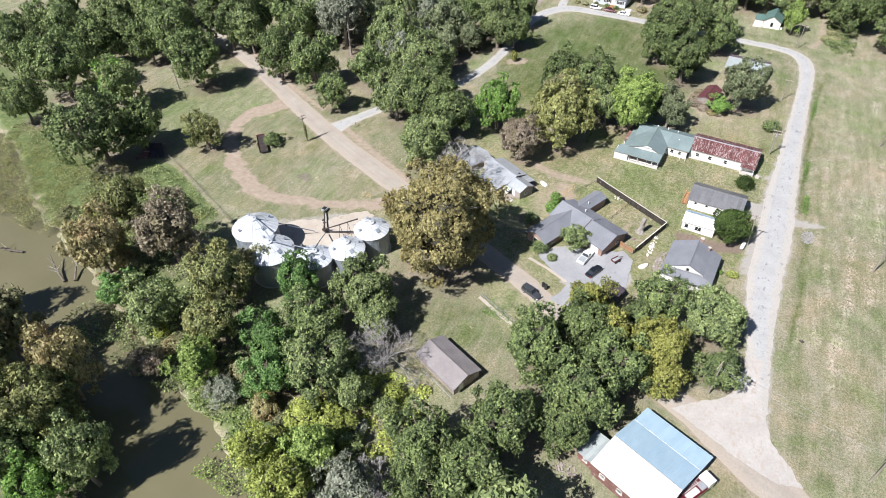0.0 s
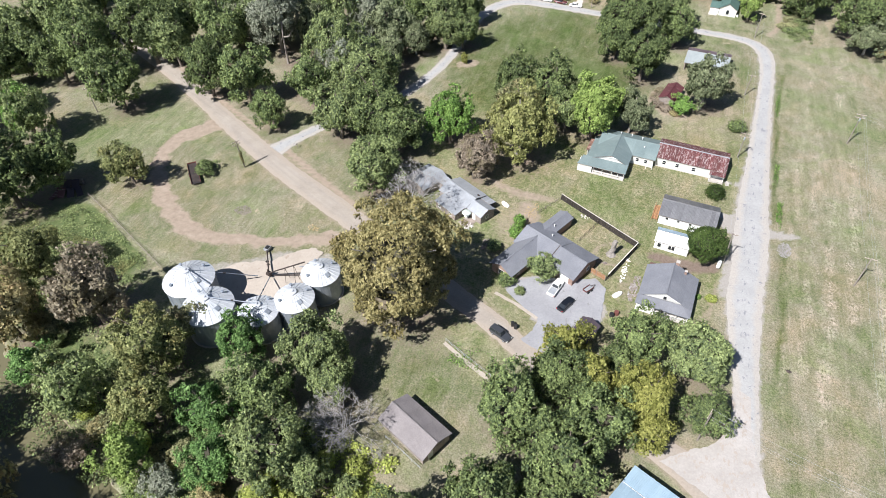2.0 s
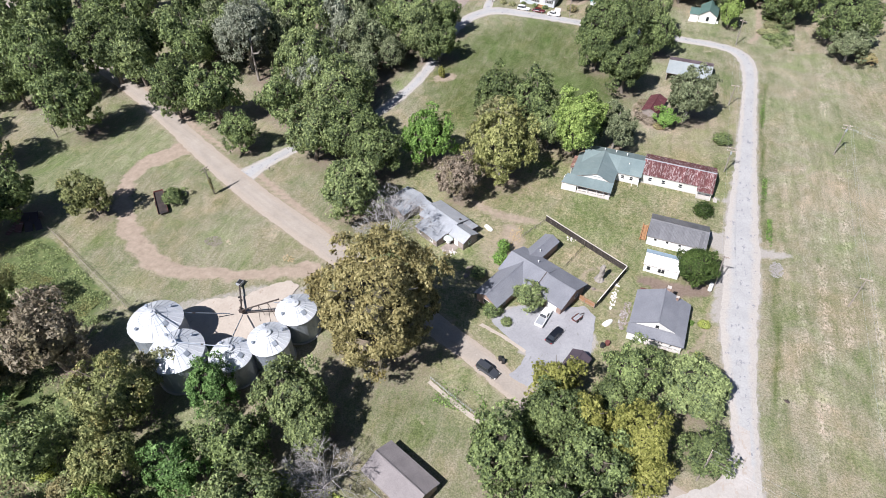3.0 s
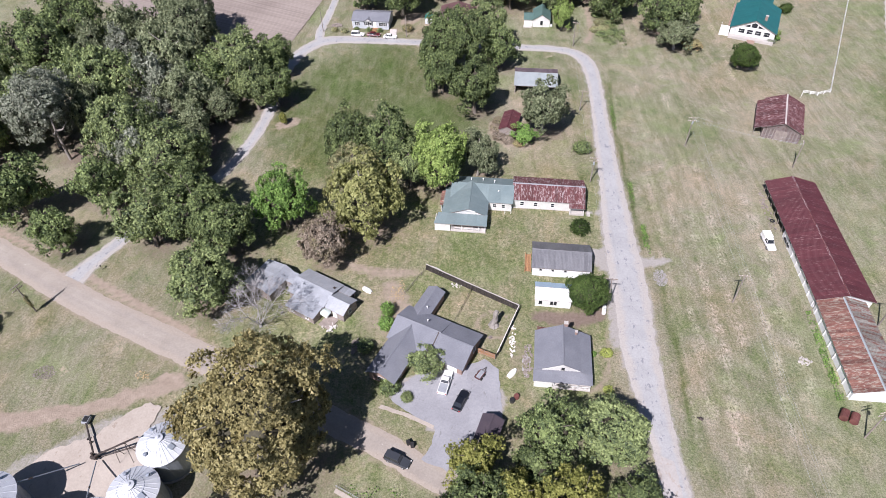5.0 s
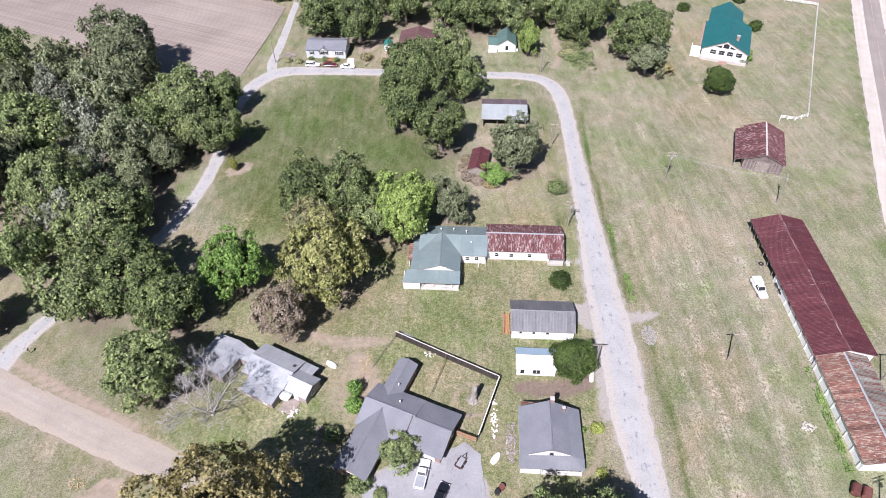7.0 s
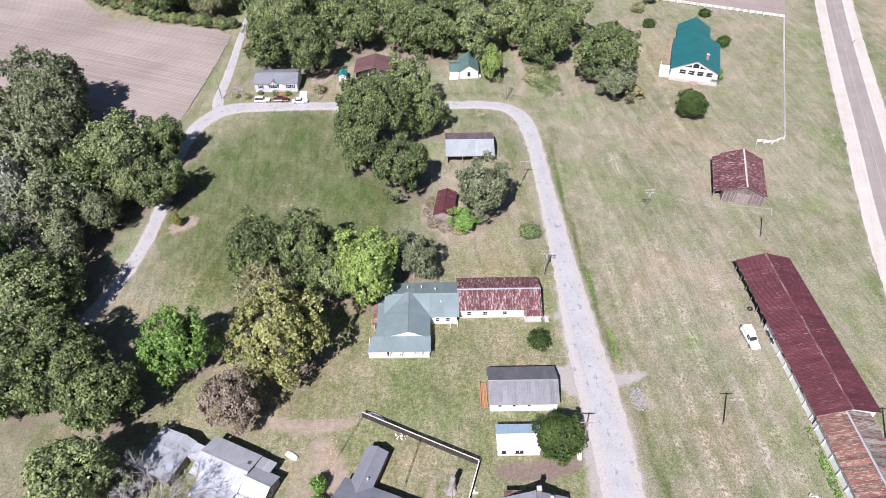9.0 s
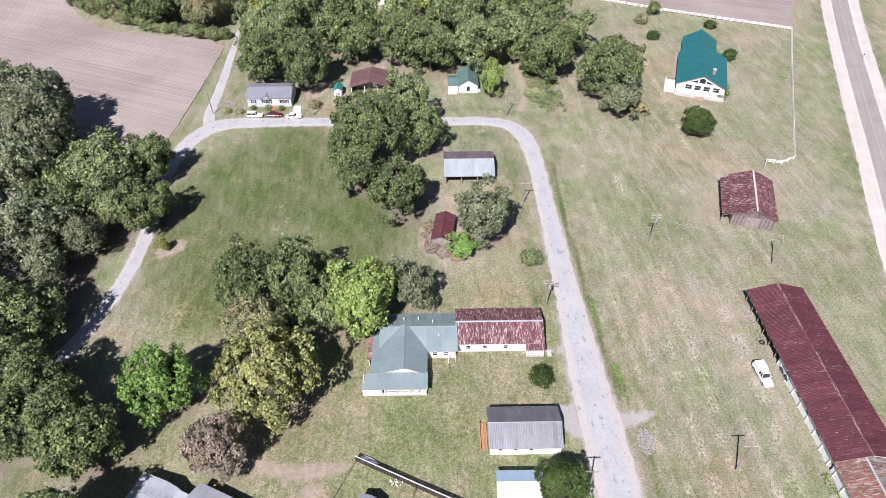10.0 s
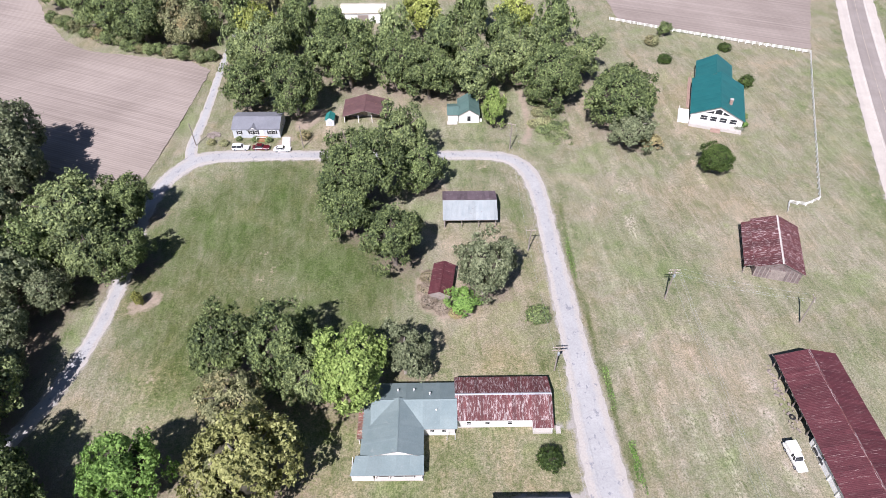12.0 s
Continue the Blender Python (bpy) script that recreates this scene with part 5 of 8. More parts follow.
tree("oak", -80.6, 139.6, 7.4, 17)
tree("ash", -99.4, 140.8, 7.6, 18)
tree("sage", -113.5, 165.1, 7.0, 19)
tree("oak", -93.2, 220.2, 6.4, 15)
tree("ash", -93.8, 200.6, 7.6, 17)
tree("oak", -88.3, 203.3, 6.0, 14)
tree("dusk", -101.6, 193.4, 5.6, 12)
tree("dusk", -105.8, 184.5, 5.8, 12.5)
tree("dusk", -101.6, 175.4, 4.4, 10.5)
tree("dusk", -110.5, 172.0, 5.2, 12)
tree("elm", -122.6, 17.5, 7.4, 25)
tree("elm", -113.0, 16.0, 7.4, 25)
tree("olive", -104.5, 12.5, 7.0, 24)
tree("oak", -137.5, 22.5, 8.0, 25)

# the leafless grey tree, and dead boughs by the water
def bare_tree(x, y, h, seed, label):
    spot = thing("tree", x, y, 0.0, seed * 40, label, "tree")
    bm_mesh = twigs(seed, h, h * 0.7, surface("grey_twigs", (0.36, 0.34, 0.34), (0.50, 0.48, 0.48), 1, 8, 0.9) if "grey_twigs" not in bpy.data.materials else bpy.data.materials["grey_twigs"])
    shared("bough", bm_mesh, spot, Matrix.Identity(4))
    return spot


bare_tree(-50.8, 60.2, 14.5, 3, "leafless grey tree with fine tangled branches")
bare_tree(-66.6, 119.8, 16.5, 5, "leafless grey tree beside the white house")
bare_tree(-37.5, 36.5, 9.5, 8, "thin leafless grey tree on the river bank")

# woods that close the view behind
wood_rng = random.Random(4)


def wood(x0, y0, x1, y1, gap, species, size="far"):
    """Trees at uneven spacing over a stretch of the plan."""
    x = x0
    while x < x1:
        y = y0
        while y < y1:
            px, py = x + wood_rng.uniform(-0.4, 0.4) * gap, y + wood_rng.uniform(-0.4, 0.4) * gap
            if math.hypot(px + 45, py - 320) > 15 and all(math.hypot(px - a, py - b) > 0.62 * (c + 6) for a, b, c, _ in TREE_SPOTS):
                tree(wood_rng.choice(species), px, py, wood_rng.uniform(5.5, 7.6), wood_rng.uniform(15, 20), size, "woods behind the village")
            y += gap
        x += gap


wood(-235, 150, -178, 215, 13, ("oak", "oak", "ash"))
wood(-176, 176, -118, 240, 12.5, ("oak", "dusk", "ash", "dusk", "sage"))
wood(-82, 290, 40, 322, 12.5, ("oak", "ash", "willow", "oak"))
wood(-134, 318, -60, 345, 13, ("oak", "ash", "elm"))
wood(-255, 118, -212, 150, 13, ("oak", "ash"))
wood(-150, -8, -92, 14, 12, ("oak", "elm", "ash"))
wood(-20, 30, -8, 50, 12, ("oak", "ash"))



# ---- houses and barns ----
def chimney(parent, u, v, z0, z1, w=0.6):
    c = part("chimney", boxed(u - w / 2, v - w / 2, z0, u + w / 2, v + w / 2, z1), brick_wall, parent, "red brick chimney")
    part("chimney_cap", boxed(u - w / 2 - 0.06, v - w / 2 - 0.06, z1 + 0.003, u + w / 2 + 0.06, v + w / 2 + 0.06, z1 + 0.1), concrete, c)


def vent(parent, u, v, z, r=0.09):
    part("vent_pipe", lathe([(r, -0.3), (r, 0.35), (r * 1.8, 0.36), (r * 1.8, 0.5), (0.02, 0.56)], 10), white_metal, parent).matrix_basis = pose(u, v, z)


def foundation(parent, u0, v0, u1, v1, material=None):
    part("foundation", boxed(u0 - 0.06, v0 - 0.06, -0.3, u1 + 0.06, v1 + 0.06, 0.12), material or concrete, parent)


def steps(parent, u, v, face, n=3, w=1.4, material=None):
    turn = {"s": 0, "e": 90, "n": 180, "w": 270}[face]
    for k in range(n):
        part("step", boxed(-w / 2, -0.3 * (n - k), 0.17 * k, w / 2, 0, 0.17 * (k + 1) - 0.004), material or concrete, parent).matrix_basis = pose(u, v, 0, 0, 0, turn)


# long house: sage roof with a gabled front and porch, old red roof on the wing
def sage_house():
    h = thing("house", -25, 162, 0, 0, "white clapboard house with sage-green and rusty red metal roofs", "house")
    x, y = -25, 162

    def L(a, b, z=0.0):
        return a - x, b - y, z

    # wing along the street lane
    foundation(h, *L(-30.5, 161.7)[:2], *L(-15.4, 170.8)[:2])
    gable(h, *L(-30.5, 161.7)[:2], *L(-15.3, 170.9)[:2], 2.6, 4.25, "u", white_siding, sage_metal, sheet=3.0, at=0.52, over=0.3, sides="wsn", roof_label="sage-green metal roof")
    # front gable
    gable(h, *L(-32.0, 156.4)[:2], *L(-21.4, 166.5)[:2], 2.35, 4.55, "v", white_siding, sage_metal, sheet=2.5, at=0.60, eave2=2.7, over=0.3, sides="wes", rise=0.02, roof_label="sage-green metal roof")
    part("gable_trim", slab([L(-26.6, 156.02, 4.15), L(-24.0, 156.02, 4.15), L(-25.5, 156.02, 4.62)], 0.05, (0, 0.05, 0)), white_paint, h)
    # porch
    roof_slope(h, L(-33.8, 152.9, 2.35), L(-21.0, 152.9, 2.35), L(-21.0, 156.3, 3.0), L(-33.0, 156.3, 3.0), sage_metal, 2.5, label="porch roof of sage-green metal")
    part("wall", slab([L(-33.6, 153.1, 0), L(-29.8, 153.1, 0), L(-29.8, 153.1, 2.2), L(-33.6, 153.1, 2.2)], 0, (0, 0.12, 0)), white_siding, h)
    part("wall", slab([L(-33.6, 153.3, 0), L(-33.6, 156.3, 0), L(-33.6, 156.3, 2.5), L(-33.6, 153.3, 2.2)], 0, (0.12, 0, 0)), white_siding, h)
    part("porch_floor", boxed(*L(-29.7, 153.0, 0.02), *L(-21.2, 156.2, 0.35)), concrete, h)
    for px in (-29.4, -27, -24.5, -22.9, -21.4):
        post(h, *L(px, 153.25)[:2], 0.36, 2.26, white_paint)
    for px in (-28.2, -25.6, -23.6):
        part("porch_rail", boxed(*L(px - 0.9, 153.2, 0.9), *L(px + 0.9, 153.27, 1.0)), white_paint, h)
    # low rusty addition and side stoop on the far side
    roof_slope(h, L(-33.2, 159.8, 2.2), L(-33.2, 165.2, 2.2), L(-29.9, 165.2, 2.95), L(-29.9, 159.8, 2.95), old_rust_metal, 0.9, label="rusty lean-to roof")
    part("wall", boxed(*L(-32.9, 160.0, 0), *L(-32.75, 165.0, 2.1)), white_siding, h)
    # red-roofed wing
    foundation(h, *L(-15.1, 163.2)[:2], *L(2.4, 172.0)[:2])
    gable(h, *L(-15.1, 163.2)[:2], *L(2.4, 172.0)[:2], 2.75, 4.45, "u", white_siding, rust_metal, sheet=0.75, at=0.48, over=0.25, sides="wesn", cap=silver_metal, roof_label="weathered red ribbed metal roof")
    for px in (-12.8, -9.4, -5.2):
        window(h, *L(px, 163.2)[:2], 1.55, "s", 0.95, 1.2)
    for px in (-19.6, -17.4):
        window(h, *L(px, 161.7)[:2], 1.55, "s", 0.9, 1.2)
    window(h, *L(2.4, 166.0)[:2], 1.6, "e", 0.9, 1.2)
    window(h, *L(-24.0, 156.4)[:2], 1.55, "s", 0.9, 1.2)
    door(h, *L(-26.0, 156.4)[:2], "s", z=0.36)
    # corner stoop
    part("porch_floor", boxed(*L(-1.0, 161.7, 0), *L(2.6, 163.15, 0.5)), concrete, h)
    roof_slope(h, L(-1.2, 161.6, 2.3), L(2.7, 161.6, 2.3), L(2.7, 163.1, 2.6), L(-1.2, 163.1, 2.6), rust_metal, 0.75)
    for px in (-0.9, 2.4):
        post(h, *L(px, 161.8)[:2], 0.5, 2.3, white_paint)
    steps(h, *L(3.3, 162.4)[:2], "e", 3)
    door(h, *L(0.6, 163.2)[:2], "s", z=0.5)
    for px, py, z in ((-23.0, 168.9, 3.5), (-20.0, 167.8, 3.95), (-18.8, 164.6, 3.4), (-26.0, 168.8, 3.5)):
        vent(h, *L(px, py)[:2], z + 0.2)
    for px, py in ((-16.9, 160.6), (-15.4, 160.7)):
        part("downpipe", tubes([(L(px, py, 0.0), L(px, py, 2.4), 0.06)]), white_metal, h)
    return h


sage_house()


def garage():
    h = thing("garage", -3.4, 144.4, 0, 0, "white metal garage with a slate-grey ribbed roof", "garage")
    foundation(h, -6.3, -3.8, 6.2, 3.8)
    gable(h, -6.4, -3.9, 6.3, 3.9, 2.75, 4.5, "u", white_metal, slate_metal, sheet=0.9, over=0.3, sides="wesn", roof_label="slate-grey ribbed metal roof")
    door(h, 6.3, 1.0, "e", 1.0)
    window(h, 6.3, -1.6, 1.6, "e", 1.0, 1.0)
    part("garage_door", boxed(6.303, -0.2, 0.1, 6.36, -0.1, 2.2), white_paint, h)
    for u in (-4.6, -1.9, 0.9):
        window(h, u, -3.9, 2.1, "s", 0.5, 0.35, trim_black)
    # raw timber deck at its side
    for k in range(5):
        part("deck_board", boxed(-8.1 + 0.28 * k, -3.2, 0.42, -7.86 + 0.28 * k, 2.2, 0.47), cut_wood, h)
    for u, v in ((-8.05, -3.1), (-8.05, -0.5), (-8.05, 2.1), (-6.75, -3.1), (-6.75, 2.1)):
        post(h, u, v, 0, 1.25, cut_wood, 0.1)
    for v0, v1 in ((-3.1, -0.5), (-0.5, 2.1)):
        part("deck_rail", boxed(-8.09, v0 + 0.06, 1.1, -8.01, v1 - 0.06, 1.2), cut_wood, h)
    return h


garage()


def cottage():
    h = thing("house", -5.3, 133.8, 0, 0, "small white house with a pale metal roof beside a round tree", "house")
    foundation(h, -3.6, -2.2, 3.8, 2.2)
    gable(h, -3.7, -2.3, 3.9, 2.3, 2.35, 3.5, "u", white_siding, white_metal, sheet=1.2, over=0.2)
    # far slope of the white roof: the sky's reflection put in as blue sheets
    roof_slope(h, (4.14, 2.56, 2.44), (-3.94, 2.56, 2.44), (-3.94, 0.0, 3.76), (4.14, 0.0, 3.76), sky_blue_metal, 1.2, label="metal roof slope coloured pale blue")
    window(h, -2.6, -2.3, 1.4, "s", 0.7, 0.9, trim_black)
    for u in (-0.2, 0.55):
        window(h, u, -2.3, 1.4, "s", 0.6, 0.9, trim_black)
    door(h, 2.4, -2.3, "s")
    return h


cottage()


def grey_gable_house():
    h = thing("house", -3.6, 117, 0, 0, "white frame house with a grey metal gabled roof and front porch", "house")

    def L(a, b, z=0.0):
        return a + 3.6, b - 117, z

    foundation(h, *L(-8.8, 113.2)[:2], *L(1.6, 122.4)[:2])
    # main block with a steep gable to the street
    gable(h, *L(-8.8, 113.3)[:2], *L(-0.3, 122.3)[:2], 3.0, 5.4, "v", white_siding, grey_shingle, at=0.60, eave2=3.7, over=0.3, sides="wsn", roof_label="grey gabled roof with weathered streaks")
    roof_slope(h, L(2.1, 112.9, 2.75), L(2.1, 122.6, 2.75), L(-0.15, 122.6, 3.78), L(-0.15, 112.9, 3.78), grey_shingle, label="grey side roof")
    part("wall", slab([L(1.6, 113.4, 0), L(1.6, 122.2, 0), L(1.6, 122.2, 2.8), L(1.6, 113.4, 2.8)], 0, (-0.14, 0, 0)), white_siding, h)
    part("wall", slab([L(-0.3, 122.2, 0), L(1.45, 122.2, 0), L(1.45, 122.2, 2.8), L(-0.3, 122.2, 3.6)], 0, (0, -0.14, 0)), white_siding, h)
    part("wall", slab([L(-0.3, 113.3, 0), L(1.45, 113.3, 0), L(1.45, 113.3, 2.8), L(-0.3, 113.3, 3.6)], 0, (0, 0.14, 0)), white_siding, h)
    # porch roof with hipped ends
    part("roof", slab([L(-9.2, 110.9, 2.45), L(2.1, 110.9, 2.45), L(2.1, 112.95, 2.9), L(-0.2, 113.25, 3.3), L(-9.2, 113.25, 3.1)], 0.12), grey_shingle, h, "low grey porch roof")
    part("gable_face", slab([L(-7.6, 112.9, 3.45), L(-0.4, 112.9, 3.85), L(-3.7, 112.9, 5.25)], 0, (0, 0.08, 0)), white_siding, h)
    window(h, *L(-3.7, 112.9)[:2], 4.3, "s", 0.6, 0.6, trim_black)
    part("wall", slab([L(-8.9, 111.2, 0), L(-5.4, 111.2, 0), L(-5.4, 111.2, 2.4), L(-8.9, 111.2, 2.4)], 0, (0, 0.14, 0)), white_siding, h)
    part("wall", slab([L(-8.9, 111.4, 0), L(-8.9, 113.2, 0), L(-8.9, 113.2, 2.6), L(-8.9, 111.4, 2.4)], 0, (0.14, 0, 0)), white_siding, h)
    part("porch_floor", boxed(*L(-5.3, 111.1, 0), *L(1.9, 113.2, 0.4)), concrete, h)
    for px in (-5.2, -2.9, -0.6, 1.7):
        post(h, *L(px, 111.25)[:2], 0.4, 2.4, white_paint, 0.16)
    for a, b in ((-5.0, -3.0), (-2.8, -0.7), (-0.5, 1.6)):
        rail = part("porch_rail", boxed(*L(a, 111.2, 1.15), *L(b, 111.28, 1.23)), white_paint, h)
        for k in range(9):
            px = a + (b - a) * (k + 0.5) / 9
            part("baluster", boxed(*L(px - 0.03, 111.21, 0.45), *L(px + 0.03, 111.27, 1.147)), white_paint, rail)
    # low rusty porch at the back corner
    roof_slope(h, L(-8.6, 124.0, 2.5), L(-4.8, 124.0, 2.5), L(-4.8, 122.4, 3.0), L(-8.6, 122.4, 3.0), old_rust_metal, 0.8, label="rusty back porch roof")
    for px in (-8.4, -5.0):
        post(h, *L(px, 123.8)[:2], 0, 2.45, old_wood)
    chimney(h, *L(-3.1, 122.75)[:2], 0, 6.0, 0.7)
    chimney(h, *L(-1.0, 121.6)[:2], 3.6, 5.0, 0.5)
    door(h, *L(-1.5, 113.3)[:2], "s", z=0.4)
    for px in (-4.0, 0.8):
        window(h, *L(px, 113.3)[:2], 1.6, "s", 0.9, 1.3)
    for py in (115.5, 119.5):
        window(h, *L(1.6, py)[:2], 1.6, "e", 0.9, 1.3)
        window(h, *L(-8.8, py)[:2], 1.6, "w", 0.9, 1.3)
    return h


grey_gable_house()


def ranch_house():
    h = thing("house", -37.2, 122.5, 0, -20.5, "brick ranch house with a wide grey roof and wings", "house")
    foundation(h, 0.6, -4.2, 16.6, 3.9)
    gable(h, 0.4, -4.4, 9.6, 4.1, 2.6, 4.45, "u", brick_wall, grey_shingle, over=0.5, sides="wns", roof_label="grey shingle roof")
    gable(h, 9.6, -4.7, 16.9, 4.1, 2.55, 4.3, "u", brick_wall, grey_shingle, over=0.45, sides="ens", rise=0.0, roof_label="grey shingle roof")
    part("roof_joint", slab([(9.55, -4.9, 2.62), (9.75, -4.9, 2.62), (9.75, -0.2, 4.66), (9.55, -0.2, 4.66)], 0.1), dark_steel, h)
    foundation(h, 1.0, -13.2, 6.4, -4.3)
    gable(h, 0.9, -13.3, 6.5, -0.2, 2.6, 4.1, "v", brick_wall, grey_shingle, over=0.5, sides="wes", rise=0.02, roof_label="grey shingle roof")
    foundation(h, 1.5, 4.2, 4.8, 10.9)
    gable(h, 1.4, 2.6, 4.9, 11.0, 2.5, 3.25, "v", brick_wall, grey_shingle, over=0.3, sides="wen", rise=0.05, roof_label="grey shingle roof")
    door(h, 8.4, -4.4, "s")
    window(h, 7.4, -4.4, 1.5, "s", 0.7, 1.2)
    for u in (11.3, 14.6):
        part("garage_door", boxed(u - 1.25, -4.77, 0.12, u + 1.25, -4.703, 2.2), white_paint, h)
    window(h, 16.9, 1.0, 1.5, "e", 1.1, 1.1)
    window(h, 3.7, -13.3, 1.5, "s", 1.6, 1.2)
    for v in (-10.8, -7.4):
        window(h, 6.5, v, 1.5, "e", 1.0, 1.1)
    for u in (6.2, 9.0, 12.5, 15.0):
        window(h, u, 4.1, 1.5, "n", 1.0, 1.1)
    for u, v, z in ((6.1, 1.6, 3.95), (4.0, 5.2, 3.2)):
        vent(h, u, v, z)
    return h


ranch_house()


def white_roof_house():
    h = thing("house", -61.3, 131.4, 0, -24, "low weathered house with a patched white metal roof", "house")
    foundation(h, 0.4, -3.6, 12.6, 3.4, old_wood)
    gable(h, 0.2, -3.4, 9.6, 3.6, 2.45, 3.5, "u", weathered_board, silver_metal, sheet=1.8, over=0.3, sides="wns", roof_label="patched white metal roof")
    # the front slope runs on over a lean-to
    roof_slope(h, (2.0, -6.9, 2.15), (9.7, -6.9, 2.15), (9.7, -3.5, 2.62), (2.0, -3.5, 2.62), silver_metal, 1.8, label="patched white metal lean-to roof")
    part("wall", slab([(2.3, -6.6, 0), (9.4, -6.6, 0), (9.4, -6.6, 2.1), (2.3, -6.6, 2.1)], 0, (0, 0.14, 0)), weathered_board, h)
    part("wall", slab([(9.4, -6.4, 0), (9.4, -3.4, 0), (9.4, -3.4, 2.5), (9.4, -6.4, 2.1)], 0, (-0.14, 0, 0)), weathered_board, h)
    part("wall", slab([(2.3, -6.4, 0), (2.3, -3.4, 0), (2.3, -3.4, 2.5), (2.3, -6.4, 2.1)], 0, (0.14, 0, 0)), weathered_board, h)
    gable(h, 9.7, -2.9, 14.6, 1.6, 2.4, 3.4, "u", weathered_board, silver_metal, sheet=1.5, over=0.3, sides="ens", rise=0.0, roof_label="white metal roof of the end room")
    roof_slope(h, (13.0, 3.9, 2.3), (9.6, 3.9, 2.3), (9.6, 1.7, 2.7), (13.0, 1.7, 2.7), silver_metal, 1.7)
    part("wall", slab([(9.8, 3.6, 0), (12.7, 3.6, 0), (12.7, 3.6, 2.3), (9.8, 3.6, 2.3)], 0, (0, -0.14, 0)), weathered_board, h)
    # the block at the far end
    gable(h, -9.8, -6.4, -2.8, 1.3, 2.4, 3.3, "v", weathered_board, silver_metal, sheet=1.8, over=0.3, at=0.75, roof_label="white metal roof")
    part("wall", boxed(-2.6, -1.2, 0, 0.1, -1.06, 2.3), weathered_board, h)
    roof_slope(h, (-2.6, -1.4, 2.3), (0.3, -1.4, 2.3), (0.3, 1.4, 2.7), (-2.6, 1.4, 2.7), silver_metal, 1.5)
    window(h, 14.6, -0.8, 1.4, "e", 0.9, 1.0)
    for u in (3.6, 7.6):
        window(h, u, -6.6, 1.2, "s", 0.9, 0.9)
    door(h, 12.2, -2.9, "s")
    window(h, 10.8, -2.9, 1.4, "s", 0.8, 1.0)
    part("skylight", boxed(8.6, 1.2, 3.1, 9.2, 2.0, 3.28), dark_steel, h)
    part("patio", boxed(10.2, -6.2, -0.1, 13.2, -3.1, 0.1), old_wood, h, "grey boarded patio")
    return h


white_roof_house()


def carport():
    h = thing("shed", -16.9, 99.6, 0, -14, "small open shed with a dark plum roof", "shed")
    gable(h, -1.8, -2.7, 1.8, 2.7, 2.3, 3.15, "v", old_wood, plum_shingle, over=0.3, sides="n", roof_label="dark plum shingle roof")
    for u in (-1.7, 1.7):
        for v in (-2.6, 0.0):
            post(h, u, v, 0, 2.32, old_wood)
    part("side_board", boxed(-1.76, -2.6, 0.1, -1.70, 2.5, 1.3), old_wood, h)
    return h


carport()


def yard_shed():
    h = thing("shed", -39.0, 66.1, 0, -20, "long weathered shed with a mauve-grey shingle roof", "shed")
    foundation(h, -5.4, -3.1, 5.4, 3.3)
    gable(h, -5.5, -3.2, 5.5, 3.4, 2.35, 3.75, "u", weathered_board, mauve_shingle, over=0.4, roof_label="mauve-grey shingle roof")
    door(h, 5.5, -1.4, "e", 1.0)
    part("barn_door", boxed(5.503, 0.2, 0.1, 5.56, 2.2, 2.1), old_wood, h)
    return h


yard_shed()


def fire_barn():
    h = thing("barn", 3.2, 64.6, 0, -18.5, "metal barn with a white and pale blue roof, red walls", "barn")
    foundation(h, -7, -8.4, 5.9, 7.8)
    gable(h, -7.0, -8.5, 5.9, 3.6, 3.4, 5.1, "u", red_board, white_metal, sheet=1.0, over=0.3, at=0.48, sides="wes", roof_label="white metal roof slope")
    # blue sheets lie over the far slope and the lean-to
    roof_slope(h, (6.2, 3.7, 3.55), (-7.35, 3.7, 3.55), (-7.35, -2.5, 5.36), (6.2, -2.5, 5.36), sky_blue_metal, 1.0, label="metal roof slope coloured pale blue")
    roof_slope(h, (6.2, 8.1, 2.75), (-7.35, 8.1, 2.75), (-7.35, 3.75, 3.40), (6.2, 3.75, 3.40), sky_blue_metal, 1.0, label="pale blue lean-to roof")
    part("wall", slab([(-7, 7.8, 0), (5.9, 7.8, 0), (5.9, 7.8, 2.65), (-7, 7.8, 2.65)], 0, (0, -0.14, 0)), white_metal, h)
    for u in (-7.0, 5.76):
        part("wall", slab([(u, 3.6, 0), (u, 7.64, 0), (u, 7.64, 2.65), (u, 3.6, 3.25)], 0, (0.14, 0, 0)), white_metal, h)
    for u in (-4.8, -1.2, 2.6):
        window(h, u, -8.5, 1.9, "s", 1.1, 1.0)
    # grey shed at the end
    roof_slope(h, (-10.6, -8.3, 2.5), (-7.4, -8.3, 2.6), (-7.4, -2.8, 3.5), (-10.6, -2.8, 3.3), barn_silver, 0.9, label="grey metal lean-to roof")
    part("wall", slab([(-10.4, -8.0, 0), (-7.1, -8.0, 0), (-7.1, -8.0, 2.5), (-10.4, -8.0, 2.4)], 0, (0, 0.14, 0)), red_board, h)
    part("wall", slab([(-10.4, -7.8, 0), (-10.4, -3.0, 0), (-10.4, -3.0, 3.1), (-10.4, -7.8, 2.4)], 0, (0.14, 0, 0)), red_board, h)
    window(h, -8.8, -8.0, 1.5, "s", 0.9, 0.9)
    part("garage_door", boxed(5.903, -6.5, 0.1, 5.97, -2.0, 3.0), white_paint, h)
    return h


fire_barn()


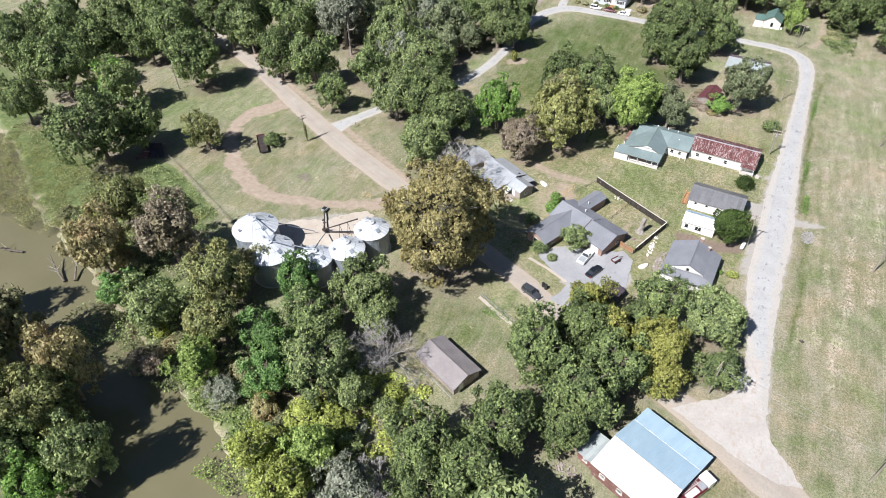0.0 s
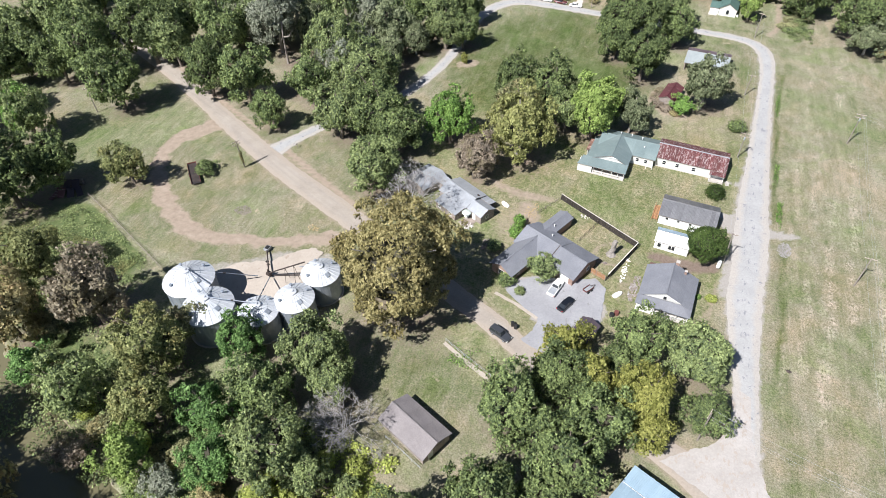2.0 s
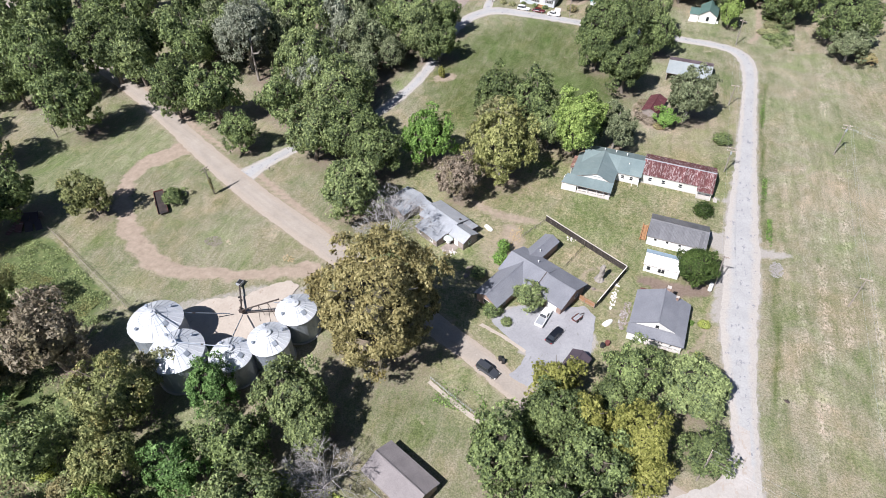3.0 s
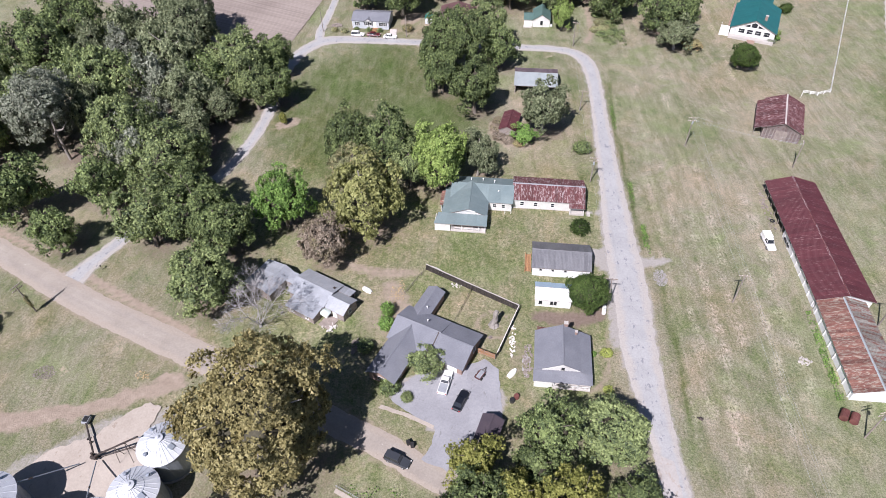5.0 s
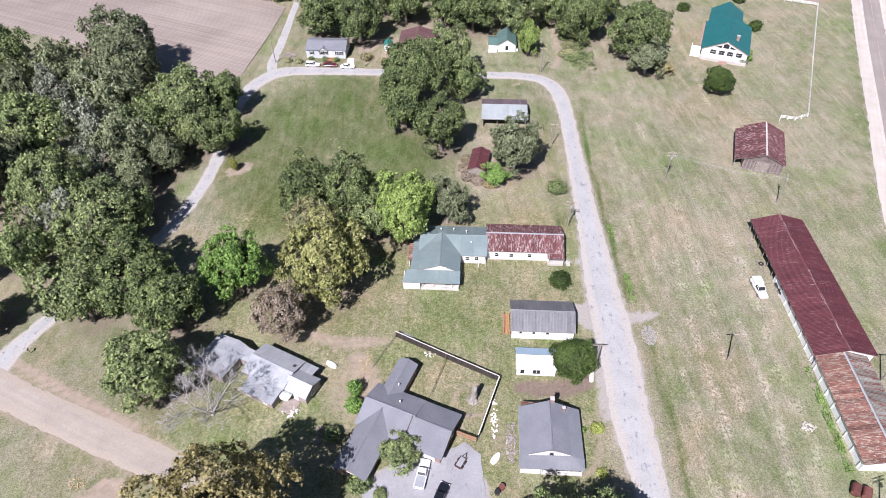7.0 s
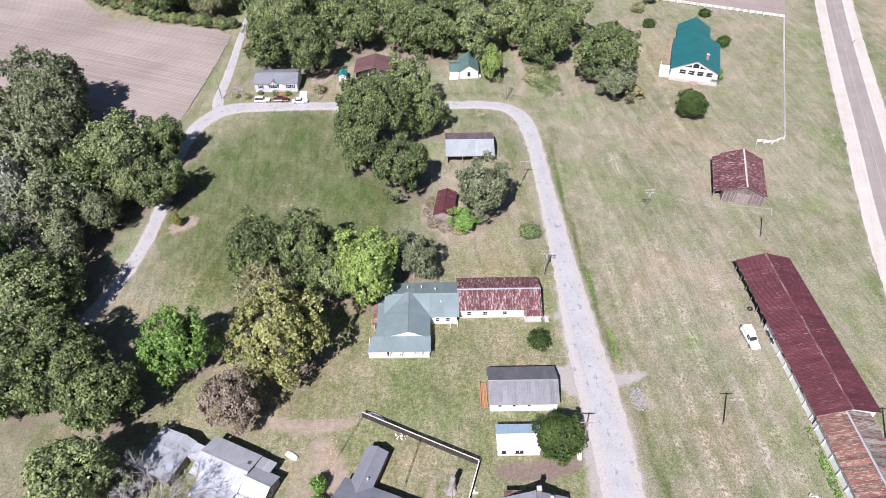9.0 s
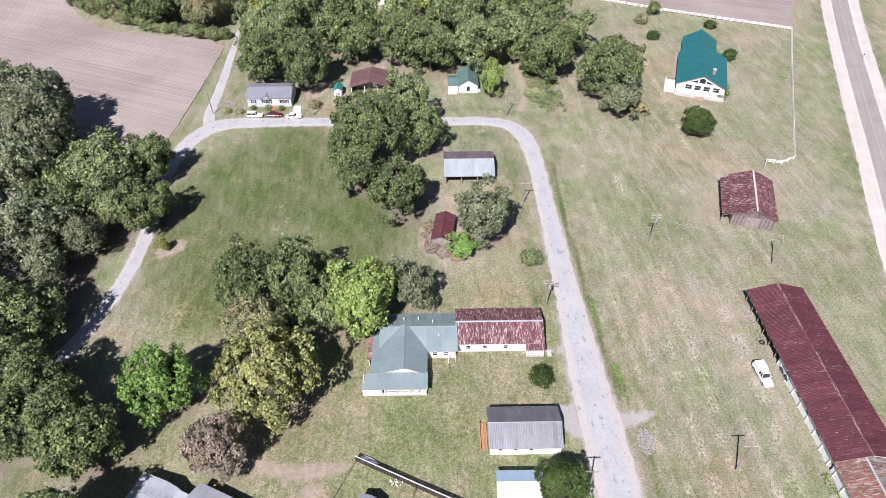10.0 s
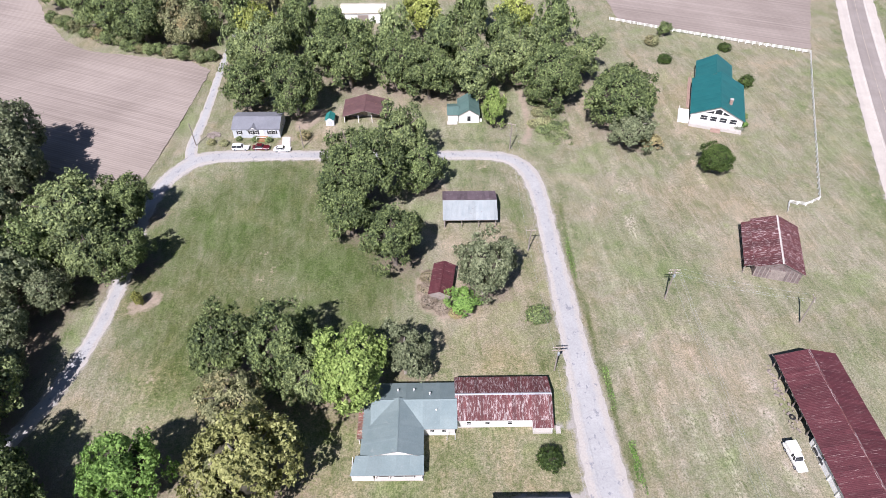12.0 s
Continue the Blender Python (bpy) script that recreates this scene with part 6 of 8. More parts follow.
def little_house():
    h = thing("house", -9, 266, 0, 0, "small white cottage with a dark green metal roof", "house")
    foundation(h, -2.7, -3.4, 3.1, 5.2)
    gable(h, -2.8, -3.5, 3.2, 5.3, 2.6, 4.5, "v", white_siding, pine_metal, sheet=1.5, over=0.25, roof_label="grey-green metal roof")
    gable(h, -6.0, -2.6, -2.8, 3.2, 2.2, 3.1, "u", white_siding, pine_metal, sheet=1.5, over=0.25, sides="wsn", roof_label="sage-green metal roof")
    window(h, 0.2, -3.5, 1.6, "s", 0.9, 1.4, trim_black)
    door(h, -4.6, -2.6, "s")
    part("porch_floor", boxed(-6.2, -4.2, 0, -3.2, -2.7, 0.3), concrete, h)
    part("air_unit", boxed(3.4, -2.9, 0, 4.1, -2.2, 0.8, bevel=0.03), white_metal, h)
    return h


little_house()


def mobile_home():
    h = thing("house", -70.2, 260.2, 0, 0, "pale grey mobile home with a slate roof and dark shutters", "house")
    part("skirt", boxed(-6.6, -4.1, -0.2, 6.6, 4.2, 0.6), concrete, h)
    gable(h, -6.7, -4.2, 6.7, 4.3, 3.0, 4.3, "u", pale_siding, grey_shingle, over=0.25, roof_label="slate-grey shingle roof")
    # small gable over the middle
    part("gable_face", slab([(-2.3, -4.42, 2.75), (0.7, -4.42, 2.75), (-0.8, -4.42, 3.75)], 0, (0, 0.1, 0)), white_siding, h)
    for s in (-1, 1):
        part("roof", slab([(-0.8 + s * 1.75, -4.6, 2.72), (-0.8, -4.6, 3.9), (-0.8, -2.3, 3.9), (-0.8 + s * 1.75, -3.6, 2.95)], 0.1), grey_shingle, h)
    for u in (-4.8, -1.4, 0.0, 4.0, 5.2):
        window(h, u, -4.2, 1.9, "s", 0.8, 1.2, shutters=trim_black)
    door(h, 1.6, -4.2, "s", z=0.62)
    part("deck", boxed(0.2, -6.2, 0.0, 3.2, -4.3, 0.6), cut_wood, h, "weathered wooden front deck")
    for u in (0.3, 3.1):
        post(h, u, -6.1, 0.603, 1.5, white_paint, 0.09)
    part("deck_rail", boxed(0.36, -6.14, 1.4, 3.04, -6.06, 1.48), white_paint, h)
    window(h, 6.7, 0, 1.9, "e", 0.9, 1.2)
    return h


mobile_home()


def red_roof_house():
    h = thing("house", -39.5, 265.8, 0, 0, "low house with a dark red roof and an open front", "house")
    gable(h, -6.2, -2.8, 6.2, 5.6, 2.5, 4.3, "v", weathered_board, dull_red_metal, sheet=2.0, over=0.4, sides="wen", at=0.5, roof_label="dull purple-red metal roof")
    for u in (-6.1, -2.0, 2.0, 6.1):
        post(h, u, -2.7, 0, 2.5, white_paint, 0.16)
    part("inner_wall", boxed(-6, 0.6, 0, 6, 0.75, 2.6), weathered_board, h)
    door(h, 1.0, 0.6, "s")
    return h


red_roof_house()


def green_shed():
    h = thing("shed", -49.8, 263.2, 0, 0, "small garden shed with a green metal roof", "shed")
    gable(h, -1.2, -1.6, 1.2, 1.6, 2.1, 2.9, "v", pale_siding, green_paint, over=0.2, roof_label="green metal roof")
    door(h, 0, -1.6, "s", 1.2, 1.9, material=pale_siding)
    return h


green_shed()


def teal_house():
    h = thing("house", 56.6, 261.9, 0, -18, "large white house with a teal metal roof and glazed gable", "house")
    # front block with a wide glazed gable, and the narrower back
    foundation(h, 0.1, 0.1, 14.3, 20)
    gable(h, 0.0, 0.0, 14.4, 20.0, 3.2, 6.6, "v", white_siding, teal_metal, sheet=2.2, over=0.5, at=0.5, roof_label="teal metal roof")
    gable(h, 0.8, 20.0, 11.2, 32.0, 3.1, 6.2, "v", white_siding, teal_metal, sheet=2.2, over=0.4, sides="wen", roof_label="teal metal roof")
    for k, u in enumerate((3.6, 6.3, 9.0, 11.8)):
        window(h, u, 0, 2.4, "s", 2.0, 1.6, shutters=None)
    part("door_panel", boxed(1.0, -0.06, 0.9, 1.9, -0.003, 2.9), pale_siding, h)
    for outline in ([(3.7, -0.03, 4.1), (5.9, -0.03, 4.1), (5.9, -0.03, 5.0)], [(6.3, -0.03, 4.1), (8.1, -0.03, 4.1), (8.1, -0.03, 5.3), (7.2, -0.03, 5.75), (6.3, -0.03, 5.3)], [(8.5, -0.03, 4.1), (10.7, -0.03, 4.1), (8.5, -0.03, 5.0)]):
        part("pane", slab(outline, 0, (0, 0.027, 0)), glass_dark, h, "dark gable glazing")
    part("porch_floor", boxed(-0.2, -2.2, 0, 14.5, -0.1, 0.8), concrete, h)
    steps(h, 7.4, -2.2, "s", 4, 2.6, brick_wall)
    part("side_deck", boxed(-3.4, -0.8, 0, -0.3, 5.5, 0.9), white_paint, h, "white side deck with rails")
    for v in (-0.7, 1.4, 3.5, 5.4):
        post(h, -3.3, v, 0.903, 2.0, white_paint)
    part("deck_rail", boxed(-3.34, -0.6, 1.85, -3.26, 5.3, 1.95), white_paint, h)
    for k in range(7):
        part("side_post", boxed(-1.0, 9 + 2.6 * k, 0, -0.85, 9.15 + 2.6 * k, 2.7), brick_wall, h)
    part("side_terrace", boxed(-1.2, 8.0, 0, -0.1, 26, 0.25), brick_wall, h, "red brick terrace along the side")
    chimney(h, 10.2, 4.6, 4.6, 6.9, 0.9)
    window(h, 14.4, 6, 2.0, "e", 1.2, 1.4)
    window(h, 14.4, 12, 2.0, "e", 1.2, 1.4)
    steps(h, 14.5, 3.0, "e", 4, 1.6, white_paint)
    return h


teal_house()


def red_barn():
    h = thing("barn", 60.2, 206.4, 0, -16, "weathered wooden barn with a rusty red metal roof", "barn")
    gable(h, -4.9, -7.6, 4.9, 7.8, 3.4, 5.6, "v", barn_board, barn_rust_metal, sheet=0.9, over=0.5, cap=concrete, roof_label="rust-streaked red metal roof")
    # lean-to along the far side
    roof_slope(h, (-7.2, -7.4, 2.3), (-7.2, 7.6, 2.3), (-5.3, 7.6, 3.2), (-5.3, -7.4, 3.2), barn_rust_metal, 0.9)
    for v in (-7.2, -3.4, 0.4, 4.2, 7.4):
        post(h, -7.0, v, 0, 2.3, old_wood, 0.16)
    part("barn_door", boxed(-1.6, -7.67, 0, 1.6, -7.604, 3.0), old_wood, h)
    for k in range(11):
        part("board", boxed(-4.8 + 0.88 * k, -7.68, 0.0, -4.62 + 0.88 * k, -7.604, 3.2), old_wood, h)
    return h


red_barn()


def long_shed():
    h = thing("shed", 49.0, 137.2, 0, 1.8, "very long open-sided shed with a maroon metal roof", "shed")
    gable(h, 0.9, 0.0, 12.3, 38.6, 3.0, 4.7, "v", white_metal, maroon_metal, sheet=0.9, over=0.5, at=0.5, sides="es", cap=rust_metal, roof_label="maroon ribbed metal roof")
    part("wall", slab([(0.9, 0, 0), (0.9, 22, 0), (0.9, 22, 2.9), (0.9, 0, 2.9)], 0, (0.14, 0, 0)), white_metal, h)
    for k in range(6):
        post(h, 1.0, 23.5 + 3.0 * k, 0, 3.0, old_wood, 0.18)
        part("brace", tubes([((1.0, 23.5 + 3.0 * k, 1.8), (0.4, 24.6 + 3.0 * k, 2.7), 0.06)], 6), old_wood, h)
    for k in range(8):
        part("wall_post", boxed(0.74, 0.4 + 2.9 * k, 0, 0.88, 0.54 + 2.9 * k, 2.7), white_paint, h)
    part("back_wall", boxed(11.9, 22, 0, 12.05, 38.4, 2.8), weathered_board, h)
    # black panels on the closed wall stand in for shade inside openings
    for v in (5.0, 9.0, 13.0, 17.5):
        part("dark_opening", boxed(0.84, v, 1.9, 0.897, v + 1.2, 2.6), trim_black, h)
    return h


long_shed()


def old_shed():
    h = thing("shed", 50.0, 114.6, 0, 1.0, "old shed with a rust-brown metal roof and white wall", "shed")
    gable(h, 0.3, 0.0, 9.6, 22.0, 2.8, 4.2, "v", white_metal, old_rust_metal, sheet=0.9, over=0.4, sides="wesn", cap=barn_silver, roof_label="rust-brown patched metal roof")
    roof_slope(h, (10.05, 22.38, 2.85), (10.05, -0.38, 2.85), (5.2, -0.38, 4.36), (5.2, 22.38, 4.36), patched_metal, 0.9, label="grey-green patched roof slope")
    for k in range(8):
        part("wall_post", boxed(0.14, 0.6 + 2.9 * k, 0, 0.28, 0.74 + 2.9 * k, 2.6), white_paint, h)
    return h


old_shed()


def hay_shed():
    h = thing("shed", -10.3, 222.3, 0, 0, "open shed with a silver metal roof and rusty patches", "shed")
    gable(h, -6.4, -5.0, 6.4, 5.2, 2.7, 4.3, "u", weathered_board, barn_silver, sheet=0.9, over=0.3, sides="wn", roof_label="silver and rust metal roof")
    roof_slope(h, (6.74, 5.58, 2.82), (-6.74, 5.58, 2.82), (-6.74, 0.10, 4.56), (6.74, 0.10, 4.56), purple_metal, 0.9, label="dull purple-brown metal roof slope")
    for u in (-6.2, -2.1, 2.1, 6.2):
        post(h, u, -4.9, 0, 2.7, old_wood, 0.16)
    part("wall", boxed(6.2, -0.5, 0, 6.34, 5.0, 2.7), weathered_board, h)
    return h


hay_shed()


def tumbledown_shed():
    h = thing("shed", -17.4, 198.4, 0, -8, "low tumbledown shed with a maroon roof among brush", "shed")
    gable(h, -2.2, -4.4, 2.2, 4.4, 2.0, 3.0, "v", weathered_board, maroon_metal, sheet=0.9, over=0.3, roof_label="faded maroon metal roof")
    return h


tumbledown_shed()


def ruined_shed():
    h = thing("shed", -154.0, 92.4, 0, 28, "fallen shed with dark purple-brown roof sheets", "shed")
    for k, (u, v, z, turn, tip, w) in enumerate(((-2.2, 0.6, 1.3, 4, 24, 2.0), (-0.4, 0.2, 1.5, -3, 20, 1.9), (1.5, 0.4, 1.2, 6, 26, 2.0), (-1.4, -2.4, 0.7, -12, 34, 1.9), (0.9, -2.3, 0.6, 10, 28, 1.8), (2.9, -1.6, 0.5, 24, 16, 1.5), (-3.2, -2.6, 0.4, -28, 14, 1.4))):
        part("roof_sheet", boxed(-w / 2, -1.6, -0.03, w / 2, 1.6, 0.03), plum_shingle if k % 3 else faded_red_metal, h).matrix_basis = pose(u, v, z, tip, 0, turn)
    for u, v in ((-2.8, 1.9), (0.2, 2.0), (2.6, 1.8)):
        post(h, u, v, 0, 1.9, old_wood)
    part("wall", boxed(-3.2, 2.1, 0, 3.0, 2.22, 1.7), weathered_board, h)
    return h


ruined_shed()


def far_hall():
    h = thing("building", -45, 331.5, 0, 0, "pale metal building beyond the trees", "building")
    gable(h, -8, -4, 8, 4, 4.0, 5.2, "u", white_metal, tan_metal, sheet=2.0, over=0.4)
    part("garage_door", boxed(-2, -4.07, 0.1, 2, -4.003, 3.2), old_wood, h)
    return h


far_hall()


# ---- grain bins ----
def grain_bin(x, y, r, eave, top, label):
    h = thing("grain_bin", x, y, 0, (x * 7) % 60, label, "grain bin", "grain bins by the yard")
    part("base", lathe([(r + 0.3, -0.2), (r + 0.3, 0.15)], 36), concrete, h)
    rings = int(eave / 0.85)
    profile = []
    for k in range(rings):
        z0, z1 = 0.16 + (eave - 0.16) * k / rings, 0.16 + (eave - 0.16) * (k + 1) / rings
        profile += [(r, z0), (r + 0.014, z0 + 0.1), (r, z0 + 0.22), (r + 0.014, z0 + 0.42), (r, z0 + 0.6), (r + 0.02, z1 - 0.05)]
    part("wall", lathe(profile + [(r, eave)], 40), bin_steel, h, "corrugated galvanised steel wall")
    for k in range(14):
        a = k * math.tau / 14
        part("stiffener", boxed(-0.04, r + 0.022, 0.2, 0.04, r + 0.06, eave - 0.1), bin_steel, h).matrix_basis = pose(0, 0, 0, 0, 0, math.degrees(a))
    n = 26
    cap_r = 0.75
    sheet = slab([(-(r + 0.25) * math.tan(math.pi / n), -(r + 0.25), eave - 0.1), ((r + 0.25) * math.tan(math.pi / n), -(r + 0.25), eave - 0.1), (cap_r * math.tan(math.pi / n), -cap_r, top - 0.3), (-cap_r * math.tan(math.pi / n), -cap_r, top - 0.3)], 0.03)
    rib_a, rib_b = ((r + 0.25) * math.tan(math.pi / n), -(r + 0.25), eave - 0.08), (cap_r * math.tan(math.pi / n), -cap_r, top - 0.28)
    tube(sheet, rib_a, rib_b, 0.06, 0.05, 4)
    me = mesh_of("roof_sheet", sheet, bin_roof_steel)
    for k in range(n):
        shared("roof_sheet", me, h, pose(0, 0, 0, 0, 0, 360 * k / n))
    part("cap", lathe([(cap_r + 0.12, top - 0.32), (cap_r + 0.12, top - 0.05), (0.3, top + 0.12), (0.28, top + 0.3), (0.02, top + 0.34)], 20), bin_roof_steel, h, "round steel roof cap")
    hatch = part("hatch", boxed(-0.45, -0.5, 0, 0.45, 0.5, 0.2, bevel=0.03), bin_steel, h)
    slope = math.degrees(math.atan2(top - eave, r))
    hatch.matrix_basis = pose(0, 0, 0, 0, 0, 40) @ pose(0, -r * 0.62, eave + (top - eave) * 0.40, slope)
    for a in (120, 200, 300):
        part("roof_vent", lathe([(0.22, 0), (0.22, 0.45), (0.34, 0.46), (0.3, 0.62), (0.05, 0.68)], 12), bin_steel, h).matrix_basis = pose(0, 0, 0, 0, 0, a) @ pose(0, -r * 0.75, eave + (top - eave) * 0.26)
    ladder = part("ladder", tubes([((-0.22, -r - 0.2, 0.3), (-0.22, -r - 0.2, eave + 0.2), 0.03), ((0.22, -r - 0.2, 0.3), (0.22, -r - 0.2, eave + 0.2), 0.03)], 5), bin_steel, h)
    for k in range(int(eave / 0.5)):
        part("rung", tubes([((-0.22, -r - 0.2, 0.5 + 0.5 * k), (0.22, -r - 0.2, 0.5 + 0.5 * k), 0.02)], 5), bin_steel, ladder)
    ring = part("roof_ring", lathe([(r * 0.55, eave + (top - eave) * 0.45 + 0.02), (r * 0.55, eave + (top - eave) * 0.45 + 0.09), (r * 0.53, eave + (top - eave) * 0.47 + 0.09)], 30, cap=False), bin_steel, h)
    return h


grain_bin(-96.9, 75.4, 5.2, 7.2, 9.8, "broad galvanised grain bin with a shining conical roof")
grain_bin(-88.2, 71.0, 5.1, 7.2, 9.8, "broad galvanised grain bin beside the trees")
grain_bin(-78.6, 74.7, 3.95, 6.2, 8.2, "galvanised grain bin half behind treetops")
grain_bin(-73.7, 80.4, 4.0, 6.4, 8.4, "galvanised grain bin with a white-bright conical roof")
grain_bin(-72.6, 88.8, 4.0, 6.4, 8.4, "galvanised grain bin beside the big sycamore")


# ---- poles and wires ----
def utility_pole(x, y, h, arm_turn=0.0, arms=1, label="weathered wooden utility pole with a crossarm", lean=0.0, transformer=False):
    p = thing("utility_pole", x, y, 0, arm_turn, label, "utility pole")
    top = (lean * h, 0, h)
    part("shaft", tubes([((0, 0, -0.4), top, 0.16, 0.11)], 10), pole_wood, p)
    for k in range(arms):
        z = h - 0.45 - 0.9 * k
        arm = part("crossarm", boxed(lean * z - 1.2, 0.125, z - 0.07, lean * z + 1.2, 0.245, z + 0.07), fence_wood, p, "pale bleached crossarm")
        for s in (-1.05, -0.5, 0.5, 1.05):
            part("insulator", lathe([(0.05, 0), (0.06, 0.1), (0.03, 0.16)], 8), stone_white, arm).matrix_basis = pose(lean * z + s, 0.185, z + 0.073)
        for s in (-1, 1):
            part("brace", tubes([((lean * z + s * 0.62, 0.16, z - 0.075), (lean * z + s * 0.12, 0.15, z - 0.7), 0.02)], 5), dark_steel, arm)
    if transformer:
        part("transformer", lathe([(0.2, 0), (0.24, 0.05), (0.24, 0.75), (0.2, 0.8), (0.06, 0.82), (0.06, 0.95)], 14), barn_silver, p, "grey drum transformer").matrix_basis = pose(lean * h, -0.42, h - 2.0)
    return p


POLES = {
    "field_south": (33.5, 137.0, 8.7), "field_north": (31.7, 193.8, 9.6), "barn": (58.7, 186.7, 8.4), "corner": (2.2, 249.2, 8.8), "wing": (4.8, 175.4, 8.0),
    "grove": (3.1, 209.1, 7.0), "cottage": (6.6, 132.8, 9.2), "junction": (8.1, 85.4, 9.4), "verge": (36.3, 80.5, 9.0)}
utility_pole(*POLES["field_south"])
utility_pole(*POLES["field_north"], arms=2, transformer=True)
utility_pole(*POLES["barn"], arm_turn=70)
utility_pole(*POLES["corner"], arm_turn=-20)
utility_pole(*POLES["wing"], arms=2, transformer=True)
utility_pole(*POLES["grove"], lean=0.03)
utility_pole(*POLES["cottage"], lean=-0.06)
utility_pole(*POLES["junction"], arm_turn=75)
utility_pole(*POLES["verge"], arm_turn=60, arms=2, transformer=True)
utility_pole(-56.2, 250.9, 7.5, 0, 0, "plain wooden service pole before the mobile home")
utility_pole(-87.0, 252.5, 7.5, 0, 0, "plain wooden service pole by the lane")
utility_pole(62.0, 133.5, 8.4, 0)
utility_pole(50.6, 106.8, 9.0, 20, 2, transformer=True)
utility_pole(-176.2, 123.2, 8.5, 60)
ivy_pole = utility_pole(-117.0, 118.6, 9.0, 70, 2, "leaning wooden utility pole wrapped in ivy", lean=-0.05)
ivy, _shell, _faces = leaf_cloud(55, 0.42, 3.6, 900, 0.24, 10, 5, low=-1.0)
part_ivy = new("ivy", blades_mesh("ivy", ivy + np.array([-0.2, 0, 3.4]), LEAVES["elm"]))
part_ivy.parent = ivy_pole


def wire(a, b, sag, offset):
    """A sagging line between two poles."""
    (ax, ay, ah), (bx, by, bh) = a, b
    way = Vector((bx - ax, by - ay, 0)).normalized()
    side = Vector((-way.y, way.x, 0)) * offset
    pts = []
    for k in range(13):
        t = k / 12
        pts.append(Vector((ax + (bx - ax) * t, ay + (by - ay) * t, (ah - 0.3) + (bh - ah) * t - sag * 4 * t * (1 - t))) + side)
    w = thing("cable", *pts[0], 0, "thin sagging power cable between poles", "cable", "power cables")
    bm = bmesh.new()
    rings = [[bm.verts.new(p - pts[0] + side.normalized() * s + Vector((0, 0, z))) for s, z in ((-0.012, 0), (0, 0.012), (0.012, 0), (0, -0.012))] for p in pts]
    for lo, hi in zip(rings, rings[1:]):
        for k in range(4):
            bm.faces.new((lo[k - 1], lo[k], hi[k], hi[k - 1]))
    part("strand", bm, silver_metal, w)


for a, b in (("field_north", "barn"), ("junction", "verge"), ("field_south", "field_north"), ("wing", "grove"), ("grove", "corner"), ("cottage", "wing"), ("verge", "field_south")):
    for off in (-1.0, 1.0) if a in ("wing", "grove", "cottage") else (-1.05, -0.5, 1.05):
        wire(POLES[a], POLES[b], 0.9, off)


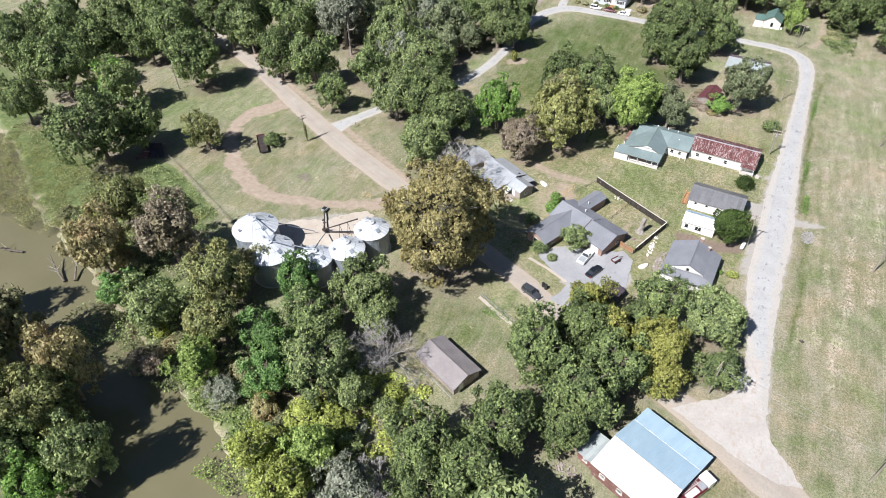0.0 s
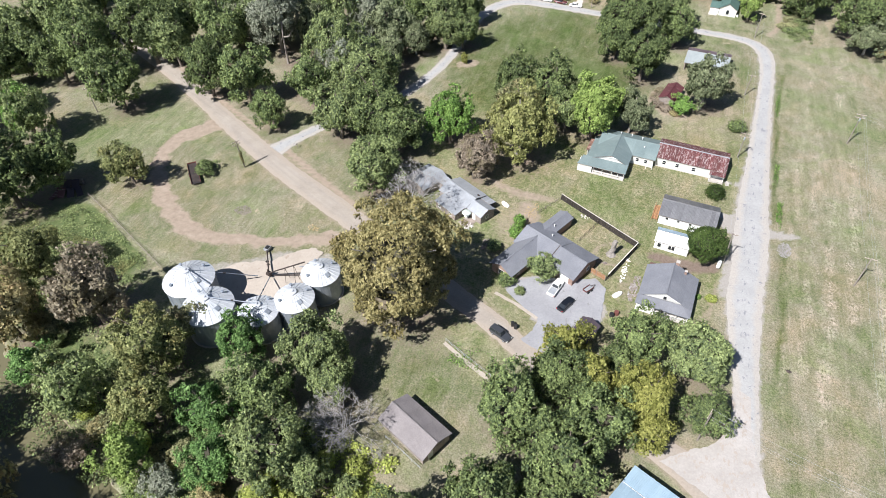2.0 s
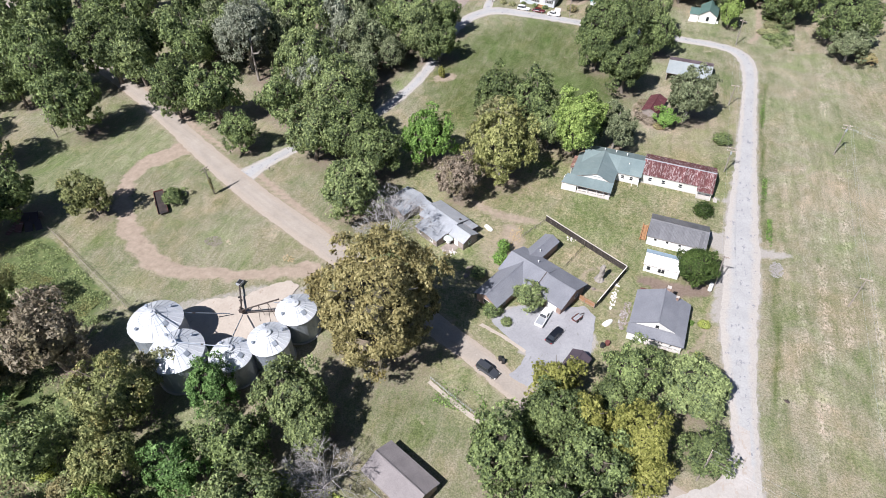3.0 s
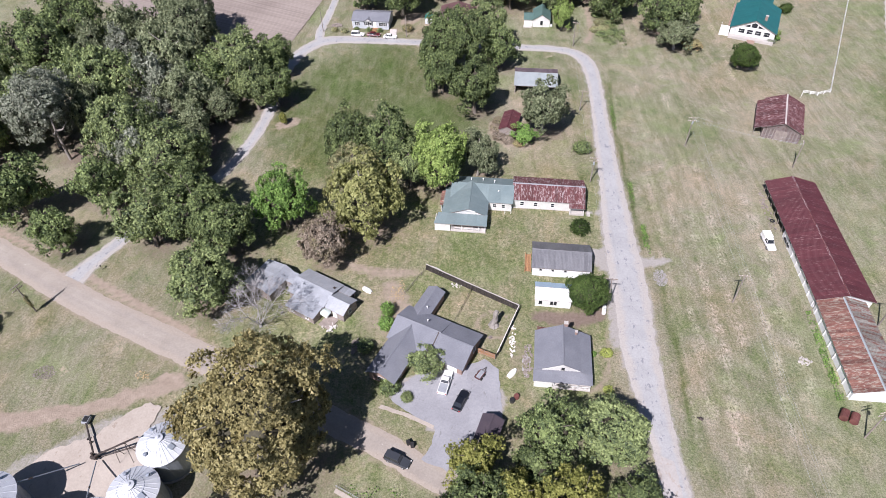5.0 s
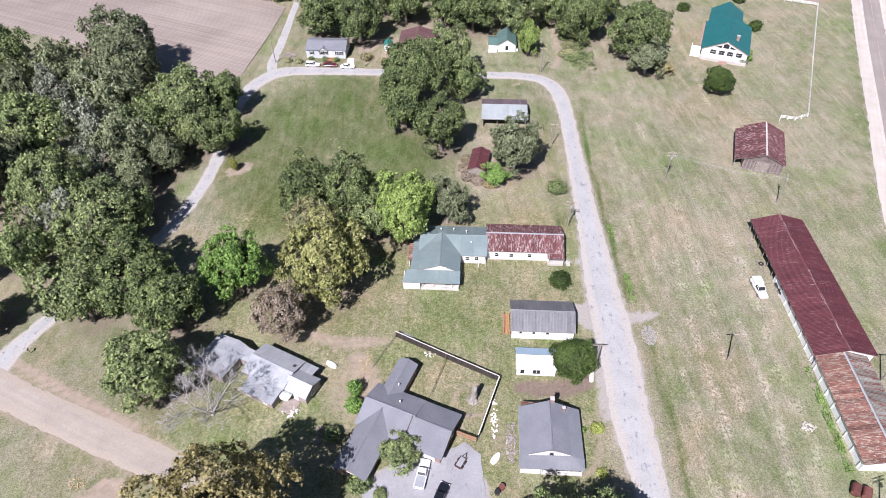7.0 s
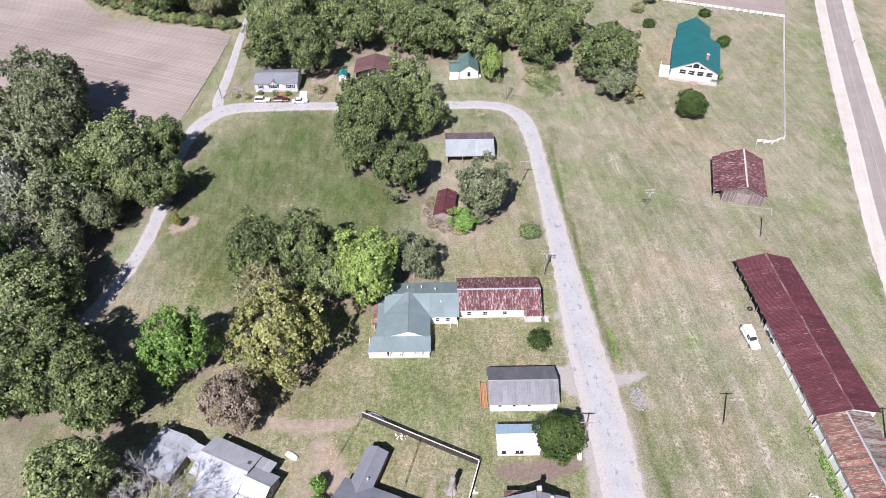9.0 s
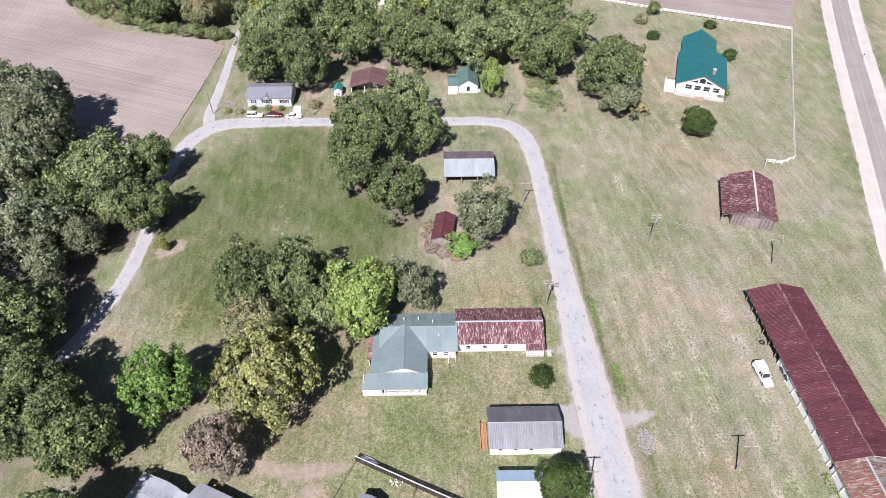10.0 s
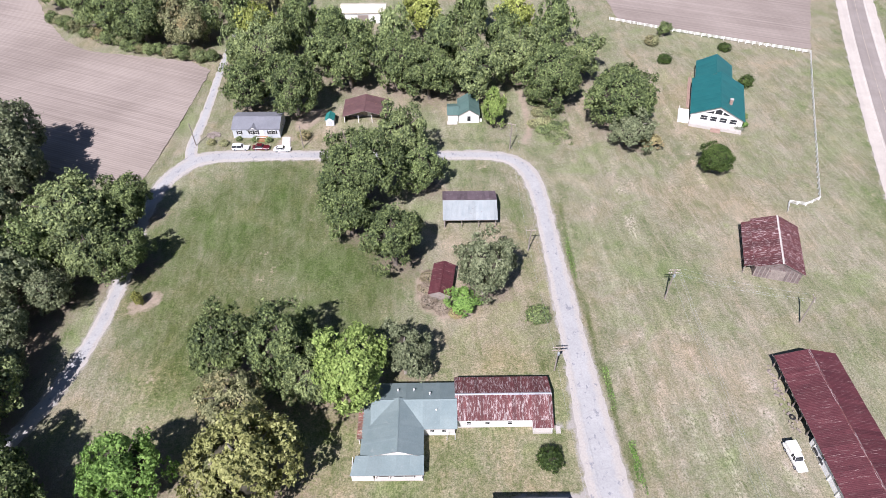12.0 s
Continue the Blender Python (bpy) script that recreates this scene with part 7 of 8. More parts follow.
# ---- vehicles ----
def car(x, y, turn, paint, label, length=4.7, width=1.82, height=1.45, style="sedan", category="car"):
    """A car, nose along its own +x: lofted body, cabin glass, wheels, lamps."""
    c = thing("car" if category == "car" else category.replace(" ", "_"), x, y, 0.03, turn, label, category)
    l, w = length / 2, width / 2
    belt = 0.92 if style in ("pickup", "suv") else 0.82
    # body as rings from nose to tail: (x, half width, bottom, top)
    if style == "pickup":
        rings = [(l, 0.80, 0.45, 0.72), (l - 0.12, 0.93, 0.34, 0.86), (l * 0.72, 0.98, 0.30, 0.94), (l * 0.36, 1.0, 0.28, 0.98), (-l * 0.9, 1.0, 0.30, 0.98), (-l, 0.97, 0.42, 0.96)]
    else:
        rings = [(l, 0.72, 0.42, 0.60), (l - 0.15, 0.90, 0.30, 0.74), (l * 0.62, 0.97, 0.24, belt - 0.02), (l * 0.3, 1.0, 0.22, belt + 0.04), (-l * 0.5, 1.0, 0.22, belt + 0.06), (-l * 0.9, 0.95, 0.28, belt + 0.04), (-l, 0.82, 0.42, belt - 0.08)]
    bm = bmesh.new()
    loops = []
    for rx, k, z0, z1 in rings:
        hw = w * k
        loops.append([bm.verts.new(p) for p in ((rx, -hw * 0.9, z0), (rx, -hw, z0 + 0.14), (rx, -hw, z1 - 0.12), (rx, -hw * 0.88, z1), (rx, hw * 0.88, z1), (rx, hw, z1 - 0.12), (rx, hw, z0 + 0.14), (rx, hw * 0.9, z0))])
    for lo, hi in zip(loops, loops[1:]):
        for k in range(8):
            bm.faces.new((lo[k - 1], lo[k], hi[k], hi[k - 1]))
    bm.faces.new(loops[0])
    bm.faces.new(loops[-1][::-1])
    bmesh.ops.recalc_face_normals(bm, faces=bm.faces)
    body = part("body", bm, paint, c)
    # cabin: base outline to roof outline
    span = {"sedan": (0.30, -0.72, 0.12, -0.45), "suv": (0.34, -0.96, 0.16, -0.88), "wagon": (0.32, -0.95, 0.14, -0.85), "pickup": (0.34, -0.16, 0.20, -0.10)}[style]
    bx0, bx1, tx0, tx1 = (s * l for s in span)
    zb = belt + (0.02 if style != "pickup" else 0.05)
    base = [(bx0, -w * 0.86), (bx0, w * 0.86), (bx1, w * 0.86), (bx1, -w * 0.86)]
    top = [(tx0, -w * 0.70), (tx0, w * 0.70), (tx1, w * 0.70), (tx1, -w * 0.70)]
    bm = bmesh.new()
    lo = [bm.verts.new((*p, zb)) for p in base]
    hi = [bm.verts.new((*p, height - 0.05)) for p in top]
    for k in range(4):
        bm.faces.new((lo[k - 1], lo[k], hi[k], hi[k - 1]))
    bm.faces.new(hi)
    bm.faces.new(lo[::-1])
    bmesh.ops.recalc_face_normals(bm, faces=bm.faces)
    part("cabin_glass", bm, glass_dark, c, "dark tinted car glass")
    part("roof", boxed(tx1 - 0.06, -w * 0.72, height - 0.055, tx0 + 0.04, w * 0.72, height, bevel=0.02), paint, c)
    for s in (-1, 1):
        part("pillar", tubes([((bx0, s * w * 0.85, zb), (tx0, s * w * 0.70, height - 0.03), 0.045), ((bx1, s * w * 0.85, zb), (tx1, s * w * 0.70, height - 0.03), 0.05), (((bx0 + bx1) / 2, s * w * 0.87, zb), ((tx0 + tx1) / 2, s * w * 0.71, height - 0.03), 0.04)], 5), paint, c)
        part("headlight", boxed(l - 0.2, s * w * 0.78 - 0.16, 0.58, l - 0.02, s * w * 0.78 + 0.16, 0.70, bevel=0.02), white_paint, body)
        part("tail_light", boxed(-l - 0.02, s * w * 0.78 - 0.12, 0.66, -l + 0.05, s * w * 0.78 + 0.12, 0.82), red_plastic, body)
        part("mirror", boxed(bx0 - 0.22, s * (w + 0.08) - 0.07, zb, bx0 - 0.08, s * (w + 0.08) + 0.07, zb + 0.14, bevel=0.02), paint, body)
    if style == "pickup":
        part("bed", boxed(-l * 0.92, -w * 0.80, 0.94, -l * 0.20, w * 0.80, 1.002), silver_metal, c, "pale truck bed")
        for s in (-1, 1):
            part("bed_rail", boxed(-l * 0.94, s * w * 0.9 - 0.07, 0.98, -l * 0.18, s * w * 0.9 + 0.07, 1.08, bevel=0.02), paint, c)
        part("tailgate", boxed(-l * 0.99, -w * 0.84, 0.92, -l * 0.945, w * 0.84, 1.08), paint, c)
    wr = 0.37 if style in ("pickup", "suv") else 0.32
    for wx in (l * 0.62, -l * 0.60):
        for s in (-1, 1):
            wheel = part("wheel", lathe([(0.05, -0.1), (wr * 0.6, -0.11), (wr * 0.95, -0.1), (wr, -0.05), (wr, 0.05), (wr * 0.95, 0.1), (wr * 0.6, 0.11), (0.05, 0.1)], 20), rubber, c)
            wheel.matrix_basis = pose(wx, s * (w - 0.09), wr - 0.03, 90)
            part("rim", lathe([(0.05, -0.115), (wr * 0.58, -0.12), (wr * 0.58, 0.12), (0.05, 0.115)], 16), silver_metal, wheel)
    return c


car(-26.0, 109.9, 81, paint_white, "white pickup truck parked on the gravel lot", 5.5, 1.95, 1.82, "pickup", "pickup truck")
car(-22.6, 106.2, 71, paint_black, "glossy black sedan parked on the gravel lot", 4.8, 1.85, 1.46)
car(-32.6, 93.1, -18.5, paint_grey, "dark grey estate car on the gravel road", 4.9, 1.9, 1.7, "suv")
car(-73.8, 250.6, 0, paint_white, "white estate car parked on the lane's edge", 4.8, 1.85, 1.6, "wagon")
car(-68.0, 250.6, 0, paint_red, "dark red sedan parked on the lane's edge", 4.8, 1.82, 1.45)
car(-61.9, 249.7, 0, paint_white, "white sedan parked on the lane's edge", 4.8, 1.82, 1.45)


def camper_truck():
    c = car(45.2, 156.2, -84, paint_white, "old white pickup with a tall canopy on the grass", 5.6, 2.0, 1.85, "pickup", "pickup truck")
    part("canopy", boxed(-2.62, -0.96, 1.09, -0.42, 0.96, 1.95, bevel=0.08), white_paint, c, "plain white truck canopy")
    return c


camper_truck()


def fire_truck():
    c = thing("fire_truck", 10.5, 63.9, 0.02, 62, "old red and white fire truck beside the barn", "fire truck")
    part("cab", boxed(1.7, -1.15, 0.9, 3.5, 1.15, 2.6, bevel=0.12), paint_white, c, "white truck cab")
    part("hood", boxed(3.45, -0.95, 0.8, 4.3, 0.95, 1.55, bevel=0.1), paint_white, c)
    part("windshield", boxed(3.35, -0.95, 1.7, 3.53, 0.95, 2.35), glass_dark, c)
    part("bumper", boxed(4.3, -1.1, 0.5, 4.5, 1.1, 0.8, bevel=0.03), silver_metal, c)
    part("chassis", boxed(-3.4, -0.9, 0.55, 4.2, 0.9, 0.85), dark_steel, c)
    part("body", boxed(-3.4, -1.2, 0.86, 1.6, 1.2, 1.9, bevel=0.05), paint_red, c)
    part("deck", boxed(-3.3, -1.05, 1.903, 1.5, 1.05, 1.98), paint_red, c)
    for k in range(9):
        part("ladder_rung", boxed(-3.0 + 0.45 * k, 0.35, 2.1, -2.92 + 0.45 * k, 0.95, 2.16), white_paint, c)
    for v in (0.32, 0.95):
        part("ladder_rail", boxed(-3.3, v, 2.08, 1.3, v + 0.06, 2.18), white_paint, c)
    part("pump_panel", boxed(0.3, -1.0, 1.985, 1.4, 0.2, 2.4, bevel=0.04), silver_metal, c)
    part("hose_tray", boxed(-2.8, -0.9, 1.985, -0.2, 0.1, 2.2), white_paint, c)
    for wx in (3.0, -2.0, -3.0):
        for s in (-1, 1):
            wheel = part("wheel", lathe([(0.05, -0.15), (0.45, -0.15), (0.5, -0.08), (0.5, 0.08), (0.45, 0.15), (0.05, 0.15)], 20), rubber, c)
            wheel.matrix_basis = pose(wx, s * 1.02, 0.48, 90)
            part("rim", lathe([(0.05, -0.16), (0.26, -0.165), (0.26, 0.165), (0.05, 0.16)], 14), white_paint, wheel)
    return c


fire_truck()


# ---- fences ----
def board_fence(points, h, label, gap=0.155, material=None, cap=False):
    f = thing("fence", points[0][0], points[0][1], 0, 0, label, "fence")
    ox, oy = points[0]
    board = mesh_of("board", boxed(-0.07, -0.012, 0, 0.07, 0.012, h), material or fence_wood)
    pole = mesh_of("post", boxed(-0.05, -0.05, -0.3, 0.05, 0.05, h + 0.1), old_wood)
    for (ax, ay), (bx, by) in zip(points, points[1:]):
        n = math.hypot(bx - ax, by - ay)
        turn = math.degrees(math.atan2(by - ay, bx - ax))
        m = pose(ax - ox, ay - oy, 0, 0, 0, turn)
        for k in range(int(n / gap)):
            shared("board", board, f, m @ pose(0.09 + k * gap, 0, 0.04 + random.uniform(-0.03, 0.03), 0, random.uniform(-0.8, 0.8)))
        for k in range(int(n / 2.4) + 1):
            shared("post", pole, f, m @ pose(min(2.4 * k, n), 0.075, 0))
        for z in (0.35, h - 0.3):
            part("rail", boxed(0, 0.016, z, n, 0.06, z + 0.08), old_wood, f).matrix_basis = m
        if cap:
            part("cap_rail", boxed(0, -0.03, h + 0.105, n, 0.17, h + 0.145), stone_white, f, "pale bleached cap rail").matrix_basis = m
    return f


def rail_fence(points, h, rails, label, material, spacing=2.4, thick=0.12):
    f = thing("fence", points[0][0], points[0][1], 0, 0, label, "fence")
    ox, oy = points[0]
    pole = mesh_of("post", boxed(-thick * 0.55, -thick * 0.55, -0.3, thick * 0.55, thick * 0.55, h), material)
    for (ax, ay), (bx, by) in zip(points, points[1:]):
        n = math.hypot(bx - ax, by - ay)
        m = pose(ax - ox, ay - oy, 0, 0, 0, math.degrees(math.atan2(by - ay, bx - ax)))
        count = max(1, round(n / spacing))
        for k in range(count):
            shared("post", pole, f, m @ pose(n * k / count, 0, 0))
            for r in range(rails):
                z = h * (0.92 - 0.78 * r / max(1, rails))
                part("rail", boxed(n * k / count + thick * 0.6, -0.02, z - thick * 0.5, n * (k + 1) / count - thick * 0.6, 0.02, z + thick * 0.4), material, f).matrix_basis = m
    return f


board_fence([(-33.9, 139.7), (-23.2, 134.7), (-12.5, 129.8), (-16.4, 117.2)], 1.7, "dark-stained wooden privacy fence with a pale cap rail", material=dark_board, cap=True)
board_fence([(-16.7, 116.7), (-20.4, 118.0)], 1.6, "short tan wooden fence panel beside the lot", material=cut_wood)
rail_fence([(-23.0, 134.3), (-25.8, 125.0)], 1.2, 2, "thin dark wire fence across the yard", dark_steel, 1.9, 0.06)
rail_fence([(-33.9, 139.5), (-36.3, 134.5), (-38.0, 131.0)], 1.1, 2, "leaning rail fence with dry brush", old_wood, 1.8, 0.08)
rail_fence([(46, 328.5), (53.1, 325.3), (67, 318.9), (88, 310.6), (109.7, 302.3), (102, 283), (90.5, 253.5), (79.9, 226.3), (75.5, 224.0), (71.5, 224.9), (69.6, 221.2)], 1.35, 3, "white three-rail paddock fence", white_paint, 2.4, 0.16)
rail_fence([(-42.3, 87.2), (-37.4, 85.2), (-32.6, 83.5), (-28.9, 82.2)], 1.1, 2, "low grey wire fence along the garden", silver_metal, 1.6, 0.045)
rail_fence([(-43.4, 63.0), (-39.0, 61.6), (-34.9, 60.1)], 1.1, 2, "grey pipe fence beside the shed", silver_metal, 1.8, 0.07)
rail_fence([(-147.5, 92.4), (-136.5, 88.6), (-122, 83.4), (-110.4, 79.2)], 1.1, 2, "old post and wire fence by the weeds", old_wood, 2.6, 0.07)


# ---- yard things ----
def snag():
    s = thing("tree_stump", -17.4, 125.4, 0, 20, "tall pale dead tree stump in the yard", "tree stump")
    bm = lathe([(1.35, -0.2), (1.0, 0.2), (0.72, 0.9), (0.6, 1.8), (0.55, 2.8), (0.5, 3.7), (0.42, 4.3), (0.16, 4.4)], 16)
    for v in bm.verts:
        k = 1 + 0.5 * noise.noise((v.co.x * 1.6, v.co.y * 1.6, v.co.z * 0.7))
        v.co.x, v.co.y = v.co.x * k + 0.05 * v.co.z, v.co.y * k
    part("trunk", bm, pale_bark, s)
    part("bough_stub", tubes([((0.1, 0, 2.9), (0.9, 0.3, 3.9), 0.24, 0.14)], 10), pale_bark, s)


snag()


def scatter(name, x, y, rx, ry, count, material, size, seed, label, category, flat=0.6):
    """A heap of uncountable bits: one mesh."""
    rng = random.Random(seed)
    bm = bmesh.new()
    for _ in range(count):
        a, d = rng.uniform(0, math.tau), math.sqrt(rng.random())
        s = size * rng.uniform(0.4, 1.3)
        px, py = rx * d * math.cos(a), ry * d * math.sin(a)
        m = Matrix.Translation((px, py, s * flat * 0.35)) @ Euler((rng.uniform(-0.4, 0.4), rng.uniform(-0.4, 0.4), rng.uniform(0, 6.3))).to_matrix().to_4x4() @ Matrix.Diagonal((s * rng.uniform(0.5, 1.6), s * rng.uniform(0.4, 1.0), s * flat, 1))
        bmesh.ops.create_icosphere(bm, subdivisions=1, radius=0.5, matrix=m) if rng.random() < 0.6 else bmesh.ops.create_cube(bm, size=0.8, matrix=m)
    me = mesh_of(name, bm, material)
    ob = new(name, me)
    ob.matrix_basis = pose(x, y, 0.02)
    return tagged(ob, label, category, kind="stuff")


scatter("junk_heap", -10.2, 117.4, 0.9, 4.4, 110, old_wood, 0.42, 1, "heap of pale junk and scrap along the house wall", "junk")
scatter("junk_heap", -10.4, 116.8, 0.9, 4.0, 60, pink_junk, 0.4, 21, "pale scrap and boards heaped by the house wall", "junk")
scatter("junk_heap", -13.4, 121.5, 0.6, 4.4, 60, stone_white, 0.55, 2, "pale planks and blocks strewn along the fence", "junk")
scatter("junk_heap", 47.9, 168.0, 1.0, 8.0, 45, old_wood, 0.6, 3, "scrap and tools strewn along the open shed", "junk")
scatter("rubble", 18.9, 142.6, 1.5, 2.7, 420, pink_junk, 0.24, 4, "oblong heap of pale broken rubble by the road", "rubble")
scatter("rubble", -106.4, 103.8, 2.4, 1.7, 240, old_wood, 0.26, 5, "round patch of grey rubble in the grass", "rubble")
scatter("brush_heap", -86.2, 105.4, 1.6, 1.1, 50, hay, 0.3, 6, "small heap of dry brush and earth", "brush")
scatter("rubble", 44.6, 122.8, 1.3, 1.1, 26, concrete, 0.6, 7, "few broken concrete blocks in the grass", "rubble")
scatter("scrap", 22.0, 107.5, 0.7, 0.4, 12, dark_steel, 0.5, 8, "dark bit of scrap in the mown field", "scrap")
scatter("junk_heap", -51.8, 121.0, 1.8, 1.2, 26, stone_white, 0.5, 9, "pale flagstones and pots beside the patio", "junk")
scatter("junk_heap", -45.6, 116.8, 0.7, 2.2, 30, old_wood, 0.6, 10, "stacked firewood and boards beside the house", "junk")
scatter("junk_heap", -26.6, 135.6, 1.2, 1.0, 18, stone_white, 0.45, 11, "pale junk in the fenced yard", "junk")
scatter("junk_heap", -18.9, 121.9, 1.2, 0.5, 16, old_wood, 0.5, 12, "split logs by the stump", "junk")
scatter("brush_heap", -39.2, 131.5, 1.6, 4.5, 120, hay, 0.3, 13, "dry straw-coloured brush along the fence line", "brush")
scatter("brush_heap", -83.2, 257.4, 1.9, 1.5, 110, old_wood, 0.55, 16, "heap of grey cut brush beside the mobile home", "brush")
scatter("junk_heap", -9.8, 57.0, 2.6, 1.3, 40, old_wood, 0.5, 15, "boards and scrap before the red wall", "junk")


def drum(x, y, material, label, r=0.3, h=0.88, lying=None):
    d = thing("barrel", x, y, 0, 0, label, "barrel")
    shell = part("shell", lathe([(r * 0.96, 0), (r, 0.04), (r, h * 0.33), (r * 1.04, h * 0.35), (r, h * 0.37), (r, h * 0.66), (r * 1.04, h * 0.68), (r, h * 0.7), (r, h - 0.04), (r * 0.96, h)], 18), material, d)
    if lying is not None:
        shell.matrix_basis = pose(0, 0, r, 0, 90, lying)
    return d


drum(47.6, 109.9, rust_steel, "rusty red tank lying in the grass", 0.75, 2.0, 60)
drum(49.2, 109.3, rust_steel, "rusty red tank lying in the grass", 0.75, 2.0, 60)
drum(-12.1, 108.3, rust_steel, "rusty barrel standing in the yard", 0.5, 0.9)
drum(-12.9, 107.4, trim_black, "black barrel standing in the yard", 0.5, 0.8)


def tyre(x, y, z, turn, tilt, r, label="old black tractor tyre leaning on the shed wall"):
    t = thing("tyre", x, y, z, turn, label, "tyre")
    bm = bmesh.new()
    n, k = 24, 10
    ring = [[bm.verts.new(((r * 0.72 + r * 0.28 * math.cos(b)) * math.cos(a), (r * 0.72 + r * 0.28 * math.cos(b)) * math.sin(a), r * 0.24 * math.sin(b))) for b in (j * math.tau / k for j in range(k))] for a in (i * math.tau / n for i in range(n))]
    for i in range(n):
        for j in range(k):
            bm.faces.new((ring[i - 1][j - 1], ring[i][j - 1], ring[i][j], ring[i - 1][j]))
    part("tread", bm, rubber, t).matrix_basis = pose(0, 0, 0, tilt)


tyre(49.3, 157.2, 0.62, 90, 62, 0.8)
tyre(49.4, 155.4, 0.62, 90, 62, 0.8)
tyre(48.2, 164.4, 0.16, 0, 0, 0.6, "worn tyre lying on bare earth")


def small_boat(x, y, turn, l, label):
    b = thing("boat", x, y, 0.0, turn, label, "boat")
    bm = bmesh.new()
    rows = []
    for k in range(7):
        t = k / 6
        w = 0.62 * math.sin(math.pi * (0.18 + 0.72 * t)) ** 0.6
        rows.append([bm.verts.new((l * (t - 0.5), s * w, z)) for s, z in ((-1, 0.1), (-0.86, 0.42), (-0.4, 0.56), (0.4, 0.56), (0.86, 0.42), (1, 0.1))])
    for lo, hi in zip(rows, rows[1:]):
        for k in range(5):
            bm.faces.new((lo[k], lo[k + 1], hi[k + 1], hi[k]))
        bm.faces.new((lo[5], lo[0], hi[0], hi[5]))
    bm.faces.new(rows[0])
    bm.faces.new(rows[-1][::-1])
    bmesh.ops.recalc_face_normals(bm, faces=bm.faces)
    part("hull", bm, white_paint, b)


small_boat(-31.4, 139.6, -25, 3.4, "white upturned boat beside the fence")
small_boat(-46.0, 132.0, -30, 2.4, "white upturned tub on bare ground")
small_boat(-13.2, 113.6, 55, 2.4, "white upturned boat hull in the yard")


def propane_tank(x, y, turn, l, label):
    p = thing("propane_tank", x, y, 0, turn, label, "tank")
    part("shell", lathe([(0.05, -l / 2), (0.32, -l / 2 + 0.12), (0.45, -l / 2 + 0.35), (0.45, l / 2 - 0.35), (0.32, l / 2 - 0.12), (0.05, l / 2)], 18), white_paint, p).matrix_basis = pose(0, 0, 0.62, 90)
    part("dome", lathe([(0.16, 0), (0.16, 0.12), (0.05, 0.16)], 12), silver_metal, p).matrix_basis = pose(0, 0, 1.06)
    for s in (-0.5, 0.5):
        part("foot", boxed(-0.35, s * l * 0.6 - 0.08, 0, 0.35, s * l * 0.6 + 0.08, 0.24), concrete, p)


propane_tank(5.7, 131.4, -8, 2.6, "white propane tank on concrete feet by the pole")


def umbrella_table():
    u = thing("patio_table", -53.2, 123.6, 0.1, 0, "patio table under a pale green umbrella", "table")
    part("tabletop", lathe([(0.6, 0.70), (0.62, 0.73), (0.6, 0.75)], 20), white_paint, u)
    part("pole", tubes([((0, 0, 0), (0, 0, 2.35), 0.03)], 8), silver_metal, u)
    part("canopy", lathe([(1.25, 1.85), (0.8, 2.12), (0.05, 2.4)], 8), green_canvas, u, "pale green octagonal umbrella")
    part("base", lathe([(0.3, 0), (0.3, 0.06), (0.08, 0.12)], 14), concrete, u)


umbrella_table()


def utility_trailer(x, y, turn, l, w, label, bed):
    t = thing("trailer", x, y, 0, turn, label, "trailer")
    part("deck", boxed(-l / 2, -w / 2, 0.5, l / 2, w / 2, 0.6), bed, t)
    for s in (-1, 1):
        part("side_rail", boxed(-l / 2, s * w / 2 - 0.05, 0.603, l / 2, s * w / 2 + 0.03, 0.95), rust_steel, t)
        for k in (-0.5, 0.5):
            part("wheel", lathe([(0.05, -0.1), (0.32, -0.1), (0.35, 0), (0.32, 0.1), (0.05, 0.1)], 16), rubber, t).matrix_basis = pose(k, s * (w / 2 + 0.16), 0.34, 90)
    part("end_rail", boxed(-l / 2 - 0.04, -w / 2 + 0.06, 0.603, -l / 2 + 0.02, w / 2 - 0.06, 0.95), rust_steel, t)
    part("drawbar", tubes([((l / 2, -w / 3, 0.5), (l / 2 + 1.2, 0, 0.45), 0.05), ((l / 2, w / 3, 0.5), (l / 2 + 1.2, 0, 0.45), 0.05)], 6), dark_steel, t)
    return t


utility_trailer(-127.6, 110.4, -42, 9.5, 2.4, "long rusty flatbed trailer with rails on the grass", dark_steel)
utility_trailer(-19.4, 112.3, 62, 2.2, 1.1, "small trailer with a red load on the lot", silver_metal)
scatter("red_load", -19.7, 112.0, 0.5, 0.4, 8, red_plastic, 0.4, 31, "red plastic bits by the small trailer", "junk")


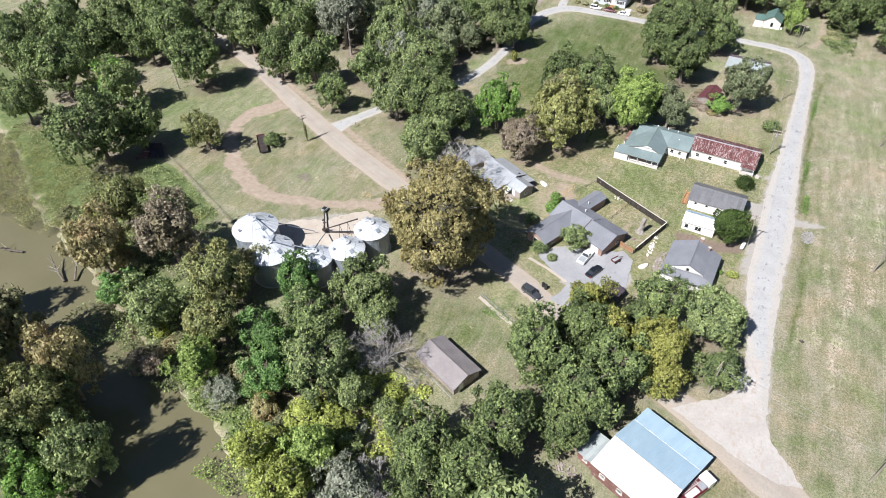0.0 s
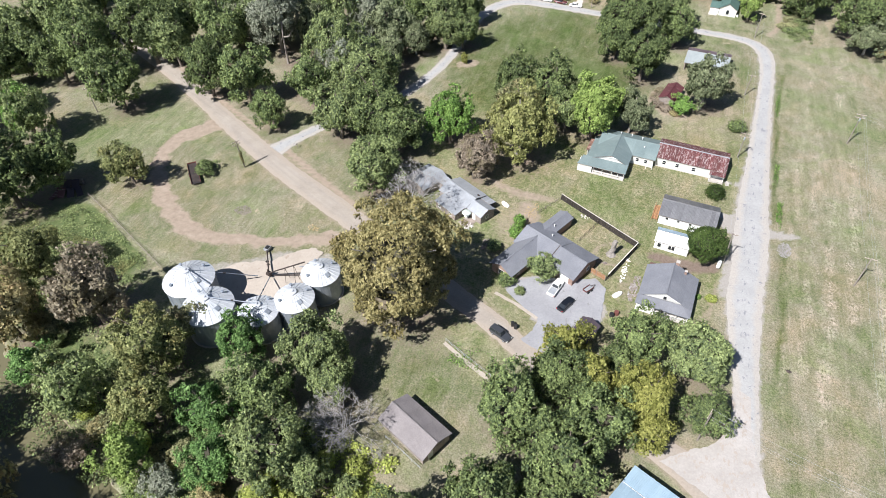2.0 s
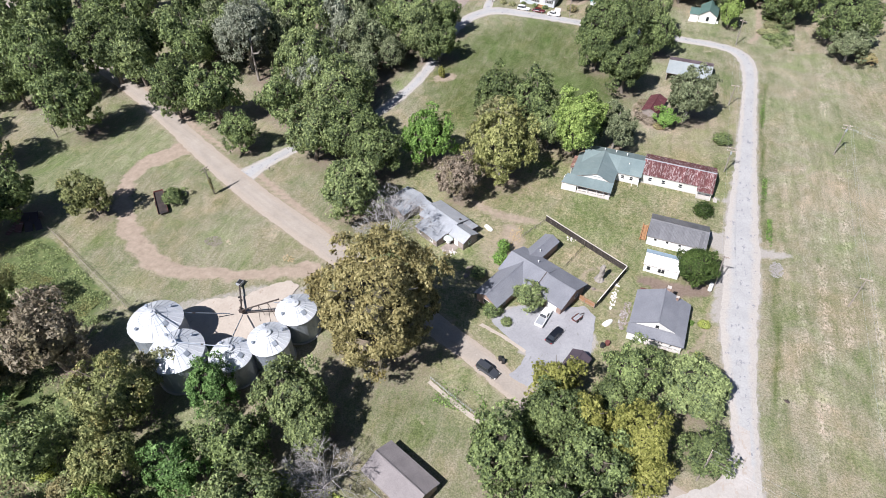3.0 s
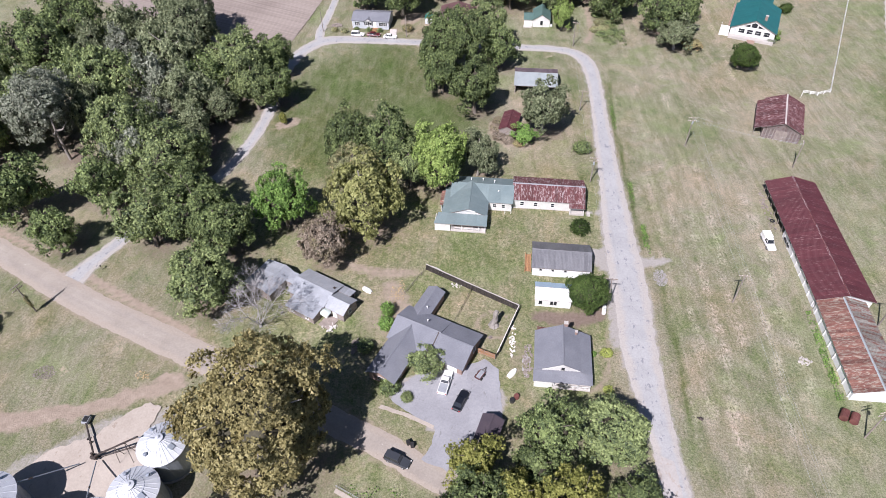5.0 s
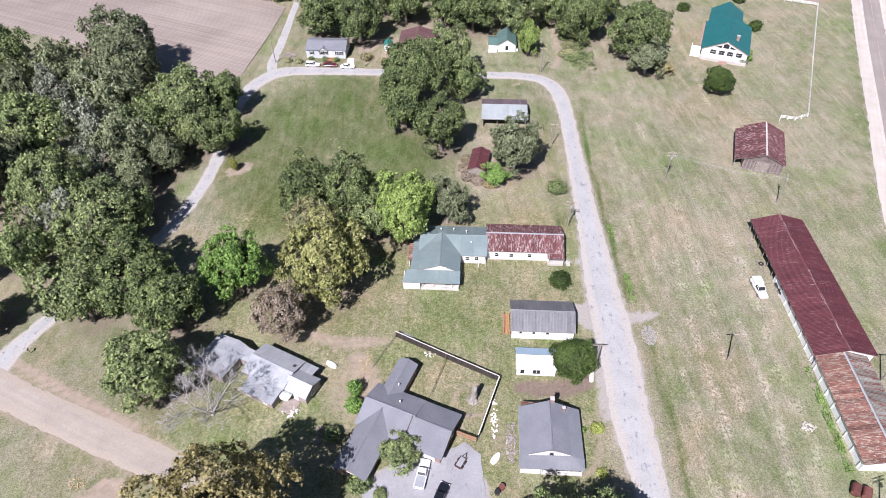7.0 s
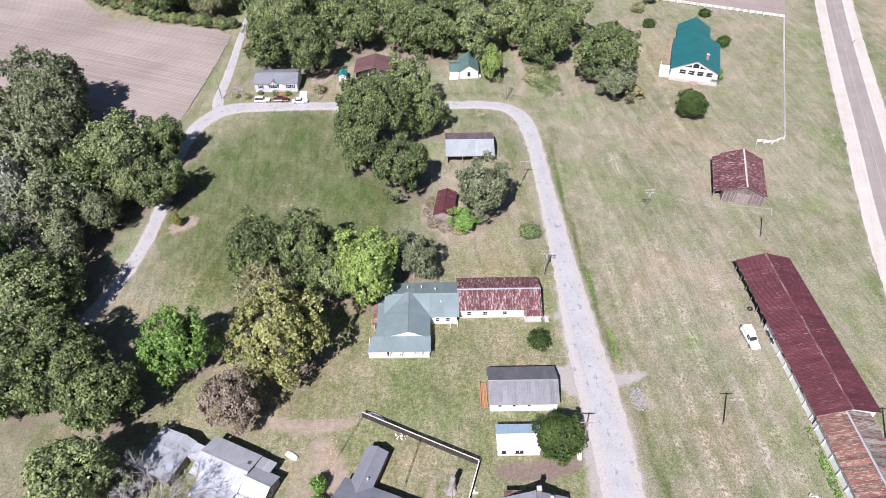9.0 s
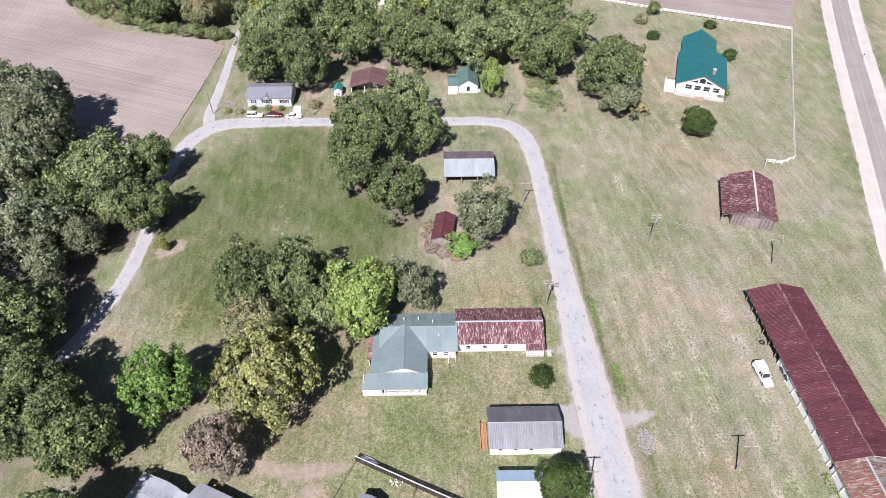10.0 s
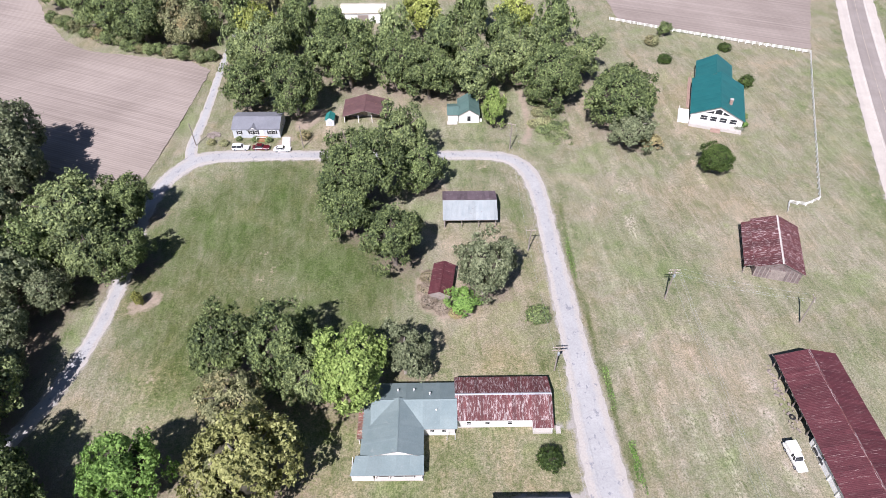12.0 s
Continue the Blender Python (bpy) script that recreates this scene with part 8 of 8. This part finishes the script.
def swing_auger():
    a = thing("grain_auger", -86.4, 87.4, 0, 0, "dark steel grain auger with a low hopper on the pad", "auger")
    part("tube", tubes([((0, 0, 1.2), (-5.4, 6.6, 0.8), 0.17), ((0, 0, 0.4), (0, 0, 2.6), 0.2)], 10), dark_steel, a)
    hopper = part("hopper", boxed(-6.2, 6.3, 0.35, -5.0, 7.8, 1.0, bevel=0.06), silver_metal, a, "grey square hopper")
    # black plate on the solid box paints the dark inside of the hopper
    part("hopper_mouth", boxed(-6.1, 6.5, 1.004, -5.1, 7.7, 1.03), trim_black, hopper)
    for p in ((-2.6, 3.0), (-3.4, 3.6)):
        part("wheel", lathe([(0.05, -0.1), (0.3, -0.1), (0.34, 0), (0.3, 0.1), (0.05, 0.1)], 14), rubber, a).matrix_basis = pose(p[0], p[1], 0.33, 90, 0, 40)
    part("gearbox", boxed(-0.5, -0.4, 0.9, 0.5, 0.5, 1.7, bevel=0.06), dark_steel, a)
    part("loading_tube", tubes([((0.2, 0, 1.6), (9.8, 1.6, 7.6), 0.16), ((0.2, 0.3, 0.5), (9.4, 4.6, 0.6), 0.14)], 10), dark_steel, a)
    for s in (0.45, 0.7):
        c = Vector((0.2, 0, 1.6)).lerp(Vector((9.8, 1.6, 7.6)), s)
        part("strut", tubes([((c.x, c.y - 0.9, 0), c, 0.05), ((c.x, c.y + 0.9, 0), c, 0.05)], 6), dark_steel, a)
    return a


swing_auger()


def spout(a, b, label):
    s = thing("spout_pipe", *a, 0, label, "pipe", "pipes between the grain bins")
    d = Vector(b) - Vector(a)
    part("pipe", tubes([((0, 0, 0), d, 0.11)], 8), bin_steel, s)
    part("collar", tubes([(d * 0.48, d * 0.52, 0.15)], 8), dark_steel, s)


spout((-87.2, 71.3, 10.0), (-78.6, 74.7, 8.5), "thin steel spout between two grain bins")
spout((-96.2, 75.6, 10.0), (-87.2, 71.3, 10.0), "thin steel spout between two grain bins")
spout((-73.1, 88.6, 8.6), (-80.5, 91.4, 2.2), "steel loading pipe down from a grain bin")
spout((-96.2, 75.6, 10.0), (-88.5, 86.0, 1.0), "long steel pipe slanting from a grain bin")
spout((-78.6, 74.7, 8.4), (-85.6, 86.6, 1.2), "long steel pipe slanting from a grain bin")


def backhoe():
    b = thing("backhoe", -229.5, 134.2, 0, 15, "yellow backhoe loader parked on the grass", "backhoe")
    part("body", boxed(-1.6, -0.8, 0.8, 1.6, 0.8, 1.7, bevel=0.08), yellow_paint, b)
    part("cab", boxed(-0.9, -0.7, 1.703, 0.5, 0.7, 3.0, bevel=0.05), glass_dark, b)
    part("cab_roof", boxed(-1.0, -0.8, 3.003, 0.6, 0.8, 3.12), yellow_paint, b)
    part("boom", tubes([((1.7, 0, 1.2), (3.4, 0, 3.4), 0.18), ((3.4, 0, 3.4), (4.6, 0, 1.6), 0.15)], 8), yellow_paint, b)
    part("bucket", boxed(-3.0, -1.1, 0.1, -2.2, 1.1, 0.9, bevel=0.05), dark_steel, b)
    part("loader_arm", tubes([((-1.2, -0.7, 1.4), (-2.5, -0.7, 0.6), 0.1), ((-1.2, 0.7, 1.4), (-2.5, 0.7, 0.6), 0.1)], 6), yellow_paint, b)
    for x, r in ((-1.1, 0.5), (1.1, 0.75)):
        for s in (-1, 1):
            part("wheel", lathe([(0.05, -0.2), (r * 0.8, -0.2), (r, -0.1), (r, 0.1), (r * 0.8, 0.2), (0.05, 0.2)], 18), rubber, b).matrix_basis = pose(x, s * 1.0, r, 90)


backhoe()


def bin_cart(x, y, turn, label, material):
    """A wheeled refuse bin."""
    b = thing("refuse_bin", x, y, 0, turn, label, "bin")
    part("tub", slab([(-0.3, -0.35, 0.95), (0.3, -0.35, 0.95), (0.3, 0.35, 0.95), (-0.3, 0.35, 0.95)], 0.95), material, b)
    part("lid", boxed(-0.33, -0.38, 0.953, 0.33, 0.38, 1.03, bevel=0.02), material, b)
    for s in (-0.25, 0.25):
        part("wheel", lathe([(0.02, -0.04), (0.13, -0.04), (0.13, 0.04), (0.02, 0.04)], 12), rubber, b).matrix_basis = pose(s, 0.37, 0.13, 0, 90)


bin_cart(-31.2, 96.6, 30, "black wheeled refuse bin beside the gravel road", trim_black)
bin_cart(-30.4, 96.2, 10, "black wheeled refuse bin beside the gravel road", trim_black)


def mailbox(x, y, turn):
    m = thing("mailbox", x, y, 0, turn, "dark mailbox on a wooden post by the lane", "mailbox")
    part("post", boxed(-0.05, -0.05, -0.2, 0.05, 0.05, 1.1), old_wood, m)
    part("box", boxed(-0.12, -0.28, 1.103, 0.12, 0.28, 1.36, bevel=0.05), dark_steel, m)


mailbox(-108.8, 132.0, 30)
mailbox(126.0, 282, -20)


# dead boughs lying at the water's edge
def dead_bough(x, y, z, turn, l, seed, label):
    rng = random.Random(seed)
    b = thing("dead_branch", x, y, z, turn, label, "branch")
    part("stem", tubes([((0, 0, 0), (l * 0.5, 0.3, 0.9), 0.3, 0.22), ((l * 0.5, 0.3, 0.9), (l, -0.2, 2.2), 0.22, 0.08)], 8), bark, b)
    for k in range(7):
        s = rng.uniform(0.3, 0.95)
        part("twig", tubes([((l * s, 0, 0.4 + 1.6 * s), (l * s + rng.uniform(0.5, 2.2), rng.uniform(-2, 2), 1.2 + 1.6 * s + rng.uniform(-0.4, 1.2)), 0.09, 0.02)], 5), pale_bark, b)


dead_bough(-131.5, 44.8, -0.9, 160, 9, 1, "fallen dead bough leaning over the water")
dead_bough(-129.5, 46.2, -0.9, 130, 7, 2, "fallen dead bough leaning over the water")
dead_bough(-150, 46.5, -1.0, 205, 8, 3, "grey driftwood bough in the shallows")

# ---- shrubs ----
bush("holly", 1.4, 156.2, 2.1, 3.0, "round dark shrub on the lawn")
bush("oak", 3.0, 188.7, 2.3, 2.6, "spreading dark green shrub by the road")
bush("holly", 81.0, 305.0, 1.9, 2.6, "round dark shrub behind the teal roof")
bush("holly", 79.9, 281.9, 2.0, 2.8, "round dark shrub beside the teal-roofed house")
bush("holly", 81.6, 283.9, 1.7, 2.4, "round dark shrub beside the teal-roofed house")
bush("holly", 58.2, 297.2, 2.1, 2.8, "round dark shrub on the lawn")
bush("elm", 57.0, 310.0, 2.3, 3.0, "olive shrub by the white fence")
tree("oak", 62.5, 315.5, 2.6, 6.0)
bush("oak", -36.6, 107.7, 1.9, 2.4, "clipped round shrub at the house corner")
bush("ash", -33.0, 105.9, 1.1, 1.2, "small yellow-green shrub at the lot's edge")
bush("maple", -40.3, 126.0, 1.3, 3.4, "bright green sapling beside the house")
bush("maple", -40.0, 122.5, 1.5, 2.6, "bright green shrub beside the house")
bush("ash", -43.2, 116.4, 1.5, 2.2, "green shrub beside the stacked wood")
bush("willow", 5.5, 120.2, 1.1, 1.2, "low clipped green hedge ball")
bush("willow", 5.4, 111.6, 0.85, 1.0, "low clipped green hedge ball")
bush("maple", 2.9, 119.8, 0.6, 0.9, "low clipped green hedge ball")
bush("oak", -66.6, 254.3, 1.0, 1.1, "low shrub before the mobile home")
bush("oak", -70.4, 254.6, 1.1, 1.1, "low shrub before the mobile home")
bush("oak", -75.2, 254.9, 0.9, 1.0, "low shrub before the mobile home")
bush("elm", -56.6, 255.8, 1.8, 2.2, "round shrub at the drive's end")
bush("elm", -79.0, 252.8, 1.2, 1.2, "low shrub by the lane")
bush("elm", -82.8, 253.3, 1.2, 1.2, "low shrub by the lane")
bush("maple", 71.6, 259.8, 1.4, 1.6, "green shrub at the porch corner")
bush("sage", 69.6, 257.6, 1.3, 1.2, "grey-green shrub before the porch")
bush("oak", 73.0, 263.5, 1.2, 1.8, "green shrub along the house side")
bush("oak", -125.4, 112.8, 3.0, 3.4, "dark shrub growing through the trailer")
bush("cypress", -20.6, 200.5, 1.7, 1.4, "pinkish dry brush round the old shed")
bush("cypress", -21.2, 196.8, 1.8, 1.2, "pinkish dry brush round the old shed")
bush("cypress", -20.4, 193.2, 1.8, 1.2, "pinkish dry brush round the old shed")
bush("cypress", -17.4, 191.6, 1.8, 1.0, "pinkish dry brush round the old shed")
bush("birch", -14.5, 190.2, 1.6, 1.0, "dry brush round the old shed")
bush("hickory", -83.9, 193.9, 1.0, 3.8, "young sapling on a ring of bare earth")
bush("elm", -57.5, 36.0, 2.2, 1.8, "brown brush at the water's edge")
for k, (bx, by) in enumerate(((10.6, 261), (12.6, 258), (13.8, 262.5), (15.5, 266), (12.2, 267), (16.2, 260), (14.6, 271), (11.6, 273), (17.0, 275))):
    bush("ash" if k % 2 else "elm", bx, by, 2.0, 1.3, "low brown-green scrub beside the track")
for k in range(22):
    t = k / 21
    bush(("oak", "ash", "elm")[k % 3], -94 - 66 * t + wood_rng.uniform(-1, 1), 300.5 + 8 * t + 22 * t * t + wood_rng.uniform(-0.6, 1.5), wood_rng.uniform(1.8, 2.9), None, "tangled shrub at the edge of the field")
for k in range(26):
    t = k / 25
    bush(("elm", "ash", "willow", "birch")[k % 4], -148 + 92 * t + wood_rng.uniform(-1.5, 1.5), 60.5 - 26 * t + 3.0 * math.sin(9 * t) + wood_rng.uniform(-1, 2.5), wood_rng.uniform(1.6, 2.9), None, "tangled shrub on the river bank")
for k in range(16):
    bush(("willow", "ash", "sage", "willow")[k % 4], wood_rng.uniform(-56, -38), wood_rng.uniform(34, 57), wood_rng.uniform(1.4, 2.6), None, "yellow-green shrub in the thicket")


# ---- weeds ----
def weed_patch(name, spots, count, size, species, seed, label):
    """Tall weeds: blades in tufts over a stretch of ground, one mesh."""
    rng = np.random.RandomState(seed)
    quads = []
    for x0, y0, x1, y1, share in spots:
        n = int(count * share)
        x, y = rng.uniform(x0, x1, n), rng.uniform(y0, y1, n)
        keep = (wavy(x, y, 9, seed) + rng.uniform(-0.5, 0.5, n) > -0.15) & ((x < -147) | (x > -108) | (y < 91.4 - 0.363 * (x + 147)))
        x, y = x[keep], y[keep]
        n = len(x)
        z = rng.uniform(0.1, 0.9, n) * size * (1.4 + wavy(x, y, 14, seed + 1))
        nor = rng.normal(size=(n, 3)) * 0.6 + (0, 0, 1)
        nor /= np.linalg.norm(nor, axis=1)[:, None]
        a = np.cross(nor, rng.normal(size=(n, 3)))
        a /= np.linalg.norm(a, axis=1)[:, None]
        b = np.cross(nor, a)
        s = (size * rng.uniform(0.35, 0.8, n))[:, None]
        p = np.stack([x, y, np.maximum(z, 0.1)], -1)
        quads.append(np.stack([p - a * s * 0.6 - b * s * 0.3, p + a * s * 0.6 - b * s * 0.3, p + b * s * 0.75], 1).reshape(-1, 3))
    return tagged(new(name, blades_mesh(name, np.concatenate(quads), LEAVES[species])), label, "weeds", kind="stuff")


weed_patch("weeds", [(-205, 52, -150, 84, 0.55), (-152, 56, -118, 80, 0.45)], 60000, 0.42, "olive", 21, "tall olive weeds on the overgrown bank")
weed_patch("weeds", [(-150, 70, -114, 88, 0.6), (-140, 60, -112, 76, 0.4)], 26000, 0.42, "ash", 22, "dark green weeds beside the old fence")
weed_patch("weeds", [(-204, 54, -160, 78, 1.0)], 7000, 0.4, "hickory", 23, "yellow-flowered weeds on the bank")
weed_patch("weeds", [(-80, 34, -60, 42, 0.3), (-68, 24, -52, 36, 0.35), (-58, 16, -46, 28, 0.35)], 9000, 0.5, "lime", 29, "green reeds and weeds along the water")
weed_patch("weeds", [(-60, 38, -38, 60, 1.0)], 12000, 0.6, "willow", 24, "yellow-green undergrowth among the trees")
weed_patch("weeds", [(-120, 34, -66, 62, 1.0)], 16000, 0.6, "ash", 25, "green undergrowth on the river bank")
weed_patch("weeds", [(16.2, 150, 17.6, 160, 0.5), (14.4, 166, 15.6, 176, 0.25), (12.2, 200, 13.4, 215, 0.25)], 1500, 0.35, "maple", 26, "bright green weeds along the ditch")
weed_patch("weeds", [(12.7, 250.8, 20.7, 281.1, 1.0)], 7000, 0.45, "ash", 30, "low scrub and tall weeds beside the track")
weed_patch("weeds", [(48.0, 114, 49.6, 136, 1.0)], 1300, 0.4, "maple", 27, "bright green weeds along the shed wall")
weed_patch("weeds", [(-40, 82.6, -30, 88, 1.0)], 800, 0.4, "maple", 28, "green weeds along the garden fence")


# litter colour under each crown, its centre shifted towards +x and +y
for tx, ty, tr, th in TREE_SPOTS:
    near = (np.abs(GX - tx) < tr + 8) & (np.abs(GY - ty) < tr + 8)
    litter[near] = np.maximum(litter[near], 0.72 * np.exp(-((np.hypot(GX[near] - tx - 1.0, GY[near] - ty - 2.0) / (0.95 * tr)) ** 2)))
build_ground()
